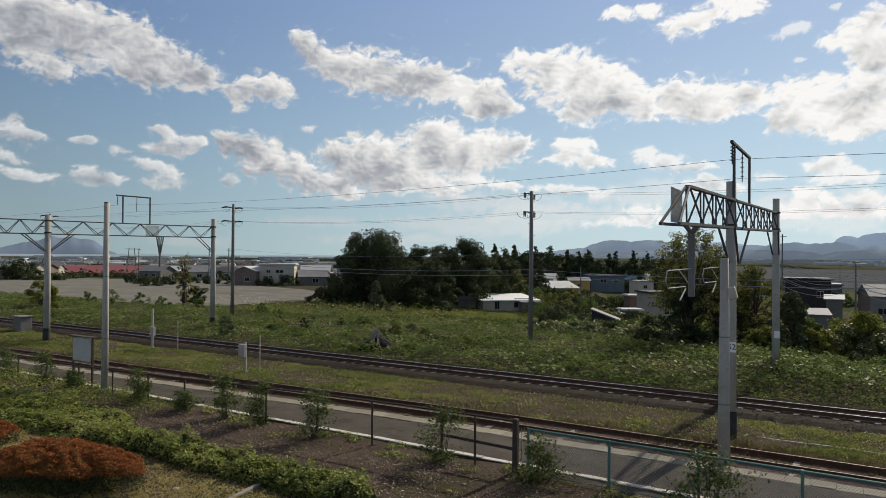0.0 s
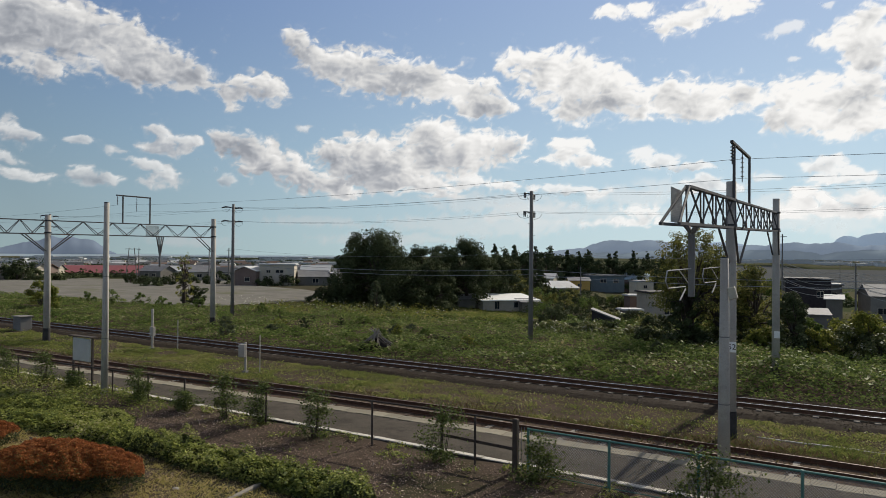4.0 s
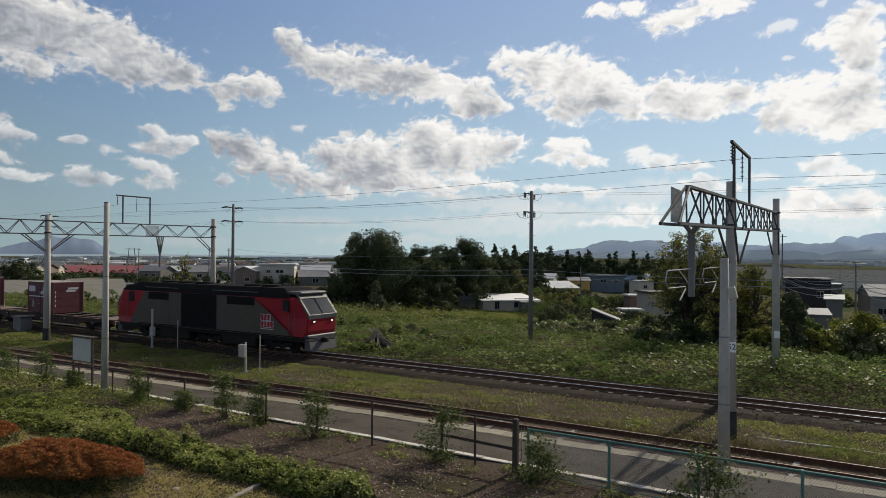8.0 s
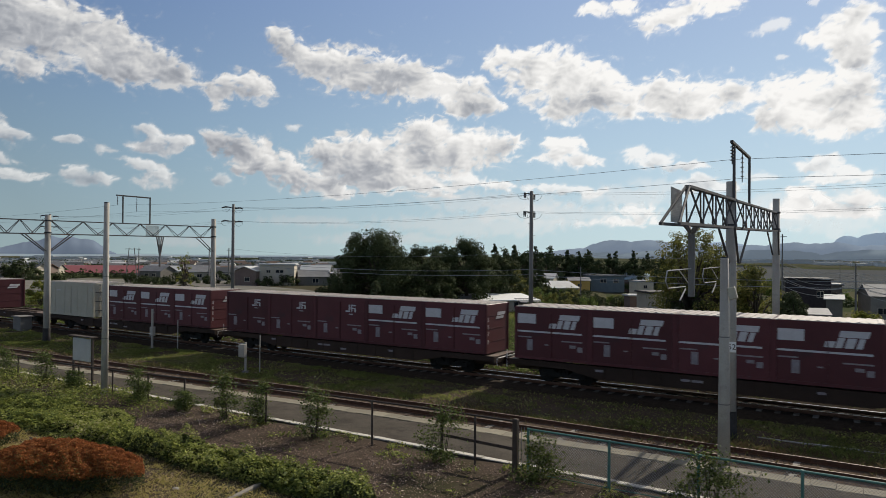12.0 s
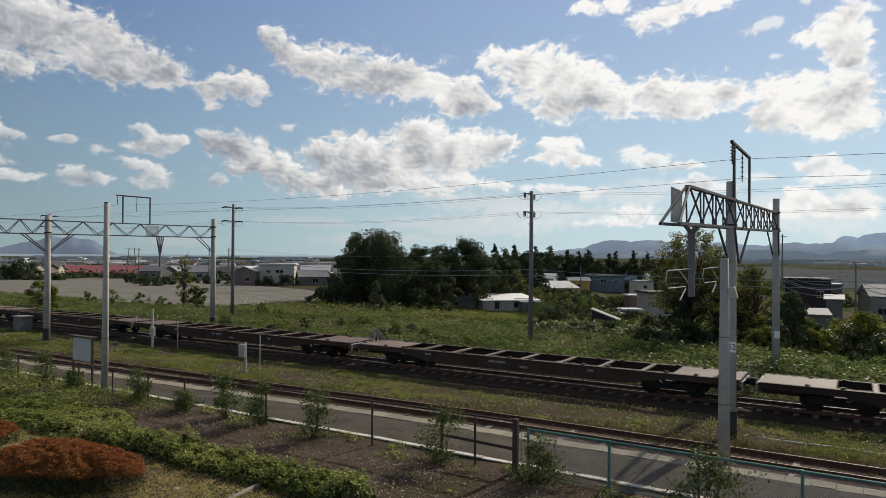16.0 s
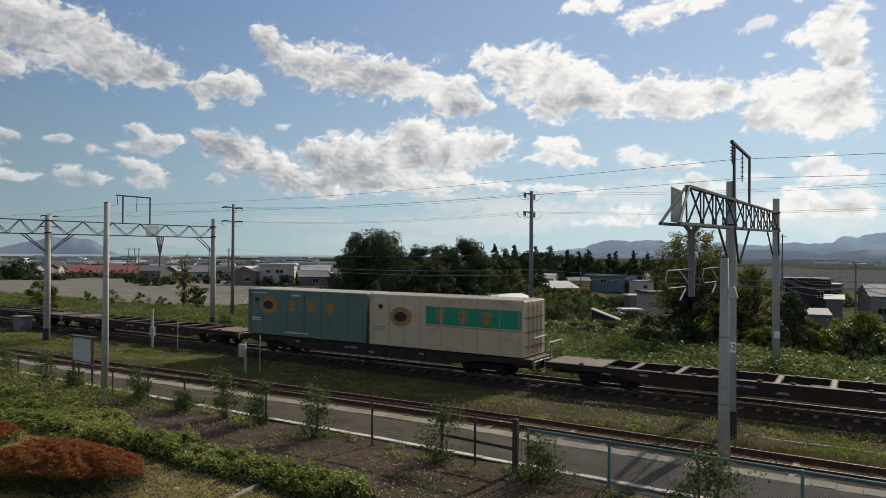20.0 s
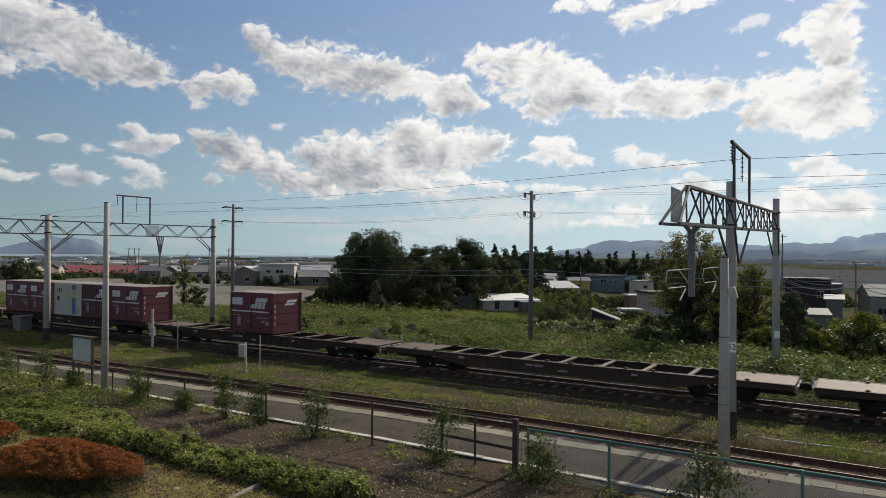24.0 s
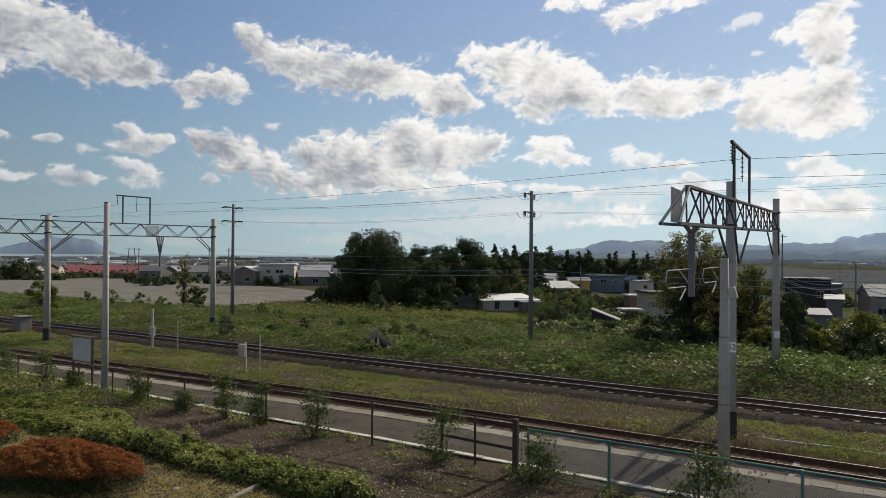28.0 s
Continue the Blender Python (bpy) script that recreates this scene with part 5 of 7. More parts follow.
cloud([(-41.3, 8.5, 1.3, 0.9), (-39.6, 7.9, 1.8, 1.4), (-37.8, 8.9, 1.6, 1.1), (-36.6, 7.7, 2.0, 1.5), (-38.1, 6.2, 2.0, 1.0), (-35.4, 6.5, 2.3, 1.2), (-33.0, 9.9, 2.0, 1.2), (-33.3, 8.1, 2.3, 1.6), (-32.3, 6.0, 2.0, 0.8), (-31.7, 10.2, 1.5, 1.2), (-29.5, 9.3, 1.8, 1.1), (-27.7, 9.5, 1.5, 1.0), (-25.5, 9.3, 1.5, 0.8), (-28.3, 8.1, 3.2, 1.0), (-30.4, 8.1, 1.8, 1.1)])
cloud([(-29.8, 6.3, 2.8, 0.6), (-31.0, 5.1, 1.8, 0.5), (-26.2, 5.9, 1.8, 0.4)])
cloud([(-31.1, 14.3, 1.3, 1.0), (-29.2, 13.6, 1.7, 1.2), (-27.4, 13.3, 1.4, 1.2), (-25.9, 12.2, 1.2, 0.6), (-28.6, 12.3, 1.7, 0.7)])
cloud([(-25.6, 16.1, 1.2, 0.6), (-26.2, 15.4, 0.7, 0.4), (-23.2, 15.4, 2.3, 1.2), (-20.8, 15.6, 1.7, 1.2), (-21.7, 13.9, 3.1, 1.4), (-18.7, 14.6, 1.9, 1.2), (-18.4, 12.9, 2.5, 1.5), (-16.1, 13.1, 1.9, 1.3), (-20.5, 11.8, 1.6, 1.0), (-15.0, 11.6, 1.3, 0.8)])
cloud([(-13.3, 12.9, 1.8, 1.2), (-11.1, 12.5, 2.0, 1.3), (-8.7, 12.4, 2.0, 1.2), (-6.9, 12.3, 1.2, 0.9), (-10.6, 11.2, 2.8, 0.6)])
cloud([(-4.7, 12.0, 1.4, 1.4), (-3.0, 12.1, 1.5, 1.3), (-1.1, 11.7, 1.7, 1.4), (0.9, 11.9, 1.5, 1.9), (-3.5, 10.3, 2.0, 1.0), (-1.4, 9.8, 1.9, 1.2), (0.7, 9.6, 1.7, 0.9), (-5.4, 10.4, 1.0, 0.9)])
cloud([(-1.6, 15.6, 1.2, 0.6), (-0.0, 15.7, 1.2, 1.2), (1.1, 16.7, 1.1, 1.4), (0.4, 14.2, 1.2, 0.9), (1.3, 14.3, 0.9, 1.4)])
cloud([(-17.3, 19.2, 1.2, 0.5), (-15.0, 19.2, 1.5, 0.6), (-12.8, 17.9, 1.5, 0.8), (-11.1, 18.0, 1.2, 0.8), (-9.0, 18.8, 2.2, 1.0), (-7.2, 19.0, 1.3, 0.6)])
cloud([(-5.2, 16.6, 1.0, 0.3), (-4.0, 16.6, 0.8, 0.4)])
cloud([(-3.8, 14.7, 0.6, 0.2)])
cloud([(-1.5, 17.7, 0.4, 0.2)])
cloud([(-21.3, 8.9, 1.2, 0.9), (-20.1, 9.2, 1.1, 0.6), (-20.7, 8.0, 1.9, 0.7), (-18.7, 7.7, 1.4, 0.4)])
cloud([(-15.2, 8.2, 1.1, 0.6), (-13.8, 7.7, 1.5, 0.6), (-11.6, 7.2, 1.6, 0.4), (-10.5, 7.1, 0.8, 0.3)])
cloud([(-2.7, 6.9, 1.0, 0.4), (-1.5, 7.0, 1.0, 0.6), (-1.6, 6.1, 1.9, 0.6), (0.2, 5.8, 1.3, 0.5)])
cloud([(-10.5, 6.0, 1.6, 0.5), (-9.5, 5.4, 2.0, 0.6)])
cloud([(-6.1, 6.1, 1.0, 0.4)])
cloud([(-3.2, 4.8, 1.4, 0.5), (-2.0, 3.8, 2.4, 0.7), (0.7, 4.4, 1.3, 0.6), (0.9, 3.2, 1.3, 0.6), (-4.6, 3.4, 1.4, 0.6)])
cloud([(-14.9, 3.7, 2.0, 0.6), (-16.1, 2.9, 3.1, 0.4)])
cloud([(-22.5, 5.8, 1.5, 0.5), (-20.4, 5.5, 1.8, 0.4), (-18.7, 5.2, 1.2, 0.3)])
# thin veils low over the land
cloud([(-30.2, 4.6, 3.4, 0.7), (-27.0, 4.4, 3.4, 0.7), (-24.2, 4.3, 3.4, 0.7)], 0.3)
cloud([(-24.7, 3.7, 3.6, 0.8), (-21.4, 3.5, 3.6, 0.8), (-18.4, 3.3, 3.5, 0.7)], 0.3)
cloud([(-32.4, 2.7, 4.3, 0.7), (-28.5, 2.5, 4.3, 0.7), (-24.9, 2.4, 4.2, 0.7)], 0.3)
cloud([(-17.9, 5.0, 2.1, 0.6), (-16.0, 4.8, 2.1, 0.6), (-14.2, 4.6, 2.1, 0.6)], 0.3)
cloud([(-14.3, 5.8, 1.6, 0.5), (-12.9, 5.6, 1.5, 0.5), (-11.6, 5.4, 1.5, 0.5)], 0.3)
cloud([(-4.4, 3.1, 2.4, 0.9), (-2.2, 2.8, 2.3, 0.9), (-0.2, 2.6, 2.2, 0.9)], 0.3)
cloud([(-5.9, 4.2, 1.6, 0.5), (-4.4, 4.1, 1.6, 0.5), (-3.1, 3.9, 1.5, 0.5)], 0.3)
cloud([(-0.7, 4.6, 1.3, 0.6), (0.5, 4.4, 1.2, 0.6), (1.5, 4.2, 1.2, 0.6)], 0.3)
cloud([(-38.7, 1.3, 3.4, 0.4), (-35.6, 1.3, 3.4, 0.4), (-32.7, 1.2, 3.4, 0.4)], 0.3)
cloud([(-53.1, 1.0, 1.8, 0.3), (-51.5, 0.9, 1.8, 0.3), (-50.0, 0.9, 1.8, 0.3)], 0.3)
cloud([(-44.5, 2.7, 2.5, 0.3), (-42.2, 2.6, 2.5, 0.3), (-40.1, 2.6, 2.5, 0.3)], 0.3)


PEAKS_R = [(-17.3, 1.43, 2.7), (-19.5, 0.77, 3.2), (-14.6, 1.44, 3.0), (-11.2, 1.08, 3.3), (-7.1, 1.08, 2.3), (-4.4, 1.25, 2.6), (-1.8, 1.25, 2.8), (1.3, 1.08, 2.0), (-21.4, 0.34, 2.8)]
PEAKS_F = [(-0.7, 1.74, 1.2), (1.3, 1.96, 1.5), (0.6, 1.81, 1.3), (-9.1, 1.26, 3.2)]


# ---- far land ----
def ridge(name, dist, peaks, base, colour, label, outline=()):
    """A range of hills at a great distance: peaks are (azimuth, height in degrees, half width in degrees)."""
    az = np.arange(HEADING - 40, HEADING + 42, 0.15)
    h = np.zeros_like(az)
    for a, e, w in peaks:
        h = np.maximum(h, e * np.exp(-np.abs((az - a) / (1.15 * w)) ** 2.6))
    if outline:
        h = np.interp(az, [p[0] for p in outline], [p[1] for p in outline], 0.0, 0.0)
    h = h + (swirl(az * 1.1, az * 0) * 0.12 + swirl(az * 3.0 + 5, az * 0) * 0.06 + swirl(az * 8.0, az * 0 + 3) * 0.025) * np.minimum(1, h * 3)
    keep = h > 0.03
    rows = []
    r = np.radians(az)
    for f, dd in ((-0.1, 0), (0.35, 30), (0.7, 90), (1.0, 180)):
        d = dist + dd
        rows.append(np.stack([EYE.x + np.sin(r) * d, EYE.y + np.cos(r) * d, EYE.z + base + np.tan(np.radians(h * f)) * d * (1 + 0.004 * np.sin(az * 4 + f * 8) * (f > 0) * (f < 1))], -1))
    v = np.stack(rows, 1).reshape(-1, 3)
    i, j = np.meshgrid(np.arange(len(az) - 1), np.arange(3), indexing="ij")
    ok = (keep[:-1] & keep[1:])[i.ravel()]
    k = (i * 4 + j).ravel()[ok]
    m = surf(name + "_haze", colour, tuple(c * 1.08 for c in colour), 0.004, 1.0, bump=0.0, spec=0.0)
    # aerial haze put into the hills' blue colour and a glow of their own
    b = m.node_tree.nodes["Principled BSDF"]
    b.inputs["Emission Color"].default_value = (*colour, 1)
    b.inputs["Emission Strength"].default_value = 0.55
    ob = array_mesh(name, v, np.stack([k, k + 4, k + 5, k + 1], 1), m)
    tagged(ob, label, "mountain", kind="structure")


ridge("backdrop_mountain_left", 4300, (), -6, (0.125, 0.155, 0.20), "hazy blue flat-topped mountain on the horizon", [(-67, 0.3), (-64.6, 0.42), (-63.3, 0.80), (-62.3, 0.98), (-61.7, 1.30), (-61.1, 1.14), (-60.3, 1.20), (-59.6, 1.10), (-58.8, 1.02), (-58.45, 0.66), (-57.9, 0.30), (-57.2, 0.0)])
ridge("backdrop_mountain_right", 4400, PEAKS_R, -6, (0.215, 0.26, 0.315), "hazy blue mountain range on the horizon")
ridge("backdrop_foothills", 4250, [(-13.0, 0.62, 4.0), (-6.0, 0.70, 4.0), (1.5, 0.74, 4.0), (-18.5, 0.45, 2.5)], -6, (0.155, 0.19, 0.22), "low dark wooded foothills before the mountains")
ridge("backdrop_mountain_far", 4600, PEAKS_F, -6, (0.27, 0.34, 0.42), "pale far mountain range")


# ---- plants ----
def clump(x, y, s, seed=0.0):
    """Smooth uneven field between 0 and 1."""
    a = np.sin(x * 1.7 / s + 2.1 * np.sin(y * 1.1 / s + seed) + seed * 3.1) * np.sin(y * 1.9 / s + 1.7 * np.sin(x * 0.8 / s - seed))
    b = np.sin(x * 4.1 / s + 1.3 * np.sin(y * 3.3 / s) - seed) * np.sin(y * 4.6 / s + seed)
    return np.clip(0.5 + 0.38 * a + 0.2 * b, 0, 1)


def spread(n, y0, y1, a0=-66.5, a1=3.5, power=0.6):
    """Places on the ground between two lines along the track, denser near by, inside the view."""
    u = rng.uniform(0, 1, n)
    d0, d1 = y0 - EYE.y, y1 - EYE.y
    k = 1 - power
    d = (d0 ** k + u * (d1 ** k - d0 ** k)) ** (1 / k)
    # even share of the width at each depth
    t = np.tan(np.radians(a0)) + rng.uniform(0, 1, n) * (np.tan(np.radians(a1)) - np.tan(np.radians(a0)))
    return t * d, d + EYE.y


def meadow_height(x, y):
    tuft = np.clip(0.36 + 1.4 * layers(x * 0.42, y * 0.5, 3, 0.55, True), 0, 1.9)
    h = 0.05 + 0.58 * tuft + 0.45 * clump(x, y, 5.2) ** 1.5
    right = smooth(-34, -18, x)
    h = h + right * 0.55 * smooth(21, 26, y) * clump(x, y, 4.0, 1.0)
    # a mound of dense weeds beside the track, with a hollow behind it
    h = h + right * 0.18 + 0.5 * smooth(-15, -7, x) * smooth(3.5, 7, y) * smooth(15.5, 12.5, y)
    h = h * (0.25 + 0.75 * smooth(2.4, 4.0, y)) * (0.75 + 0.1 * right)
    return h


def make_meadow():
    x, y = spread(350000, 2.4, 46)
    yard = (x < -70 + (y - 24) * 0.1) & (y > 24 + 0.06 * (x + 80)) & (y > 23)
    far = (y > 33) & (x < -36)
    tuft = np.clip(0.40 + 1.15 * layers(x * 0.42, y * 0.5, 3, 0.55, True), 0, 1)
    keep = ~yard & ~(far & (rng.uniform(0, 1, len(x)) < 0.5)) & (rng.uniform(0, 1, len(x)) < 0.3 + 0.4 * smooth(-34, -20, x) + tuft)
    x, y = x[keep], y[keep]
    h = meadow_height(x, y)
    u = rng.uniform(0, 1, len(x)) ** 0.4
    z = ground_z(x, y) + h * u
    size = 0.085 + 0.075 * clump(x, y, 7.0, 4.0) + 0.05 * rng.uniform(0, 1, len(x)) ** 3
    ob = array_mesh("meadow_plants", *leaf_arrays(np.stack([x, y, z], 1), size, 0.8, 0.75), M["leaf_meadow"])
    tagged(ob, "dense green meadow of broad-leaved weeds beyond the track", "meadow", kind="stuff")
    # broad leaves on top, in patches
    x, y = spread(60000, 2.8, 40)
    patch = layers(x * 0.12 + 3, y * 0.17, 3, 0.5)
    keep = (rng.uniform(0, 1, len(x)) < 0.22 + 0.08 * smooth(-34, -20, x) + 2.2 * patch) & ~((x < -70) & (y > 23))
    x, y = x[keep], y[keep]
    z = ground_z(x, y) + meadow_height(x, y) * rng.uniform(0.75, 1.08, len(x))
    ob = array_mesh("broad_leaves", *leaf_arrays(np.stack([x, y, z], 1), 0.12 + 0.13 * rng.uniform(0, 1, len(x)), 1.1, 0.95), M["leaf_broad"])
    tagged(ob, "patches of large pale green leaves in the meadow", "weeds", kind="stuff")
    # taller pale stems and seed heads
    x, y = spread(4000, 9.0, 44)
    keep = (clump(x, y, 6.0, 8.0) > 0.55) & ~((x < -70) & (y > 23))
    x, y = x[keep], y[keep]
    ob = array_mesh("meadow_stems", *blade_arrays(np.stack([x, y, ground_z(x, y) + 0.2], 1), meadow_height(x, y) + 0.05, 0.006, 0.2), M["leaf_grass"])
    tagged(ob, "pale seeding grass stems in the meadow", "grass", kind="stuff")
    n = 9000
    x, y = rng.uniform(-62, -30, n), rng.uniform(22, 38, n)
    keep = clump(x, y, 2.4, 3.0) > 0.5
    x, y = x[keep], y[keep]
    z = ground_z(x, y) + meadow_height(x, y) + rng.uniform(0.1, 0.9, len(x))
    ob = array_mesh("tall_weeds", *leaf_arrays(np.stack([x, y, z], 1), np.full(len(x), 0.16), 0.4, 0.5), M["leaf_light"])
    tagged(ob, "tall pale weeds at the far edge of the meadow", "weeds", kind="stuff")

    n = 800
    x, y = rng.uniform(-74, -40, n), rng.uniform(24, 40, n)
    keep = clump(x, y, 3.0, 7.0) > 0.5
    x, y = x[keep], y[keep]
    z = ground_z(x, y) + meadow_height(x, y) + rng.uniform(0.25, 0.9, len(x))
    ob = array_mesh("white_umbels", *leaf_arrays(np.stack([x, y, z], 1), np.full(len(x), 0.15), 1.5, 0.9), M["umbel"])
    tagged(ob, "white flower umbels on tall weeds in the meadow", "flowers", kind="stuff")


make_meadow()


def make_house_lawn():
    n = 14000
    x, y = rng.uniform(-62.0, -44.0, n), rng.uniform(56.0, 78.5, n)
    keep = y < 77 + 0.45 * (x + 56)
    x, y = x[keep], y[keep]
    ob = array_mesh("house_lawn", *blade_arrays(np.stack([x, y, ground_z(x, y)], 1), np.full(len(x), 0.28), 0.05, 0.5), M["leaf_grass"])
    tagged(ob, "bright green lawn before the low house", "grass", kind="stuff")


make_house_lawn()


def make_strip():
    n = 260000
    x, y = spread(n, -7.6, -2.3)
    tuft = np.clip(0.5 + 0.8 * layers(x * 0.5, y * 0.8, 3, 0.55), 0, 1)
    bare = smooth(0.34, 0.6, clump(x, y, 2.6, 1.0)) * (1 - 0.8 * smooth(-21, -15, x) * (1 - 0.6 * smooth(-9.0, -4.0, x)))
    ok = (rng.uniform(0, 1, n) < (0.08 + 0.9 * bare) * (0.3 + 1.0 * tuft)) & (y > -7.4)
    x, y, tuft = x[ok], y[ok], tuft[ok]
    h = 0.04 + 0.15 * tuft ** 2
    ob = array_mesh("grass_strip", *blade_arrays(np.stack([x, y, ground_z(x, y)], 1), h, 0.006, 0.6), M["leaf_grass"])
    tagged(ob, "uneven yellowish green grass between the tracks", "grass", kind="stuff")
    n = 20000
    x, y = spread(n, -7.5, -2.4)
    ok = rng.uniform(0, 1, n) < 0.05 + 0.9 * clump(x, y, 3.2, 6.0) ** 2
    x, y = x[ok], y[ok]
    p = np.stack([x, y, ground_z(x, y) + rng.uniform(0.02, 0.2, len(x))], 1)
    ob = array_mesh("strip_weeds", *leaf_arrays(p, np.full(len(x), 0.085), 0.6, 0.6), M["leaf_cover"])
    tagged(ob, "small green weeds among the grass", "weeds", kind="stuff")
    # dry growth along and in the siding
    n = 52000
    x, y = spread(n, -10.2, -5.6)
    c = siding_vec(x)
    off = y - c
    ok = (rng.uniform(0, 1, n) < (0.2 + 0.8 * smooth(-16, -9, x)) * (np.exp(-((off - 1.25) / 0.6) ** 2) + 0.45 * np.exp(-(off / 0.4) ** 2) * clump(x, y, 1.2)))
    x, y = x[ok], y[ok]
    ob = array_mesh("siding_dry_grass", *blade_arrays(np.stack([x, y, np.full(len(x), -0.25)], 1), 0.12 + 0.17 * clump(x, y, 2.0), 0.009, 0.45), M["leaf_dry"])
    tagged(ob, "dry brown grass growing along the siding", "grass", kind="stuff")


def siding_vec(x):
    return -8.4 + 0.043 * np.minimum(0.0, x + 12)


make_strip()


def cover_band(x):
    """Centre and half width of the clipped hedge of leafy cover behind the fence."""
    left = smooth(-19.5, -23.5, x)
    return -18.05 + 0.5 * left + 0.12 * np.sin(x * 1.3), (0.68 + 0.95 * left) * smooth(-9.7, -10.6, x)


def make_foreground():
    n = 270000
    x, y = spread(n, -21.0, -14.6, -68, 6, power=0.3)
    c, w = cover_band(x)
    off = (y - c) / np.maximum(w, 0.01)
    ok = (np.abs(off) < 1.1) & (x < -9.6)
    bx, by, bo = x[ok], y[ok], np.abs(off[ok])
    left = smooth(-19.5, -24, bx)
    tuft = np.clip(0.5 + 0.9 * layers(bx * 0.9, by * 0.9, 3, 0.55, True), 0.05, 1.6)
    h = (0.60 - 0.25 * left) * np.clip((1.12 - bo) * 2.6, 0.05, 1) ** 0.6 * (0.25 + 0.95 * tuft)
    z = ground_z(bx, by) + h * rng.uniform(0, 1, len(bx)) ** 0.3
    ob = array_mesh("ground_cover", *leaf_arrays(np.stack([bx, by, z], 1), 0.045 + 0.05 * clump(bx, by, 1.6, 8.0), 0.8, 0.7, 0.5), M["leaf_cover"])
    tagged(ob, "low rounded hedge of green leafy ground cover", "ground cover", kind="stuff")
    # large dark leaves added inside the hedge to keep light off its front
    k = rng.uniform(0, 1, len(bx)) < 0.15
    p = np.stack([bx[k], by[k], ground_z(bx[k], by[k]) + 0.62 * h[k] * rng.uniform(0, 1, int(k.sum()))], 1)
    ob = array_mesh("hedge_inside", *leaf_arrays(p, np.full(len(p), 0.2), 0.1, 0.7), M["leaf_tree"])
    tagged(ob, "dense dark leaves added inside the low hedge to block light", "ground cover", kind="stuff")
    # lawn in front of the hedge
    n = 190000
    x, y = spread(n, -27.5, -17.6, -68, 6, power=0.3)
    c, w = cover_band(x)
    ok = (y < c - w * 0.9) & (x < -11.6) & (rng.uniform(0, 1, n) < 0.3 + 0.9 * clump(x, y, 1.1, 9.0))
    x, y = x[ok], y[ok]
    ob = array_mesh("lawn", *blade_arrays(np.stack([x, y, ground_z(x, y)], 1), 0.04 + 0.05 * clump(x, y, 0.7, 2.0), 0.008, 0.9), M["leaf_lawn"])
    tagged(ob, "short yellowish lawn grass", "grass", kind="stuff")
    # weeds between hedge and fence
    n = 90000
    x, y = spread(n, -18.0, -13.5, -68, 6, power=0.3)
    c, w = cover_band(x)
    left = smooth(-21.5, -26, x)
    foot = smooth(-15.2, -14.3, y)
    ok = (y > c + w * 0.8) & (rng.uniform(0, 1, n) < left * 0.85 * clump(x, y, 1.6, 4.0) + foot * 0.8 * (clump(x, y, 0.9, 7.0) > 0.62) + 0.25 * (clump(x, y, 0.6, 1.0) > 0.85))
    x, y = x[ok], y[ok]
    p = np.stack([x, y, ground_z(x, y) + rng.uniform(0.02, 0.35, len(x)) * (0.35 + 0.65 * smooth(-20, -26, x))], 1)
    ob = array_mesh("fence_weeds", *leaf_arrays(p, np.full(len(x), 0.08), 0.5, 0.6), M["leaf_cover"])
    tagged(ob, "green weeds creeping along the fence", "weeds", kind="stuff")
    # dry leaves and twigs
    n = 180000
    x, y = spread(n, -25.5, -13.9, -68, 8, power=0.3)
    c, w = cover_band(x)
    ok = ((y > c + w * 0.8) | (x > -11.2)) & (rng.uniform(0, 1, n) < 0.2 + 0.8 * clump(x, y, 1.1, 3.0))
    x, y = x[ok], y[ok]
    p = np.stack([x, y, ground_z(x, y) + rng.uniform(0.01, 0.05, len(x))], 1)
    ob = array_mesh("leaf_litter", *leaf_arrays(p, 0.03 + 0.045 * rng.uniform(0, 1, len(x)) ** 2, 1.0, 0.45), M["litter"])
    tagged(ob, "brown litter of dead leaves on earth", "leaf litter", kind="stuff")
    n = 26000
    x, y = spread(n, -25.5, -13.9, -68, 8, power=0.3)
    c, w = cover_band(x)
    ok = ((y > c + w) | (x > -11.2)) & (clump(x, y, 1.7, 6.0) > 0.35)
    x, y = x[ok], y[ok]
    p = np.stack([x, y, ground_z(x, y) + rng.uniform(0.03, 0.1, len(x))], 1)
    ob = array_mesh("twigs", *leaf_arrays(p, 0.08 + 0.22 * rng.uniform(0, 1, len(x)) ** 2, 1.6, 0.06), M["litter"])
    tagged(ob, "thin dry twigs scattered over the litter", "twigs", kind="stuff")


make_foreground()


def leafy(name, x, y, h, w, d, material, n, leaf, label, category, group="", stems=5, flat=1.0, z=None):
    """A shrub: thin stems and a shell of leaves in uneven clumps."""
    gz = float(ground_z(x, y)) if z is None else z
    e = thing(name, pose(x, y, gz), label, category, group)
    r = random.Random(int(abs(x * 91 + y * 17) * 10))
    tips = []
    for i in range(stems * 6):
        a = r.uniform(0, 2 * math.pi)
        up = r.uniform(0.08, 1.0)
        k = r.uniform(0.1, 1) * (1.05 - 0.6 * up ** 2)
        tips.append((math.cos(a) * k * w * 0.55 + 0.12 * math.sin(up * 7 + x), math.sin(a) * k * d * 0.3, h * up))
    bm = BM()
    for t in tips[::2]:
        rod(bm, (t[0] * 0.25, t[1] * 0.15, -0.1), t, 0.007 + 0.005 * h, 0.004, 5)
    part("stem", bm, M["bark"], e)
    per = n // len(tips)
    ps = []
    for t in tips:
        g = rng.normal(size=(per, 3)) * np.array([w * 0.13, d * 0.10, h * 0.08 * flat]) * r.uniform(0.6, 1.5)
        ps.append(g + np.array(t))
    p = np.concatenate(ps)
    p[:, 2] = np.maximum(p[:, 2], 0.03)
    array_mesh("foliage", *leaf_arrays(p, np.full(len(p), leaf), 0.45, 0.65), M[material], e)
    return e


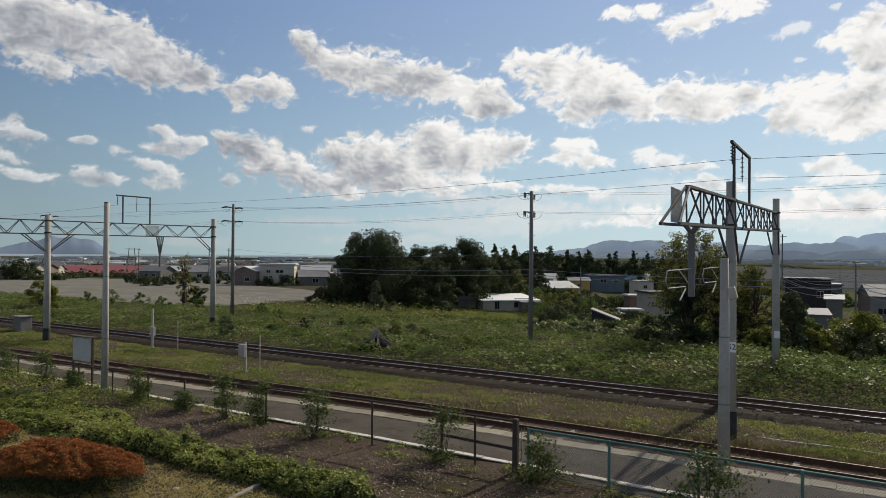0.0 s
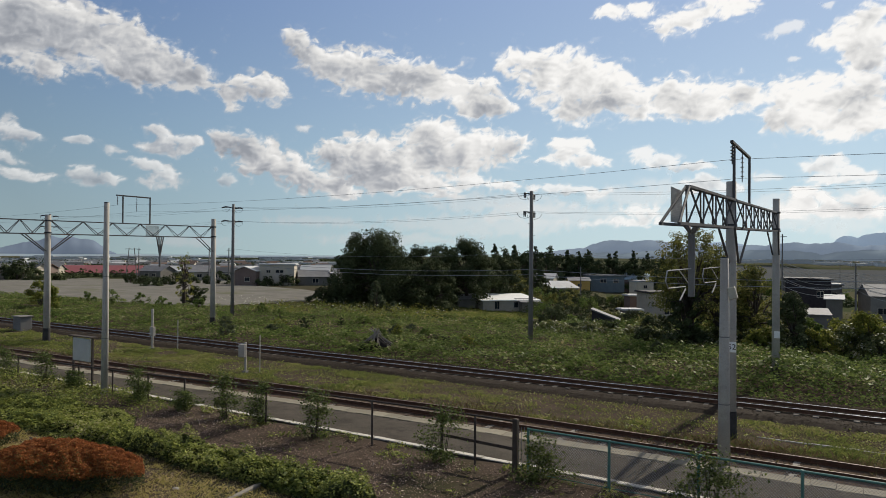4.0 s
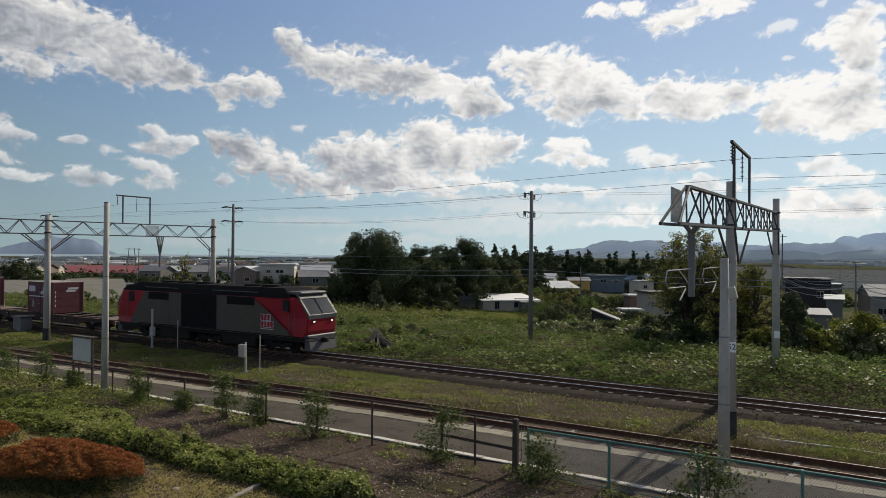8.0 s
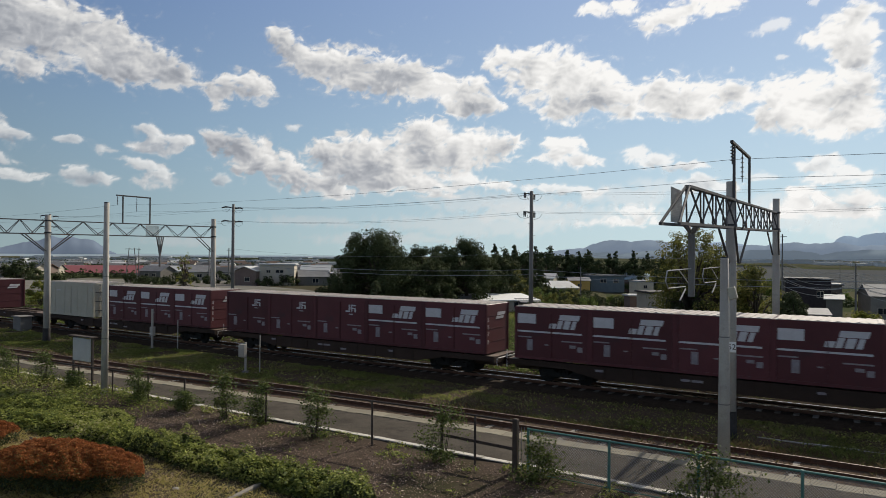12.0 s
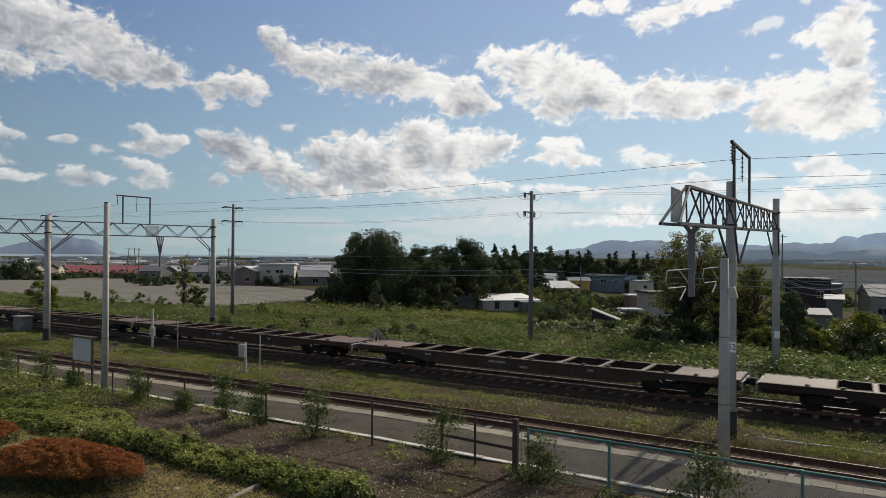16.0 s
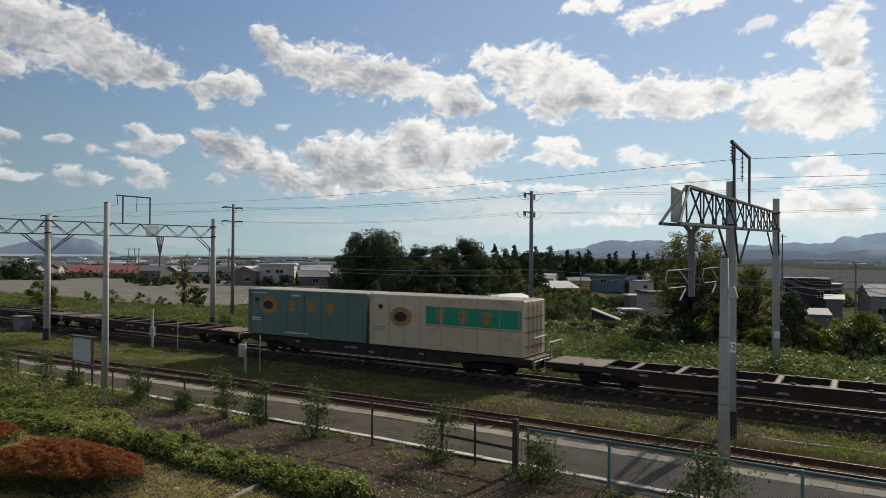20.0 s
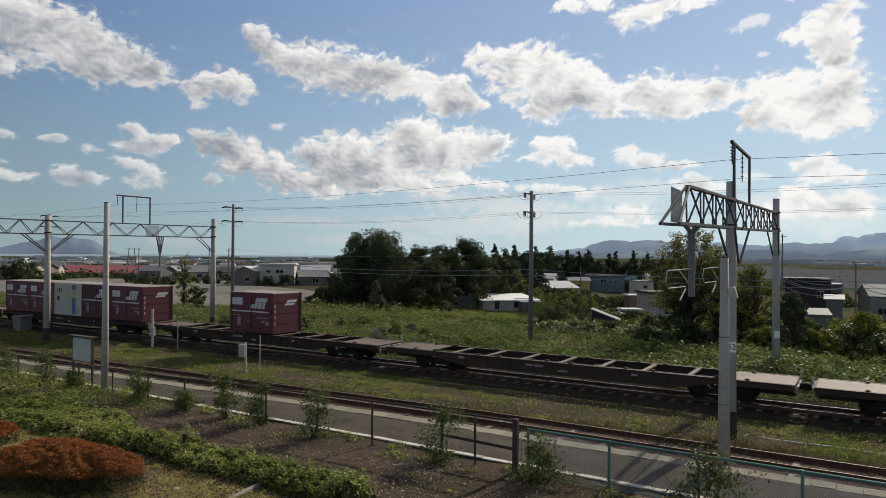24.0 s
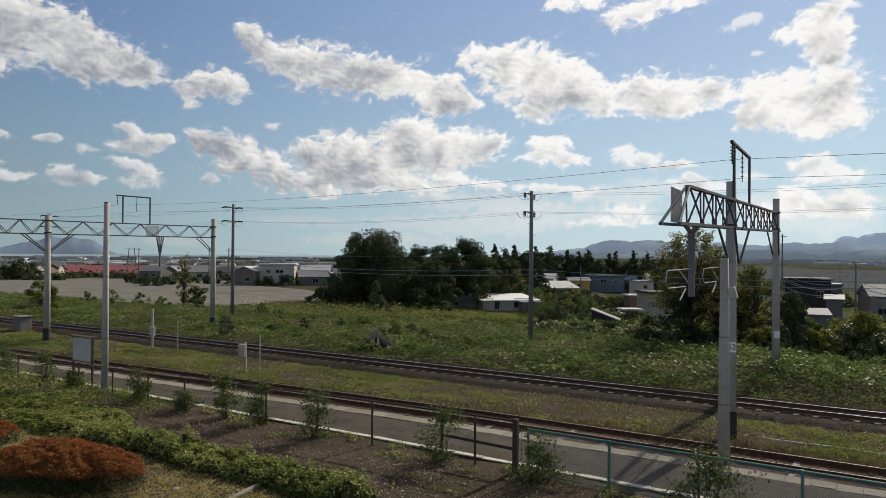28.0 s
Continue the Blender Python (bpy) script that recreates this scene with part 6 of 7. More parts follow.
def azalea(x, y, w, d, h, n, label, seed):
    """A broad clipped bush: a bumpy cap of rust red leaves over an underside whose shade is put in as dark leaves."""
    e = thing("azalea_bush", pose(x, y, float(ground_z(x, y)), 0, 0, 12), label, "bush", "red bushes")
    r = random.Random(seed)
    bm = BM()
    for i in range(46):
        a, k = r.uniform(0, 2 * math.pi), math.sqrt(r.uniform(0.02, 1))
        rod(bm, (math.cos(a) * k * w * 0.2, math.sin(a) * k * d * 0.2, -0.1), (math.cos(a) * k * w * 0.44, math.sin(a) * k * d * 0.44, h * (0.95 - 0.45 * k ** 2)), 0.02, 0.007, 5)
    part("stem", bm, M["bark"], e)
    def cap(m, lo, hi, depth):
        a, k = rng.uniform(0, 2 * np.pi, m), np.sqrt(rng.uniform(0, 1, m))
        edge = 1 + 0.10 * np.sin(a * 3 + seed) + 0.06 * np.sin(a * 7 + 2 * seed)
        px, py = np.cos(a) * k * w * 0.5 * edge, np.sin(a) * k * d * 0.5 * edge
        top = h * (1 - 0.42 * k ** 2.6) * (0.90 + 0.10 * clump(px, py, 0.55, seed) + 0.16 * clump(px, py, 0.2, seed + 2))
        return np.stack([px, py, np.maximum(0.04, top * (lo + (hi - lo) * rng.uniform(0, 1, m) ** depth))], 1)
    p = cap(n, 0.74, 1.04, 0.45)
    array_mesh("foliage", *leaf_arrays(p, np.full(len(p), 0.046), 0.45, 0.6), M["leaf_red"], e)
    # dark green leaves below the cap stand for the shaded underside
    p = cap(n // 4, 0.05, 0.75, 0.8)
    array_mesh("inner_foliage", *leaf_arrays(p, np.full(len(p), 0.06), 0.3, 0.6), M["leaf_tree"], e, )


azalea(-17.45, -21.3, 4.5, 2.5, 0.86, 52000, "broad rounded bush with rust red autumn leaves on the lawn", 1)
azalea(-22.9, -20.9, 2.3, 1.9, 0.70, 16000, "smaller rounded bush with rust red autumn leaves", 4)
for x, y, h, w in ((-24.6, -14.25, 1.25, 1.1), (-19.6, -14.15, 1.35, 1.3), (-15.2, -14.3, 1.4, 1.0), (-10.35, -14.25, 1.3, 1.05), (-7.2, -14.35, 1.0, 0.9), (-2.95, -14.25, 1.15, 1.3), (-31.6, -14.3, 1.15, 1.3), (-34.5, -14.5, 1.1, 2.0), (-28.9, -14.4, 0.7, 1.2), (-21.9, -14.2, 0.55, 1.0), (-18.0, -14.1, 1.2, 0.7)):
    leafy("fence_shrub", x, y, h * 1.2, w * 1.35, 0.9, "leaf_fence", 1900, 0.075, "leggy green shrub growing through the fence", "shrub", "shrubs along the fence", stems=4)


def tree(x, y, h, w, material, n, leaf, label, name="tree", trunk=0.35, clusters=18, seed=1, open_=0.17, lean=0.0, low=0.2, cone=False):
    """A tapered trunk that forks into limbs, and a crown of leaf clumps with gaps."""
    e = thing(name, pose(x, y, float(ground_z(x, y))), label, "tree")
    r = random.Random(seed)
    bm = BM()
    fork = Vector((lean * h * 0.3, 0, h * trunk))
    rod(bm, (0, 0, -0.3), fork, h * 0.028 + 0.03, h * 0.02 + 0.015, 8)
    tips = []
    for i in range(clusters):
        a = i * 2.4 + r.uniform(-0.4, 0.4)
        t = (i + 0.5) / clusters
        top = h * 0.93 if cone else h - w * (open_ * 0.5 + 0.05) - 0.12 * h * r.uniform(0, 1) ** 2
        zz = h * low + (top - h * low) * t
        rad = w * 0.56 * math.sqrt(max(0.03, 1 - ((t - 0.33) / 0.68) ** 2)) * (1.05 - 0.35 * t) * r.uniform(0.4, 0.97)
        if cone:
            rad = w * 0.5 * (1 - t) * r.uniform(0.5, 1.0)
        tips.append(Vector((math.cos(a) * rad + lean * zz, math.sin(a) * rad, zz)))
    for t in tips:
        start = fork * r.uniform(0.5, 1.0)
        mid = start.lerp(t, 0.55) + Vector((0, 0, h * 0.05))
        rod(bm, start, mid, h * 0.011 + 0.01, h * 0.006 + 0.006, 4)
        rod(bm, mid, t, h * 0.006 + 0.006, 0.01, 3)
    part("trunk", bm, M["bark"], e, smooth=True)
    per = int(n * 0.52) // clusters
    ps, outs = [], []
    for t in tips:
        sub = rng.normal(size=(5, 3)) * w * (0.045 if not cone else 0.04)
        g = rng.normal(size=(per, 3))
        g = g / np.linalg.norm(g, axis=1)[:, None] * rng.uniform(0.25, 1, (per, 1)) ** 0.4
        g = g * w * open_ * (0.62 if not cone else 0.95 - 0.85 * (t.z / h)) * np.array([1, 1, 0.8]) + sub[rng.integers(0, 5, per)]
        ps.append(g + np.array(t))
        outs.append(g)
    p = np.concatenate(ps)
    p[:, 2] = np.maximum(p[:, 2], 0.2)
    array_mesh("crown", *leaf_arrays(p, np.full(len(p), leaf * 1.26), 0.3, 0.7, out=np.concatenate(outs)), M[material], e)
    return e


# the dark group in the middle
tree(-64.3, 53.8, 12.9, 13.6, "leaf_tree", 66000, 0.21, "large dark green broad-leaved tree with a dense crown", clusters=62, seed=3, low=0.06, open_=0.15)
tree(-71.2, 57.0, 11.8, 7.6, "leaf_tree", 26000, 0.21, "dark green broad-leaved tree in a dense group", clusters=36, seed=4, low=0.06, open_=0.135)
tree(-60.6, 60.0, 11.2, 9.6, "leaf_tree", 32000, 0.21, "tall dark green tree in a dense group", clusters=36, seed=5, low=0.06, open_=0.135)
tree(-60.0, 64.0, 9.0, 7.2, "leaf_tree", 24000, 0.21, "dark green tree in a dense group", clusters=28, seed=6, low=0.05, open_=0.14)
tree(-61.9, 78.0, 13.4, 12.0, "leaf_tree", 46000, 0.23, "broad dark tree with a rounded open crown", clusters=46, seed=7, low=0.10, open_=0.15)
tree(-66.0, 75.0, 11.4, 9.6, "leaf_tree", 26000, 0.22, "dark green tree in a dense group", clusters=26, seed=8, low=0.05, open_=0.14)
tree(-62.2, 86.5, 10.6, 9.0, "leaf_tree", 18000, 0.26, "dark green tree behind a low house", clusters=28, seed=2, low=0.06, open_=0.14)
tree(-61.5, 92.0, 10.2, 10.0, "leaf_tree", 19000, 0.28, "dark green tree behind a low house", clusters=26, seed=9, low=0.06, open_=0.14)
tree(-67.4, 106.0, 8.6, 9.0, "leaf_mid", 10000, 0.3, "olive green tree behind a low house", clusters=24, seed=10, low=0.05, open_=0.14)
tree(-66.0, 120.0, 7.4, 8.0, "leaf_tree", 8000, 0.32, "low bushy green tree", clusters=22, seed=11, low=0.05, open_=0.14)
tree(-50.2, 35.0, 4.3, 2.6, "leaf_grey", 2600, 0.19, "slim young grey green tree in the meadow", clusters=14, seed=12, low=0.05, trunk=0.2)
tree(-47.9, 35.3, 1.9, 1.8, "leaf_grey", 1100, 0.19, "small grey green bush in the meadow", clusters=9, seed=13, low=0.05, trunk=0.2)
tree(-63.0, 62.0, 3.6, 1.7, "leaf_grey", 1500, 0.2, "slim young tree before the dark group", clusters=10, seed=14, low=0.1, trunk=0.2)
# undergrowth below the dark group
for i in range(7):
    r = random.Random(1800 + i)
    tree(-71.0 + i * 1.75, 49.0 + i * 2.0 + r.uniform(-1, 1), r.uniform(2.6, 4.2), r.uniform(4.0, 5.6), "leaf_tree", 6000, 0.21, "dense dark bush below the tall trees", "shrub", clusters=14, seed=1850 + i, low=0.06, trunk=0.15, open_=0.17)
# right of the houses
tree(-10.9, 22.6, 9.2, 7.2, "leaf_mid", 24000, 0.115, "airy olive green tree with thin spreading limbs", clusters=70, seed=15, low=0.3, open_=0.085)
tree(-9.2, 23.6, 7.6, 5.2, "leaf_mid", 11000, 0.115, "olive green tree with visible limbs", clusters=38, seed=16, low=0.2, open_=0.095)
tree(-11.2, 21.8, 4.6, 3.2, "leaf_tree", 8000, 0.125, "dark leafy tree on the bank", clusters=24, seed=29, low=0.12, open_=0.14)
tree(-6.7, 24.6, 6.6, 4.4, "leaf_mid", 11000, 0.125, "olive green tree on the bank", clusters=32, seed=51, low=0.1, open_=0.12)
tree(-7.9, 26.4, 5.6, 3.6, "leaf_tree", 8000, 0.13, "dark green tree on the bank", clusters=24, seed=52, low=0.1, open_=0.13)
tree(-3.9, 21.4, 4.4, 3.2, "leaf_tree", 9000, 0.125, "dark leafy tree on the bank", clusters=24, seed=53, low=0.08, open_=0.14)
tree(0.4, 20.9, 3.5, 3.6, "leaf_light", 8000, 0.13, "bright green leafy bush on the bank", "shrub", clusters=26, seed=54, low=0.08, trunk=0.15, open_=0.13)
tree(-2.3, 19.8, 2.1, 2.8, "leaf_light", 4500, 0.125, "bright green leafy bush on the bank", "shrub", clusters=18, seed=55, low=0.08, trunk=0.15, open_=0.14)
tree(-5.9, 19.6, 2.0, 2.6, "leaf_light", 4500, 0.125, "bright green leafy bush on the bank", "shrub", clusters=18, seed=56, low=0.08, trunk=0.15, open_=0.14)
for i in range(50):
    r = random.Random(1600 + i)
    if i < 34:
        a, d, h = r.uniform(-24.0, -16.0), r.uniform(128, 180), r.uniform(2.0, 3.2)
    else:
        a, d, h = r.uniform(-9.6, -4.6), r.uniform(240, 330), r.uniform(3.6, 6.0)
    a = radians(a)
    tree(EYE.x + math.sin(a) * d, EYE.y + math.cos(a) * d, h, r.uniform(4.0, 7.0) * d / 190, r.choice(("leaf_tree", "leaf_mid", "leaf_tree", "leaf_meadow")), 1600, 0.3 * d / 180, "bushy garden tree among the village houses", clusters=14, seed=1650 + i, low=0.05, trunk=0.2, open_=0.16)
for i in range(34):
    r = random.Random(1500 + i)
    a, d = radians(r.uniform(-28.0, -19.5) if i % 2 else r.uniform(-4.5, 1.5)), r.uniform(165, 260)
    mt = r.choice(("leaf_tree", "leaf_tree", "leaf_mid", "leaf_meadow", "leaf_pine"))
    tree(EYE.x + math.sin(a) * d, EYE.y + math.cos(a) * d, r.uniform(2.0, 4.2), r.uniform(4.0, 8.0), mt, 1500, 0.32, "bushy garden tree among the village houses", clusters=14, seed=1550 + i, low=0.05, trunk=0.2, open_=0.16)
tree(-17.4, 58.0, 7.0, 5.0, "leaf_tree", 10000, 0.28, "dark green tree beside a house", clusters=16, seed=17, low=0.1)
tree(-14.0, 63.0, 6.6, 5.5, "leaf_mid", 7000, 0.24, "olive green tree beside the houses", clusters=14, seed=28, low=0.06)
tree(-11.7, 60.0, 8.6, 6.2, "leaf_tree", 9000, 0.26, "dark green tree beside the houses", clusters=16, seed=18, low=0.08)
tree(-11.6, 56.0, 6.0, 5.0, "leaf_mid", 7000, 0.22, "light green tree beside the houses", clusters=14, seed=19, low=0.06)
tree(-7.3, 62.0, 6.2, 5.0, "leaf_tree", 7000, 0.26, "dark green tree before a dark house", clusters=14, seed=20, low=0.06)
# left
tree(-73.7, 25.5, 7.0, 2.5, "leaf_birch", 2600, 0.12, "slim birch with yellowing leaves", clusters=30, seed=21, low=0.12, trunk=0.6, open_=0.12)
tree(-74.9, 28.0, 3.0, 3.6, "leaf_tree", 3000, 0.2, "dark round bush at the edge of the yard", "shrub", clusters=12, seed=22, low=0.1, trunk=0.15)
tree(-77.5, 9.8, 3.6, 3.6, "leaf_light", 3000, 0.18, "green bush beside the track", "shrub", clusters=12, seed=23, low=0.1, trunk=0.15)
tree(-80.5, 12.0, 2.8, 3.0, "leaf_meadow", 2400, 0.18, "green bush beside the track", "shrub", clusters=12, seed=24, low=0.1, trunk=0.15)
for i, (x, y, h) in enumerate(((-86.5, 20.4, 1.6), (-81.5, 20.6, 2.3), (-77.5, 22.0, 1.8), (-70.5, 20.0, 1.5), (-66.5, 22.0, 1.7), (-58.0, 24.0, 1.3))):
    tree(x, y, h, h * 1.1, "leaf_meadow", 900, 0.15, "small leafy bush in the meadow", "shrub", clusters=8, seed=30 + i, low=0.1, trunk=0.15)
tree(-54.6, -6.3, 2.0, 1.6, "leaf_tree", 1800, 0.12, "dark leafy shrub beside the grass strip", "shrub", clusters=12, seed=27, low=0.08, trunk=0.15)
# shrubs at the right
for i, (x, y, h, w, mt) in enumerate(((-0.2, 29.0, 3.3, 4.4, "leaf_light"), (2.6, 27.0, 3.0, 3.6, "leaf_light"), (-3.4, 31.0, 2.4, 3.2, "leaf_meadow"), (-6.4, 30.0, 2.6, 3.4, "leaf_light"), (-12.4, 33.0, 2.0, 4.0, "leaf_meadow"), (-16.5, 35.0, 1.2, 4.0, "leaf_tree"), (-20.0, 36.0, 1.2, 4.0, "leaf_meadow"), (-24.8, 40.0, 1.3, 4.0, "leaf_tree"), (-28.5, 44.0, 1.4, 4.0, "leaf_meadow"), (-31.5, 50.0, 1.5, 4.0, "leaf_tree"), (-37.5, 62.0, 2.6, 5.0, "leaf_tree"), (-38.5, 72.0, 3.2, 5.0, "leaf_tree"), (-41.0, 66.0, 3.6, 6.0, "leaf_meadow"), (-46.0, 74.0, 3.2, 6.0, "leaf_tree"), (-41.0, 84.0, 3.8, 6.0, "leaf_meadow"), (-36.0, 100.0, 2.6, 5.0, "leaf_red"), (-26.0, 96.0, 3.0, 4.0, "leaf_tree"))):
    tree(x, y, h, w, mt, 2600, 0.19, "dense green shrub on the bank", "shrub", clusters=13, seed=40 + i, low=0.08, trunk=0.15)
# dark garden bushes round the sheds before the houses
for i in range(24):
    r = random.Random(2100 + i)
    y = r.uniform(34.0, 48.0)
    x = -13.0 - r.uniform(0.0, 17.0) * (y + 31) / 72
    if -0.38 < x / (y + 31) < -0.27 and y < 41:
        y += 7.0
    tree(x, y, r.uniform(1.2, 2.3), r.uniform(2.2, 3.8), ("leaf_tree", "leaf_tree", "leaf_bank", "leaf_mid")[i % 4], 2100, 0.17, "dense dark bush in the gardens before the houses", "shrub", clusters=13, seed=2150 + i, low=0.08, trunk=0.15)
# dense row of shrubs along the foot of the bank
for i in range(34):
    r = random.Random(700 + i)
    k = i / 33
    x = -24.5 + 29.0 * k + r.uniform(-0.4, 0.4)
    h = (1.1 + 1.25 * k ** 1.5) * r.uniform(0.8, 1.3)
    tree(x, 25.5 - 7.0 * k + r.uniform(-1.3, 1.3), h, r.uniform(1.9, 2.9), "leaf_bank" if i % 4 else "leaf_tree", 3000, 0.14, "leafy green shrub in a row on the bank", "shrub", clusters=13, seed=720 + i, low=0.1, trunk=0.15)
for i in range(12):
    r = random.Random(760 + i)
    tree(-40 + i * 1.5 + r.uniform(-0.5, 0.5), r.uniform(27, 34), r.uniform(0.5, 1.0), r.uniform(2.0, 3.2), r.choice(("leaf_meadow", "leaf_tree")), 1300, 0.17, "low leafy shrub at the edge of the meadow", "shrub", clusters=10, seed=780 + i, low=0.1, trunk=0.15)
# taller weeds scattered over the meadow
for i in range(26):
    r = random.Random(1700 + i)
    y = r.uniform(4.0, 21.0)
    x = r.uniform(-0.95, -0.05) * (y + 31) * 1.35
    tree(x, y, r.uniform(0.7, 1.25), r.uniform(0.9, 1.9), r.choice(("leaf_grey", "leaf_meadow", "leaf_tree", "leaf_light")), 900, 0.1, "clump of taller weeds in the meadow", "weed", clusters=11, seed=1750 + i, low=0.1, trunk=0.15)
# wood behind the houses
for i in range(42):
    r = random.Random(100 + i)
    a = radians(-27 + i * 0.37 + r.uniform(-0.3, 0.3))
    d = r.uniform(215, 270)
    x, y = EYE.x + math.sin(a) * d, EYE.y + math.cos(a) * d
    if i % 3 == 0:
        tree(x, y, r.uniform(12.0, 15.0), r.uniform(6.5, 8.5), "leaf_pine", 4200, 0.42, "tall dark conifer behind the houses", "conifer", clusters=22, seed=200 + i, low=0.1, cone=True)
    else:
        tree(x, y, r.uniform(8.5, 12.5), r.uniform(8, 11), "leaf_pine" if i % 2 else "leaf_tree", 3600, 0.5, "dark tree in the wood behind the houses", clusters=14, seed=200 + i, low=0.05)
for i in range(22):
    r = random.Random(300 + i)
    a = radians(-66 + i * 0.62 + r.uniform(-0.3, 0.3))
    d = r.uniform(185, 215) if i < 9 else r.uniform(225, 330)
    x, y = EYE.x + math.sin(a) * d, EYE.y + math.cos(a) * d
    tree(x, y, r.uniform(3.6, 6.0) if i < 6 else r.uniform(1.5, 2.6) if i < 16 else r.uniform(3.0, 5.0), r.uniform(6, 10), "leaf_tree", 3000, 0.36, "dark green tree beside the village", clusters=12, seed=320 + i, low=0.05)


for i in range(16):
    r = random.Random(500 + i)
    a = radians(-56.5 + i * 0.95 + r.uniform(-0.3, 0.3))
    d = r.uniform(150, 172)
    x, y = EYE.x + math.sin(a) * d, EYE.y + math.cos(a) * d
    tree(x, y, r.uniform(1.8, 3.6), r.uniform(3, 6), "leaf_tree", 1800, 0.26, "dark hedge tree at the edge of the village", clusters=10, seed=520 + i, low=0.05)


def far_woods():
    """Hedges and tree belts on the plain."""
    ps, ss = [], []
    r = random.Random(5)
    for i in range(300):
        a = radians(r.uniform(-66, 2) if i < 90 else r.uniform(-66, -39))
        d = (330 if i < 90 else 250) * math.exp(r.uniform(0, 1.5))
        if a > radians(-13):
            d = r.uniform(1700, 2600)
        n = 120
        l = r.uniform(20, 90) * d / 600
        t = rng.uniform(-1, 1, n) * l
        x = EYE.x + math.sin(a) * d + t * math.cos(a)
        y = EYE.y + math.cos(a) * d - t * math.sin(a)
        z = ground_z(x, y) + rng.uniform(0, 1, n) * r.uniform(1.6, 3.6)
        ps.append(np.stack([x, y, z], 1))
        ss.append(np.full(n, 0.9 + d / 1800))
    ob = array_mesh("far_woods", *leaf_arrays(np.concatenate(ps), np.concatenate(ss), 0.2, 0.8), M["leaf_tree"])
    tagged(ob, "belts of dark trees on the distant plain", "woods", kind="stuff")


far_woods()


# ---- village ----
def house(name, x, y, w, d, h, rise, turn, wall, roof, label, windows=(), flat=False, category="house", group="", eave=0.35, mono=False):
    """Walls, a roof with eaves, and windows on the side that faces the railway (x along it, sill height, width, height)."""
    e = thing(name, pose(x, y, float(ground_z(x, y)) - 0.1, 0, 0, 31.6 + turn), label, category, group)
    bm = BM()
    if flat or mono:
        box(bm, (0, 0, h / 2), (w, d, h))
        for v in bm.verts:
            if mono and v.co.z > h * 0.5 and v.co.y > 0:
                v.co.z += rise
    else:
        prism(bm, [(-w / 2, 0), (w / 2, 0), (w / 2, h), (0, h + rise), (-w / 2, h)] if d > w else [(-w / 2, 0), (w / 2, 0), (w / 2, h), (-w / 2, h)], -d / 2, d / 2)
    part("wall", bm, M[wall], e)
    bm = BM()
    if flat:
        box(bm, (0, 0, h + 0.1), (w + 2 * eave, d + 2 * eave, 0.2), bevel=0.03)
        box(bm, (0, 0, h + 0.24), (w + 2 * eave - 0.3, d + 2 * eave - 0.3, 0.1))
    elif mono:
        a = math.atan2(rise, d)
        box(bm, (0, 0, h + rise * 0.5 + 0.07), (w + 2 * eave, math.hypot(d, rise) + 2 * eave, 0.14), Euler((a, 0, 0)).to_matrix())
    elif d > w:
        for s in (-1, 1):
            a = math.atan2(rise, w / 2)
            box(bm, (s * (w / 4 + eave * 0.4), 0, h + rise / 2 - eave * 0.2), (math.hypot(w / 2, rise) + eave, d + 2 * eave, 0.14), Euler((0, s * a, 0)).to_matrix())
    else:
        for s in (-1, 1):
            a = math.atan2(rise, d / 2)
            box(bm, (0, s * (d / 4 + eave * 0.4), h + rise / 2 - eave * 0.2), (w + 2 * eave, math.hypot(d / 2, rise) + eave, 0.14), Euler((-s * a, 0, 0)).to_matrix())
        prism(bm, [(-w / 2, h), (w / 2, h), (w / 2, h + 0.05), (-w / 2, h + 0.05)], -d / 2, d / 2)
    part("roof", bm, M[roof], e)
    if not flat and not mono and d <= w:
        for s in (-1, 1):
            bm = BM()
            vs = [bm.verts.new((s * (w / 2 - 0.02), yy, zz)) for yy, zz in ((-d / 2, h), (d / 2, h), (0, h + rise))]
            vt = [bm.verts.new((s * (w / 2 - 0.14), yy, zz)) for yy, zz in ((-d / 2, h), (d / 2, h), (0, h + rise))]
            bm.faces.new(vs)
            bm.faces.new(vt[::-1])
            for i in range(3):
                bm.faces.new((vs[i], vt[i], vt[(i + 1) % 3], vs[(i + 1) % 3]))
            part("gable", bm, M[wall], e)
    for wx, wz, ww, wh in windows:
        bm = BM()
        box(bm, (wx, -d / 2 - 0.02, wz + wh / 2), (ww, 0.08, wh))
        f = part("window", bm, M["wall_white"], e)
        for k in (-1, 1):
            bm = BM()
            box(bm, (wx + k * ww * 0.24, -d / 2 - 0.065, wz + wh / 2), (ww * 0.42, 0.03, wh * 0.84))
            part("pane", bm, M["glass"], f)
    return e


house("low_house", -56.2, 81.5, 10.4, 9.0, 2.0, 0.6, 14, "wall_white", "white_roof", "low cream house with a nearly flat white roof", ((-2.6, 0.4, 0.9, 1.6), (1.4, 0.7, 1.8, 1.1)), mono=True)
house("shed", -50.6, 80.5, 3.4, 3.0, 2.0, 0.4, 14, "wall_grey", "tile_roof", "small grey shed beside the low house", ((0.4, 0.9, 0.8, 0.7),), mono=True, category="shed")
house("shed", -61.5, 77.0, 3.2, 4.0, 1.6, 0.5, 5, "wall_grey", "tile_roof", "small shed with a grey roof under the trees", mono=True, category="shed")
house("house", -76.1, 147.5, 6.4, 6.0, 3.4, 1.2, -20, "wall_white", "pale_roof", "white house with a pale sloping roof", ((0.5, 1.0, 1.4, 1.0),))
house("house", -66.1, 133.0, 8.2, 7.0, 1.9, 1.4, 12, "wall_grey", "pale_roof", "grey house with a broad pale roof", ((-1.5, 0.6, 1.4, 0.9),), mono=True)
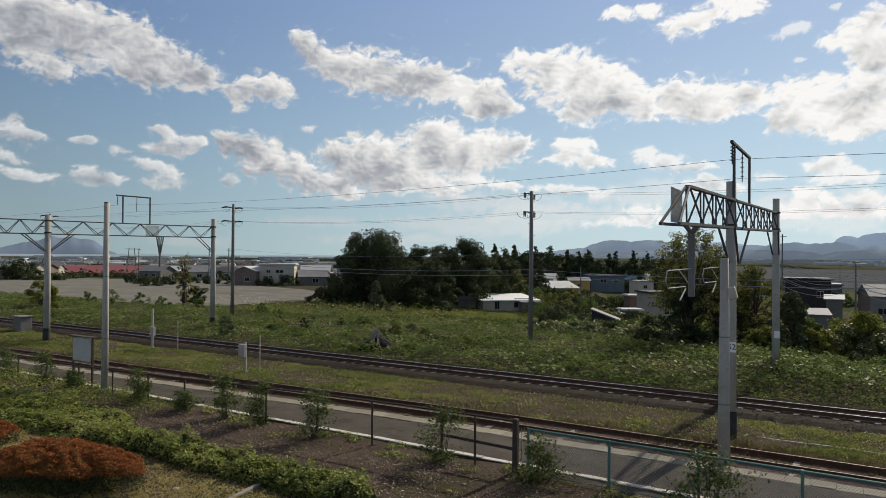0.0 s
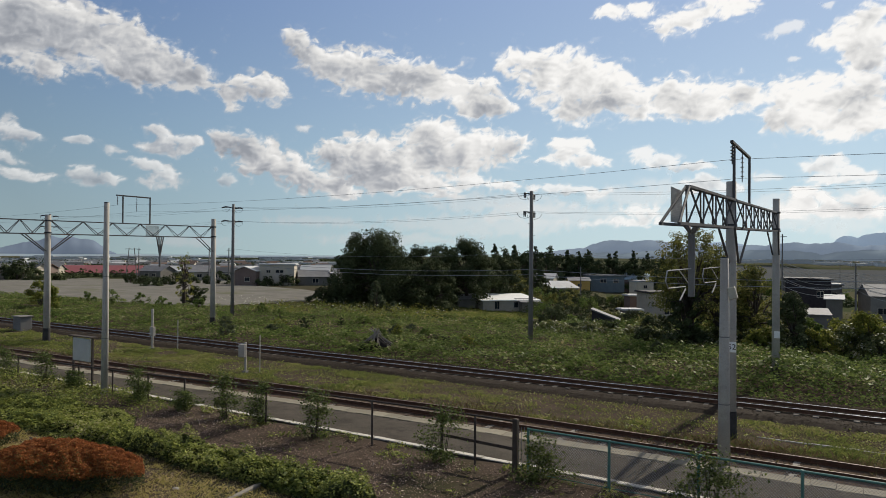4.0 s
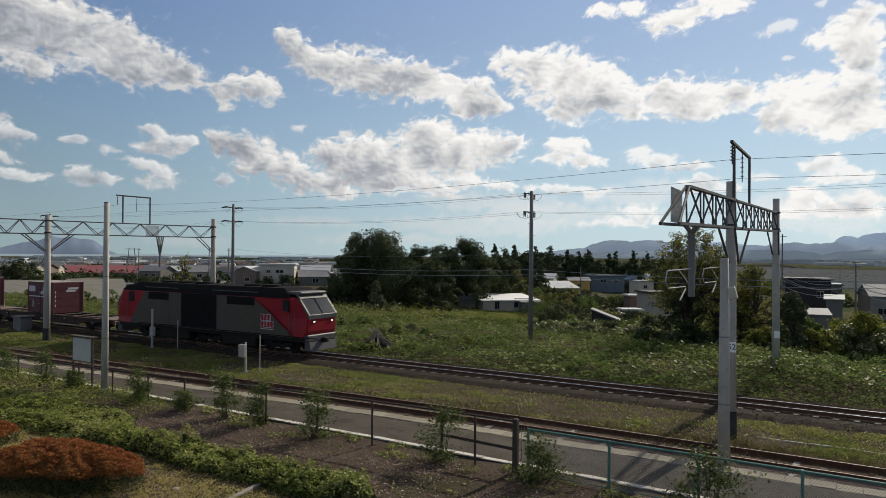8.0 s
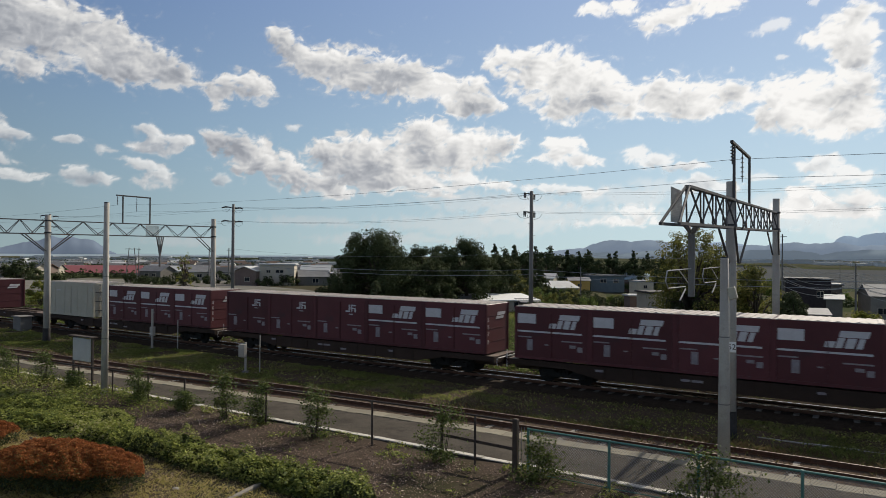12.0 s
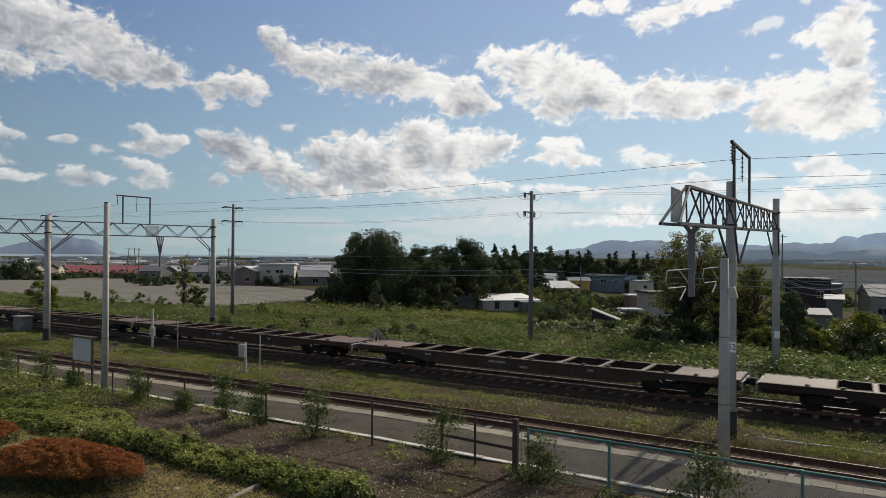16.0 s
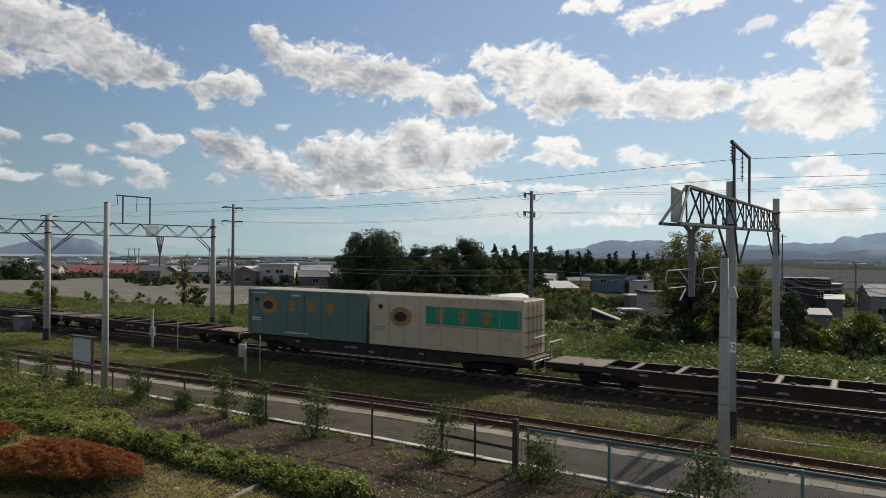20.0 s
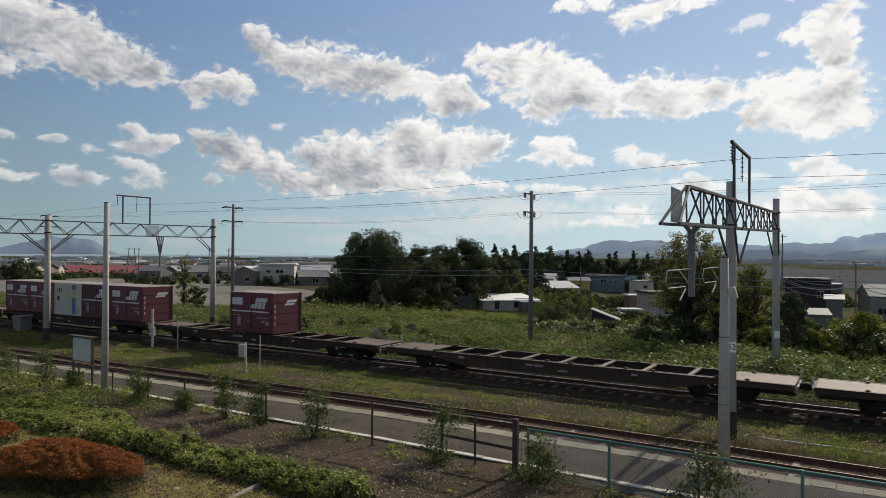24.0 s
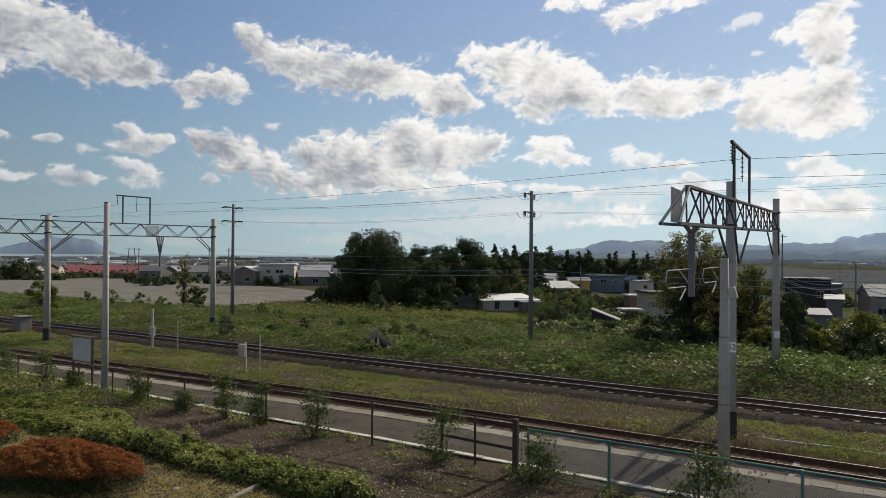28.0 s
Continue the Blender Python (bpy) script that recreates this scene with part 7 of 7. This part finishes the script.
house("house", -73.0, 166.0, 6.2, 6.0, 3.0, 0.9, 0, "wall_yellow", "tile_roof", "small ochre house among shrubs", ((0, 1.1, 1.2, 0.9),))
house("house", -67.9, 175.0, 10.5, 8.0, 5.0, 0.7, 4, "wall_blue", "tile_roof", "blue grey two-storey house with a flat roof", ((-1.4, 2.9, 2.0, 1.3), (2.6, 2.9, 1.6, 1.2)), flat=True)
house("house", -62.3, 190.0, 8.6, 8.0, 4.6, 1.9, -8, "wall_brown", "blue_roof", "brown house with a pale blue metal roof", ((1.0, 1.6, 1.5, 1.1), (-1.9, 1.6, 1.2, 1.1)))
house("house", -53.5, 165.0, 5.0, 5.0, 4.8, 0.5, 10, "wall_white", "tile_roof", "white house half hidden by trees", ((0, 2.8, 1.2, 1.0),), flat=True)
house("house", -30.0, 89.0, 5.0, 6.0, 4.2, 0.3, 6, "wall_white", "wall_dark", "cream two-storey house with a dark flat roof edge", ((0.7, 2.4, 2.6, 1.0), (0.9, 0.6, 2.0, 1.1)), flat=True)
house("shed", -22.3, 37.4, 1.9, 2.7, 0.95, 1.0, 72, "wall_dark", "tile_roof", "low dark shed with a steep grey sheet roof", mono=True, category="shed", eave=0.12)
house("shed", -32.2, 80.0, 3.0, 2.4, 1.6, 0.2, 5, "wall_grey", "pale_roof", "low shed with a white flat roof", flat=True, category="shed")
house("shed", -35.5, 95.0, 3.2, 3.0, 3.2, 0.2, 5, "wall_brown", "pale_roof", "brown shed with a pale roof among shrubs", flat=True, category="shed")
house("house", -8.3, 109.4, 7.2, 8.0, 6.7, 0.3, -24, "wall_dark", "wall_dark", "tall dark timber house with a flat roof", ((1.9, 3.6, 1.1, 1.2),), flat=True)
house("house", -4.4, 117.0, 2.6, 6.0, 5.6, 0.3, -24, "wall_grey", "tile_roof", "narrow grey annex of the dark house", ((0, 3.2, 0.8, 1.2),), flat=True)
house("shed", -5.3, 84.0, 2.6, 3.0, 2.1, 0.6, -20, "wall_grey", "tile_roof", "small grey shed behind the shrubs", mono=True, category="shed")
house("shed", -3.6, 100.0, 2.4, 2.0, 3.6, 0.5, -30, "wall_grey", "pale_roof", "narrow shed with a tilted white roof", mono=True, category="shed")
house("house", 4.6, 110.0, 8.0, 8.0, 4.2, 1.8, -18, "wall_grey", "tile_roof", "grey clapboard house with a gabled roof", ((-2.2, 1.0, 1.6, 1.2), (0.4, 3.2, 1.4, 1.0)))
house("house", -115.4, 75.0, 5.2, 6.0, 3.4, 0.9, -10, "wall_brown", "pale_roof", "brown house with a pale roof beside the yard", ((0.6, 1.0, 1.2, 1.0),))
house("house", -111.4, 79.5, 7.6, 6.0, 4.7, 0.2, 6, "wall_white", "pale_roof", "white two-storey house with a flat roof", ((0.6, 2.9, 1.8, 0.7), (-1.8, 2.9, 0.9, 0.7), (1.6, 0.7, 1.6, 1.1)), flat=True)
house("house", -107.0, 86.0, 6.4, 6.0, 2.2, 1.3, 14, "wall_grey", "tile_roof", "low house with a grey gabled roof", ((0.4, 0.7, 1.4, 1.0),))
house("house", -104.6, 90.0, 4.8, 5.0, 2.0, 1.1, -8, "wall_white", "tile_roof", "small white house with a grey roof", ((0, 0.7, 1.2, 0.9),))
house("hall", -224.0, 108.0, 25.0, 12.0, 1.7, 2.3, 12, "wall_grey", "red_roof", "long hall with a red sheet metal roof", ((-6, 1, 1.6, 1), (2, 1, 1.6, 1)), category="hall")
for i, (x, y, w, h, ri, wl, rf) in enumerate(((-172, 92, 7.5, 2.6, 1.4, "wall_grey", "tile_roof"), (-163, 101, 8.0, 2.6, 1.5, "wall_white", "tile_roof"), (-152, 108, 7.0, 3.0, 1.4, "wall_brown", "tile_roof"), (-181, 104, 6.0, 2.6, 1.4, "wall_white", "pale_roof"), (-143, 114, 7.0, 3.4, 1.3, "wall_grey", "tile_roof"), (-137, 101, 6.5, 2.7, 1.4, "wall_white", "tile_roof"), (-126, 108, 7.5, 3.2, 1.5, "wall_grey", "pale_roof"), (-190, 118, 7.0, 3.2, 1.4, "wall_brown", "tile_roof"))):
    house("house", x, y, w, 6.0, h, ri, (i * 37) % 40 - 20, wl, rf, "village house with a gabled roof beyond the yard", ((-1.2, 0.9, 1.3, 1.0), (1.4, 0.9, 1.3, 1.0)), group="village houses")


def far_town():
    r = random.Random(11)
    walls, roofs = ("wall_white", "wall_grey", "wall_brown", "wall_white"), ("tile_roof", "pale_roof", "tile_roof", "rust_roof", "tile_roof", "dark_roof")
    for i in range(170):
        a = r.uniform(-65, -41) if i < 150 else r.uniform(-8, 1.5)
        d = 200 * math.exp(r.uniform(0, 1.25)) if i < 150 else r.uniform(1600, 3000)
        if -61.5 < a < -53:
            d = max(d, 330.0)
        x, y = EYE.x + math.sin(radians(a)) * d, EYE.y + math.cos(radians(a)) * d
        house("house", x, y, r.uniform(6, 10), r.uniform(5, 7), r.uniform(2.2, 3.2), r.uniform(0.9, 1.5), r.uniform(-30, 30), r.choice(walls), r.choice(roofs), "distant town house with a sloping roof", ((-1.6, 1.0, 1.4, 1.0), (1.6, 1.0, 1.4, 1.0)) if d < 420 else (), group="houses of the distant town")
    for i in range(88):
        a = r.uniform(-66, -40) if i < 48 else r.uniform(-9, 2)
        d = r.uniform(480, 1750) if i < 48 else r.uniform(1500, 3400)
        x, y = EYE.x + math.sin(radians(a)) * d, EYE.y + math.cos(radians(a)) * d
        w = r.uniform(25, 80) if i < 48 else r.uniform(50, 160)
        if i >= 52:
            a = -9.5 + (i - 52) * 0.34 + r.uniform(-0.15, 0.15)
            d, w = r.uniform(1300, 2700), r.uniform(26, 60)
            x, y = EYE.x + math.sin(radians(a)) * d, EYE.y + math.cos(radians(a)) * d
        e = thing("greenhouse", pose(x, y, float(ground_z(x, y)), 0, 0, 31.6 + r.uniform(-12, 12)), "long white plastic greenhouse on the plain", "greenhouse", "greenhouses")
        bm = BM()
        k = 1.0 if i < 52 else r.uniform(1.3, 2.3)
        prism(bm, [(-w / 2, 0), (w / 2, 0), (w / 2, 1.8 * k), (w / 2 - 0.5, 3.2 * k), (-w / 2 + 0.5, 3.2 * k), (-w / 2, 1.8 * k)], -4 * k, 4 * k)
        part("cover", bm, M["pale_roof"], e)


far_town()

bm = BM()
yard = [(-70.5, 27.5), (-76, 62), (-112, 72), (-128, 100), (-230, 60), (-160, 22), (-120, 20), (-95, 22), (-80, 24)]
vs = [bm.verts.new((x, y, 0)) for x, y in yard]
bmesh.ops.triangulate(bm, faces=[bm.faces.new(vs)])
bmesh.ops.subdivide_edges(bm, edges=bm.edges[:], cuts=12, use_grid_fill=True)
for v in bm.verts:
    v.co.z = float(ground_z(v.co.x, v.co.y)) + 0.09
bmesh.ops.recalc_face_normals(bm, faces=bm.faces)
yard_ob = part("gravel_yard", bm, M["gravel"])
if yard_ob.data.polygons[0].normal.z < 0:
    yard_ob.data.flip_normals()
tagged(yard_ob, "wide bare gravel yard behind the meadow", "yard", kind="structure")

bm = BM()
for i in range(25):
    for j in range(7):
        y = 320 + j * 95.0
        x = -0.165 * (y + 31) + i * (0.0102 * (y + 31))
        bm.verts.new((x, y, float(ground_z(x, y)) + 0.3))
bm.verts.ensure_lookup_table()
for i in range(24):
    for j in range(6):
        k = i * 7 + j
        bm.faces.new((bm.verts[k], bm.verts[k + 7], bm.verts[k + 8], bm.verts[k + 1]))
tagged(part("ploughed_field", bm, M["field"]), "flat grey ploughed field behind the houses", "field", kind="structure")

# pale strip of sea, its colour also standing for haze over far land
bm = BM()
for k, (a0, a1, d0, d1) in enumerate(((-67, -38, 1900, 7200),)):
    vs = [bm.verts.new((EYE.x + math.sin(radians(a)) * d, EYE.y + math.cos(radians(a)) * d, -3.6)) for a, d in ((a0, d0), (a0, d1), (-52, d1), (a1, d1), (a1, d0), (-52, d0 * 0.95))]
    bm.faces.new(vs[::-1])
sea_ob = part("water", bm, M["sea"])
if sea_ob.data.polygons[0].normal.z < 0:
    sea_ob.data.flip_normals()
tagged(sea_ob, "pale strip of sea and far haze on the horizon", "sea", kind="structure")


# ---- fence, signs and small railway things ----
FY = -14.0


def fence_top(x):
    return 1.0 + 0.45 * float(smooth(-34, -9, x)) if x < -7.9 else 1.27


def make_fences():
    e = thing("pipe_fence", pose(0, FY, 0), "rusty brown pipe fence behind the platform", "fence")
    posts = [-43.0, -40.2, -37.4, -34.4, -31.9, -29.3, -26.8, -24.4, -22.15, -20.0, -17.75, -15.35, -13.08, -10.48, -9.38]
    for x in posts:
        bm = BM()
        rod(bm, (x, 0, -0.3), (x, 0, fence_top(x)), 0.035, n=10)
        part("post", bm, M["fence_brown"], e)
    for a, b in zip(posts, posts[1:] + [-8.15]):
        bm = BM()
        rod(bm, (a, 0, fence_top(a) - 0.02), (b, 0, fence_top(b) - 0.02), 0.032, n=10)
        part("top_rail", bm, M["fence_brown"], e)
    bm = BM()
    box(bm, (-8.1, 0, 0.55), (0.15, 0.15, 1.9), bevel=0.02)
    part("timber_post", bm, M["fence_wood"], e, "thick dark timber post")
    for z in (0.68,):
        bm = BM()
        box(bm, (-9.3, 0.03, z), (2.3, 0.05, 0.09), Euler((0, radians(1.5), 0)).to_matrix(), bevel=0.01)
        part("mid_rail", bm, M["fence_wood"], e)
    bm = BM()
    for i in range(3):
        rod(bm, (-8.0 + 0.08 * i, 0, 0.0), (-8.0 + 0.08 * i, 0, 1.3), 0.006, n=5)
    part("wire", bm, M["wire"], e)
    g = thing("chain_link_fence", pose(0, FY, 0), "green painted chain-link fence behind the platform", "fence")
    gp = [-7.72, -5.46, -3.27, -1.07, 1.1, 3.3]
    for x in gp:
        bm = BM()
        rod(bm, (x, 0, -0.3), (x, 0, 1.3), 0.038, n=10)
        part("post", bm, M["fence_green"], g)
    for a, b in zip(gp, gp[1:]):
        for z in (1.27, 0.08):
            bm = BM()
            rod(bm, (a, 0, z), (b, 0, z), 0.03 if z > 1 else 0.015, n=8)
            part("rail", bm, M["fence_green"], g)
    # woven wires
    st, lo, hi, x0, x1 = 0.075, 0.09, 1.25, -7.7, 3.3
    verts, tris = [], []
    r = 0.0035
    k = x0 - (hi - lo)
    segs = []
    while k < x1:
        for s in (1, -1):
            a = (k, lo) if s > 0 else (k, hi)
            b = (k + hi - lo, hi) if s > 0 else (k + hi - lo, lo)
            if a[0] < x0:
                f = (x0 - a[0]) / (b[0] - a[0])
                a = (x0, a[1] + (b[1] - a[1]) * f)
            if b[0] > x1:
                f = (x1 - a[0]) / (b[0] - a[0])
                b = (x1, a[1] + (b[1] - a[1]) * f)
            segs.append((a, b))
        k += st
    for a, b in segs:
        o = len(verts)
        for p in (a, b):
            for dy, dz in ((-r, -r), (r, -r), (0, r * 1.4)):
                verts.append((p[0], dy, p[1] + dz))
        for i in range(3):
            j = (i + 1) % 3
            tris += [(o + i, o + 3 + i, o + j), (o + j, o + 3 + i, o + 3 + j)]
    ob = array_mesh("chain_link_mesh", verts, tris, M["wire"], g, tris=True)
    tagged(ob, "woven wire mesh", kind="stuff")


make_fences()


def sign_board():
    e = thing("notice_board", pose(-29.25, -13.85, 0), "blank pale grey notice board with dark frame on posts", "notice board")
    for x in (-0.72, 0.72):
        bm = BM()
        box(bm, (x, 0, 1.05), (0.08, 0.08, 2.5), bevel=0.01)
        part("post", bm, M["fence_brown"], e)
    bm = BM()
    box(bm, (0, -0.06, 1.72), (1.36, 0.03, 1.0), bevel=0.008)
    part("panel", bm, M["panel_grey"], e, "pale grey blank panel")
    bm = BM()
    box(bm, (0, -0.02, 2.3), (1.8, 0.3, 0.05), bevel=0.01)
    part("roof", bm, M["fence_brown"], e, "small dark roof strip")


sign_board()


def box_on_post(x, y, h, bw, bh, label, thin=0.045, side=0.0, bz=None, name="signal_box"):
    e = thing(name, pose(x, y, float(ground_z(x, y))), label, "signal box")
    bm = BM()
    rod(bm, (0, 0, -0.3), (0, 0, h), thin, n=10)
    part("post", bm, M["pole"], e)
    if bw:
        bm = BM()
        z = h - bh / 2 - 0.1 if bz is None else bz
        box(bm, (side, -0.14, z), (bw, 0.22, bh), bevel=0.02)
        b = part("cabinet", bm, M["pole"], e, "grey cabinet")
        bm = BM()
        box(bm, (side, -0.256, z), (bw * 0.8, 0.012, bh * 0.84), bevel=0.004)
        part("door", bm, M["pole"], b)
    if bw:
        bm = BM()
        box(bm, (0, 0, 0.0), (0.3, 0.3, 0.22), bevel=0.03)
        part("footing", bm, M["dark_pole"], e)


box_on_post(-27.9, -5.75, 1.62, 0.42, 0.68, "pale grey trackside cabinet on a post", 0.06, -0.08)
box_on_post(-27.3, -5.3, 2.0, 0, 0, "thin grey marker post in the grass", 0.028, name="marker_post")
box_on_post(-39.6, -3.1, 2.65, 0.34, 0.6, "tall grey post with a small cabinet", 0.075, 0.22, 1.2)
box_on_post(-38.2, -2.2, 1.95, 0, 0, "thin brown marker post beside the track", 0.03, name="marker_post")

e = thing("relay_box", pose(-57.6, -2.2, -0.32), "weathered concrete relay box beside the track", "relay box")
bm = BM()
box(bm, (0, 0, 0.5), (1.15, 0.9, 1.2), bevel=0.03)
part("body", bm, M["dark_pole"], e)
bm = BM()
box(bm, (0, 0, 1.14), (1.35, 1.1, 0.08), bevel=0.02)
part("lid", bm, M["dark_pole"], e)

e = thing("debris_heap", pose(-27.7, 5.6, -0.3), "heap of dark earth under a black sheet with dead branches", "heap")
bm = BM()
bmesh.ops.create_icosphere(bm, subdivisions=3, radius=1.0)
for v in bm.verts:
    k = max(0.0, v.co.z)
    w = (1 - k) ** 0.6
    v.co = Vector((v.co.x * (0.35 + 1.15 * w), v.co.y * (0.35 + 0.9 * w), k * 0.8)) + Vector((noise.noise(v.co * 3) * 0.18, noise.noise(v.co * 3 + Vector((5, 0, 0))) * 0.15, noise.noise(v.co * 4) * 0.16))
part("sheet", bm, M["tarp"], e)
for i in range(22):
    r = random.Random(i)
    a = r.uniform(-3.6, 0.4)
    bm = BM()
    k = r.uniform(0.7, 1.25)
    rod(bm, (r.uniform(-0.3, 0.25) - math.cos(a) * 0.2, r.uniform(-0.2, 0.1), r.uniform(0.9, 1.4)), (math.cos(a) * 1.35 * k, math.sin(a) * 1.0 * k, 0.1), r.uniform(0.025, 0.055), 0.02, 6)
    part("branch", bm, M["dead_wood"], e, "bare dead branch")

# concrete cable duct beside the siding, half grown over
e = thing("cable_duct", pose(0, -4.8, -0.3), "pale concrete cable duct half grown over beside the siding", "cable duct")
for i in range(11):
    bm = BM()
    r = random.Random(90 + i)
    box(bm, (-2.7 + i * 0.8, r.uniform(-0.03, 0.03), -0.045 + r.uniform(-0.02, 0.01)), (0.76, 0.09, 0.12), bevel=0.012)
    part("cover", bm, M["concrete"], e)

# timber edging in the foreground
e = thing("timber_edging", pose(-13.0, -19.55, -0.06, 0, 0, 100), "low weathered timber edging beside the lawn", "edging")
bm = BM()
box(bm, (0, 0, 0.02), (1.9, 0.14, 0.3), bevel=0.02)
part("block", bm, M["dead_wood"], e)

e = thing("stone", pose(-14.58, -20.05, 0.07), "pale rounded stone lying on the lawn", "stone")
bm = BM()
bmesh.ops.create_icosphere(bm, subdivisions=2, radius=0.1)
for v in bm.verts:
    v.co = Vector((v.co.x * 1.1, v.co.y * 0.8, v.co.z * 0.8)) * (1 + 0.25 * noise.noise(v.co * 14))
part("block", bm, M["white_line"], e)

# poles and wires of the village
for x, y, h in ((-11.7, 103.2, 14.6), (-7.0, 300.0, 11.0), (-0.5, 92.0, 9.5), (-150, 92, 9.0), (-133, 84, 8.5), (-175, 88, 9.0), (-56, 122, 8.0)):
    p = thing("street_pole", pose(x, y, float(ground_z(x, y))), "slim dark street pole with cables in the village", "power pole", "village poles")
    bm = BM()
    rod(bm, (0, 0, -0.3), (0, 0, h), 0.17, 0.11, 10)
    part("shaft", bm, M["dark_pole"], p)
    bm = BM()
    box(bm, (0, 0, h - 0.5), (1.4, 0.1, 0.1))
    part("cross_arm", bm, M["dark_steel"], p)
p = thing("twin_pole", pose(-158.0, 74.4, float(ground_z(-158.0, 74.4)), 0, 0, 57), "twin-legged dark power pole with cross arms beyond the yard", "power pole", "village poles")
for s in (-1, 1):
    bm = BM()
    rod(bm, (s * 1.4, 0, -0.3), (s * 0.6, 0, 8.4), 0.12, 0.09, 10)
    part("leg", bm, M["dark_pole"], p)
for z, half in ((8.1, 1.5), (5.9, 1.0)):
    bm = BM()
    box(bm, (0, 0, z), (half * 2, 0.12, 0.12))
    part("cross_arm", bm, M["dark_steel"], p)
for dz, sag in ((0.0, 0.8), (0.5, 1.1), (1.3, 0.9), (2.0, 1.3), (2.7, 1.5), (3.3, 1.1), (4.2, 1.4)):
    c = wire("village_cable", [(-11.7, 103.2, 5.4 - dz), (-0.5, 92.0, 3.8 - dz * 0.6), (9, 85, 5.0 - dz)], sag, 0.042)
    c.data.materials[0] = M["panel_grey"]


# ---- sleepers and platform stones ----
def pieces(parent, name, mesh_size, material, places, bevel=0.012):
    bm = BM()
    box(bm, (0, 0, 0), mesh_size, bevel=bevel)
    me = bpy.data.meshes.new(name)
    bm.to_mesh(me)
    bm.free()
    me.materials.append(material)
    for x, y, z, r in places:
        ob = new(name, me)
        ob.parent = parent
        ob.location, ob.rotation_euler = (x, y, z), (random.uniform(-0.006, 0.006), random.uniform(-0.006, 0.006), r)


sleepers(main, np.arange(-64, 7, 0.68), straight, 2.0, (0.22, 0.18), -0.155, M["sleeper"])
sx = np.arange(-52, 7, 0.70)
sleepers(old, [x for i, x in enumerate(sx) if i % 2], siding_y, 2.1, (0.2, 0.15), -0.15, M["old_sleeper"])
sleepers(old, [x for i, x in enumerate(sx) if not i % 2], siding_y, 2.25, (0.22, 0.15), -0.160, M["pale_sleeper"])
pieces(platform, "edge_slab", (0.595, 0.6, 0.12), M["slab"], [(x, siding_y(x) - 1.75 - 0.31, PLAT_Z - 0.045 + random.uniform(-0.012, 0.012), 0.043 if x < -12 else 0.0) for x in np.arange(-48, 6, 0.605)])
pieces(platform, "edge_stone", (0.99, 0.22, 0.2), M["white_line"], [(x, -13.30, PLAT_Z - 0.07 + random.uniform(-0.01, 0.01), random.uniform(-0.01, 0.01)) for x in np.arange(-46, 6, 1.0)])

# cracks in the platform's asphalt
for i in range(16):
    r = random.Random(900 + i)
    x, y = -24 + i * 1.75 + r.uniform(-0.6, 0.6), r.uniform(-12.9, -11.2)
    turn = r.uniform(0, 3.1)
    pts = []
    for k in range(9):
        pts.append((x, y))
        turn += r.uniform(-0.8, 0.8)
        x, y = x + math.cos(turn) * 0.22, min(-10.9, max(-13.1, y + math.sin(turn) * 0.22))
    bm = BM()
    for (xa, ya), (xb, yb) in zip(pts, pts[1:]):
        rod(bm, (xa, ya, PLAT_Z), (xb, yb, PLAT_Z), 0.011, 0.008, 5)
    part("crack", bm, M["tarp"], platform)


# ---- what moves ----
def motions():
    times = [0.0] + [float(t) for t in range(2, 27, 2)] + [28.0]
    for e, along in TRAIN:
        walk(e, [(t, pose(START + SPEED * (t - 11.0) + along, 0, 0)) for t in times])
    side = Vector((math.cos(radians(HEADING)), -math.sin(radians(HEADING)), 0))
    ahead = Vector((math.sin(radians(HEADING)), math.cos(radians(HEADING)), 0))
    drift = side * -122.0 + ahead * -48.0
    for ob, o in CLOUDS:
        walk(ob, [(t, Matrix.Translation(o + drift * (t / 28.0))) for t in (0.0, 7.0, 14.0, 21.0, 28.0)])


motions()
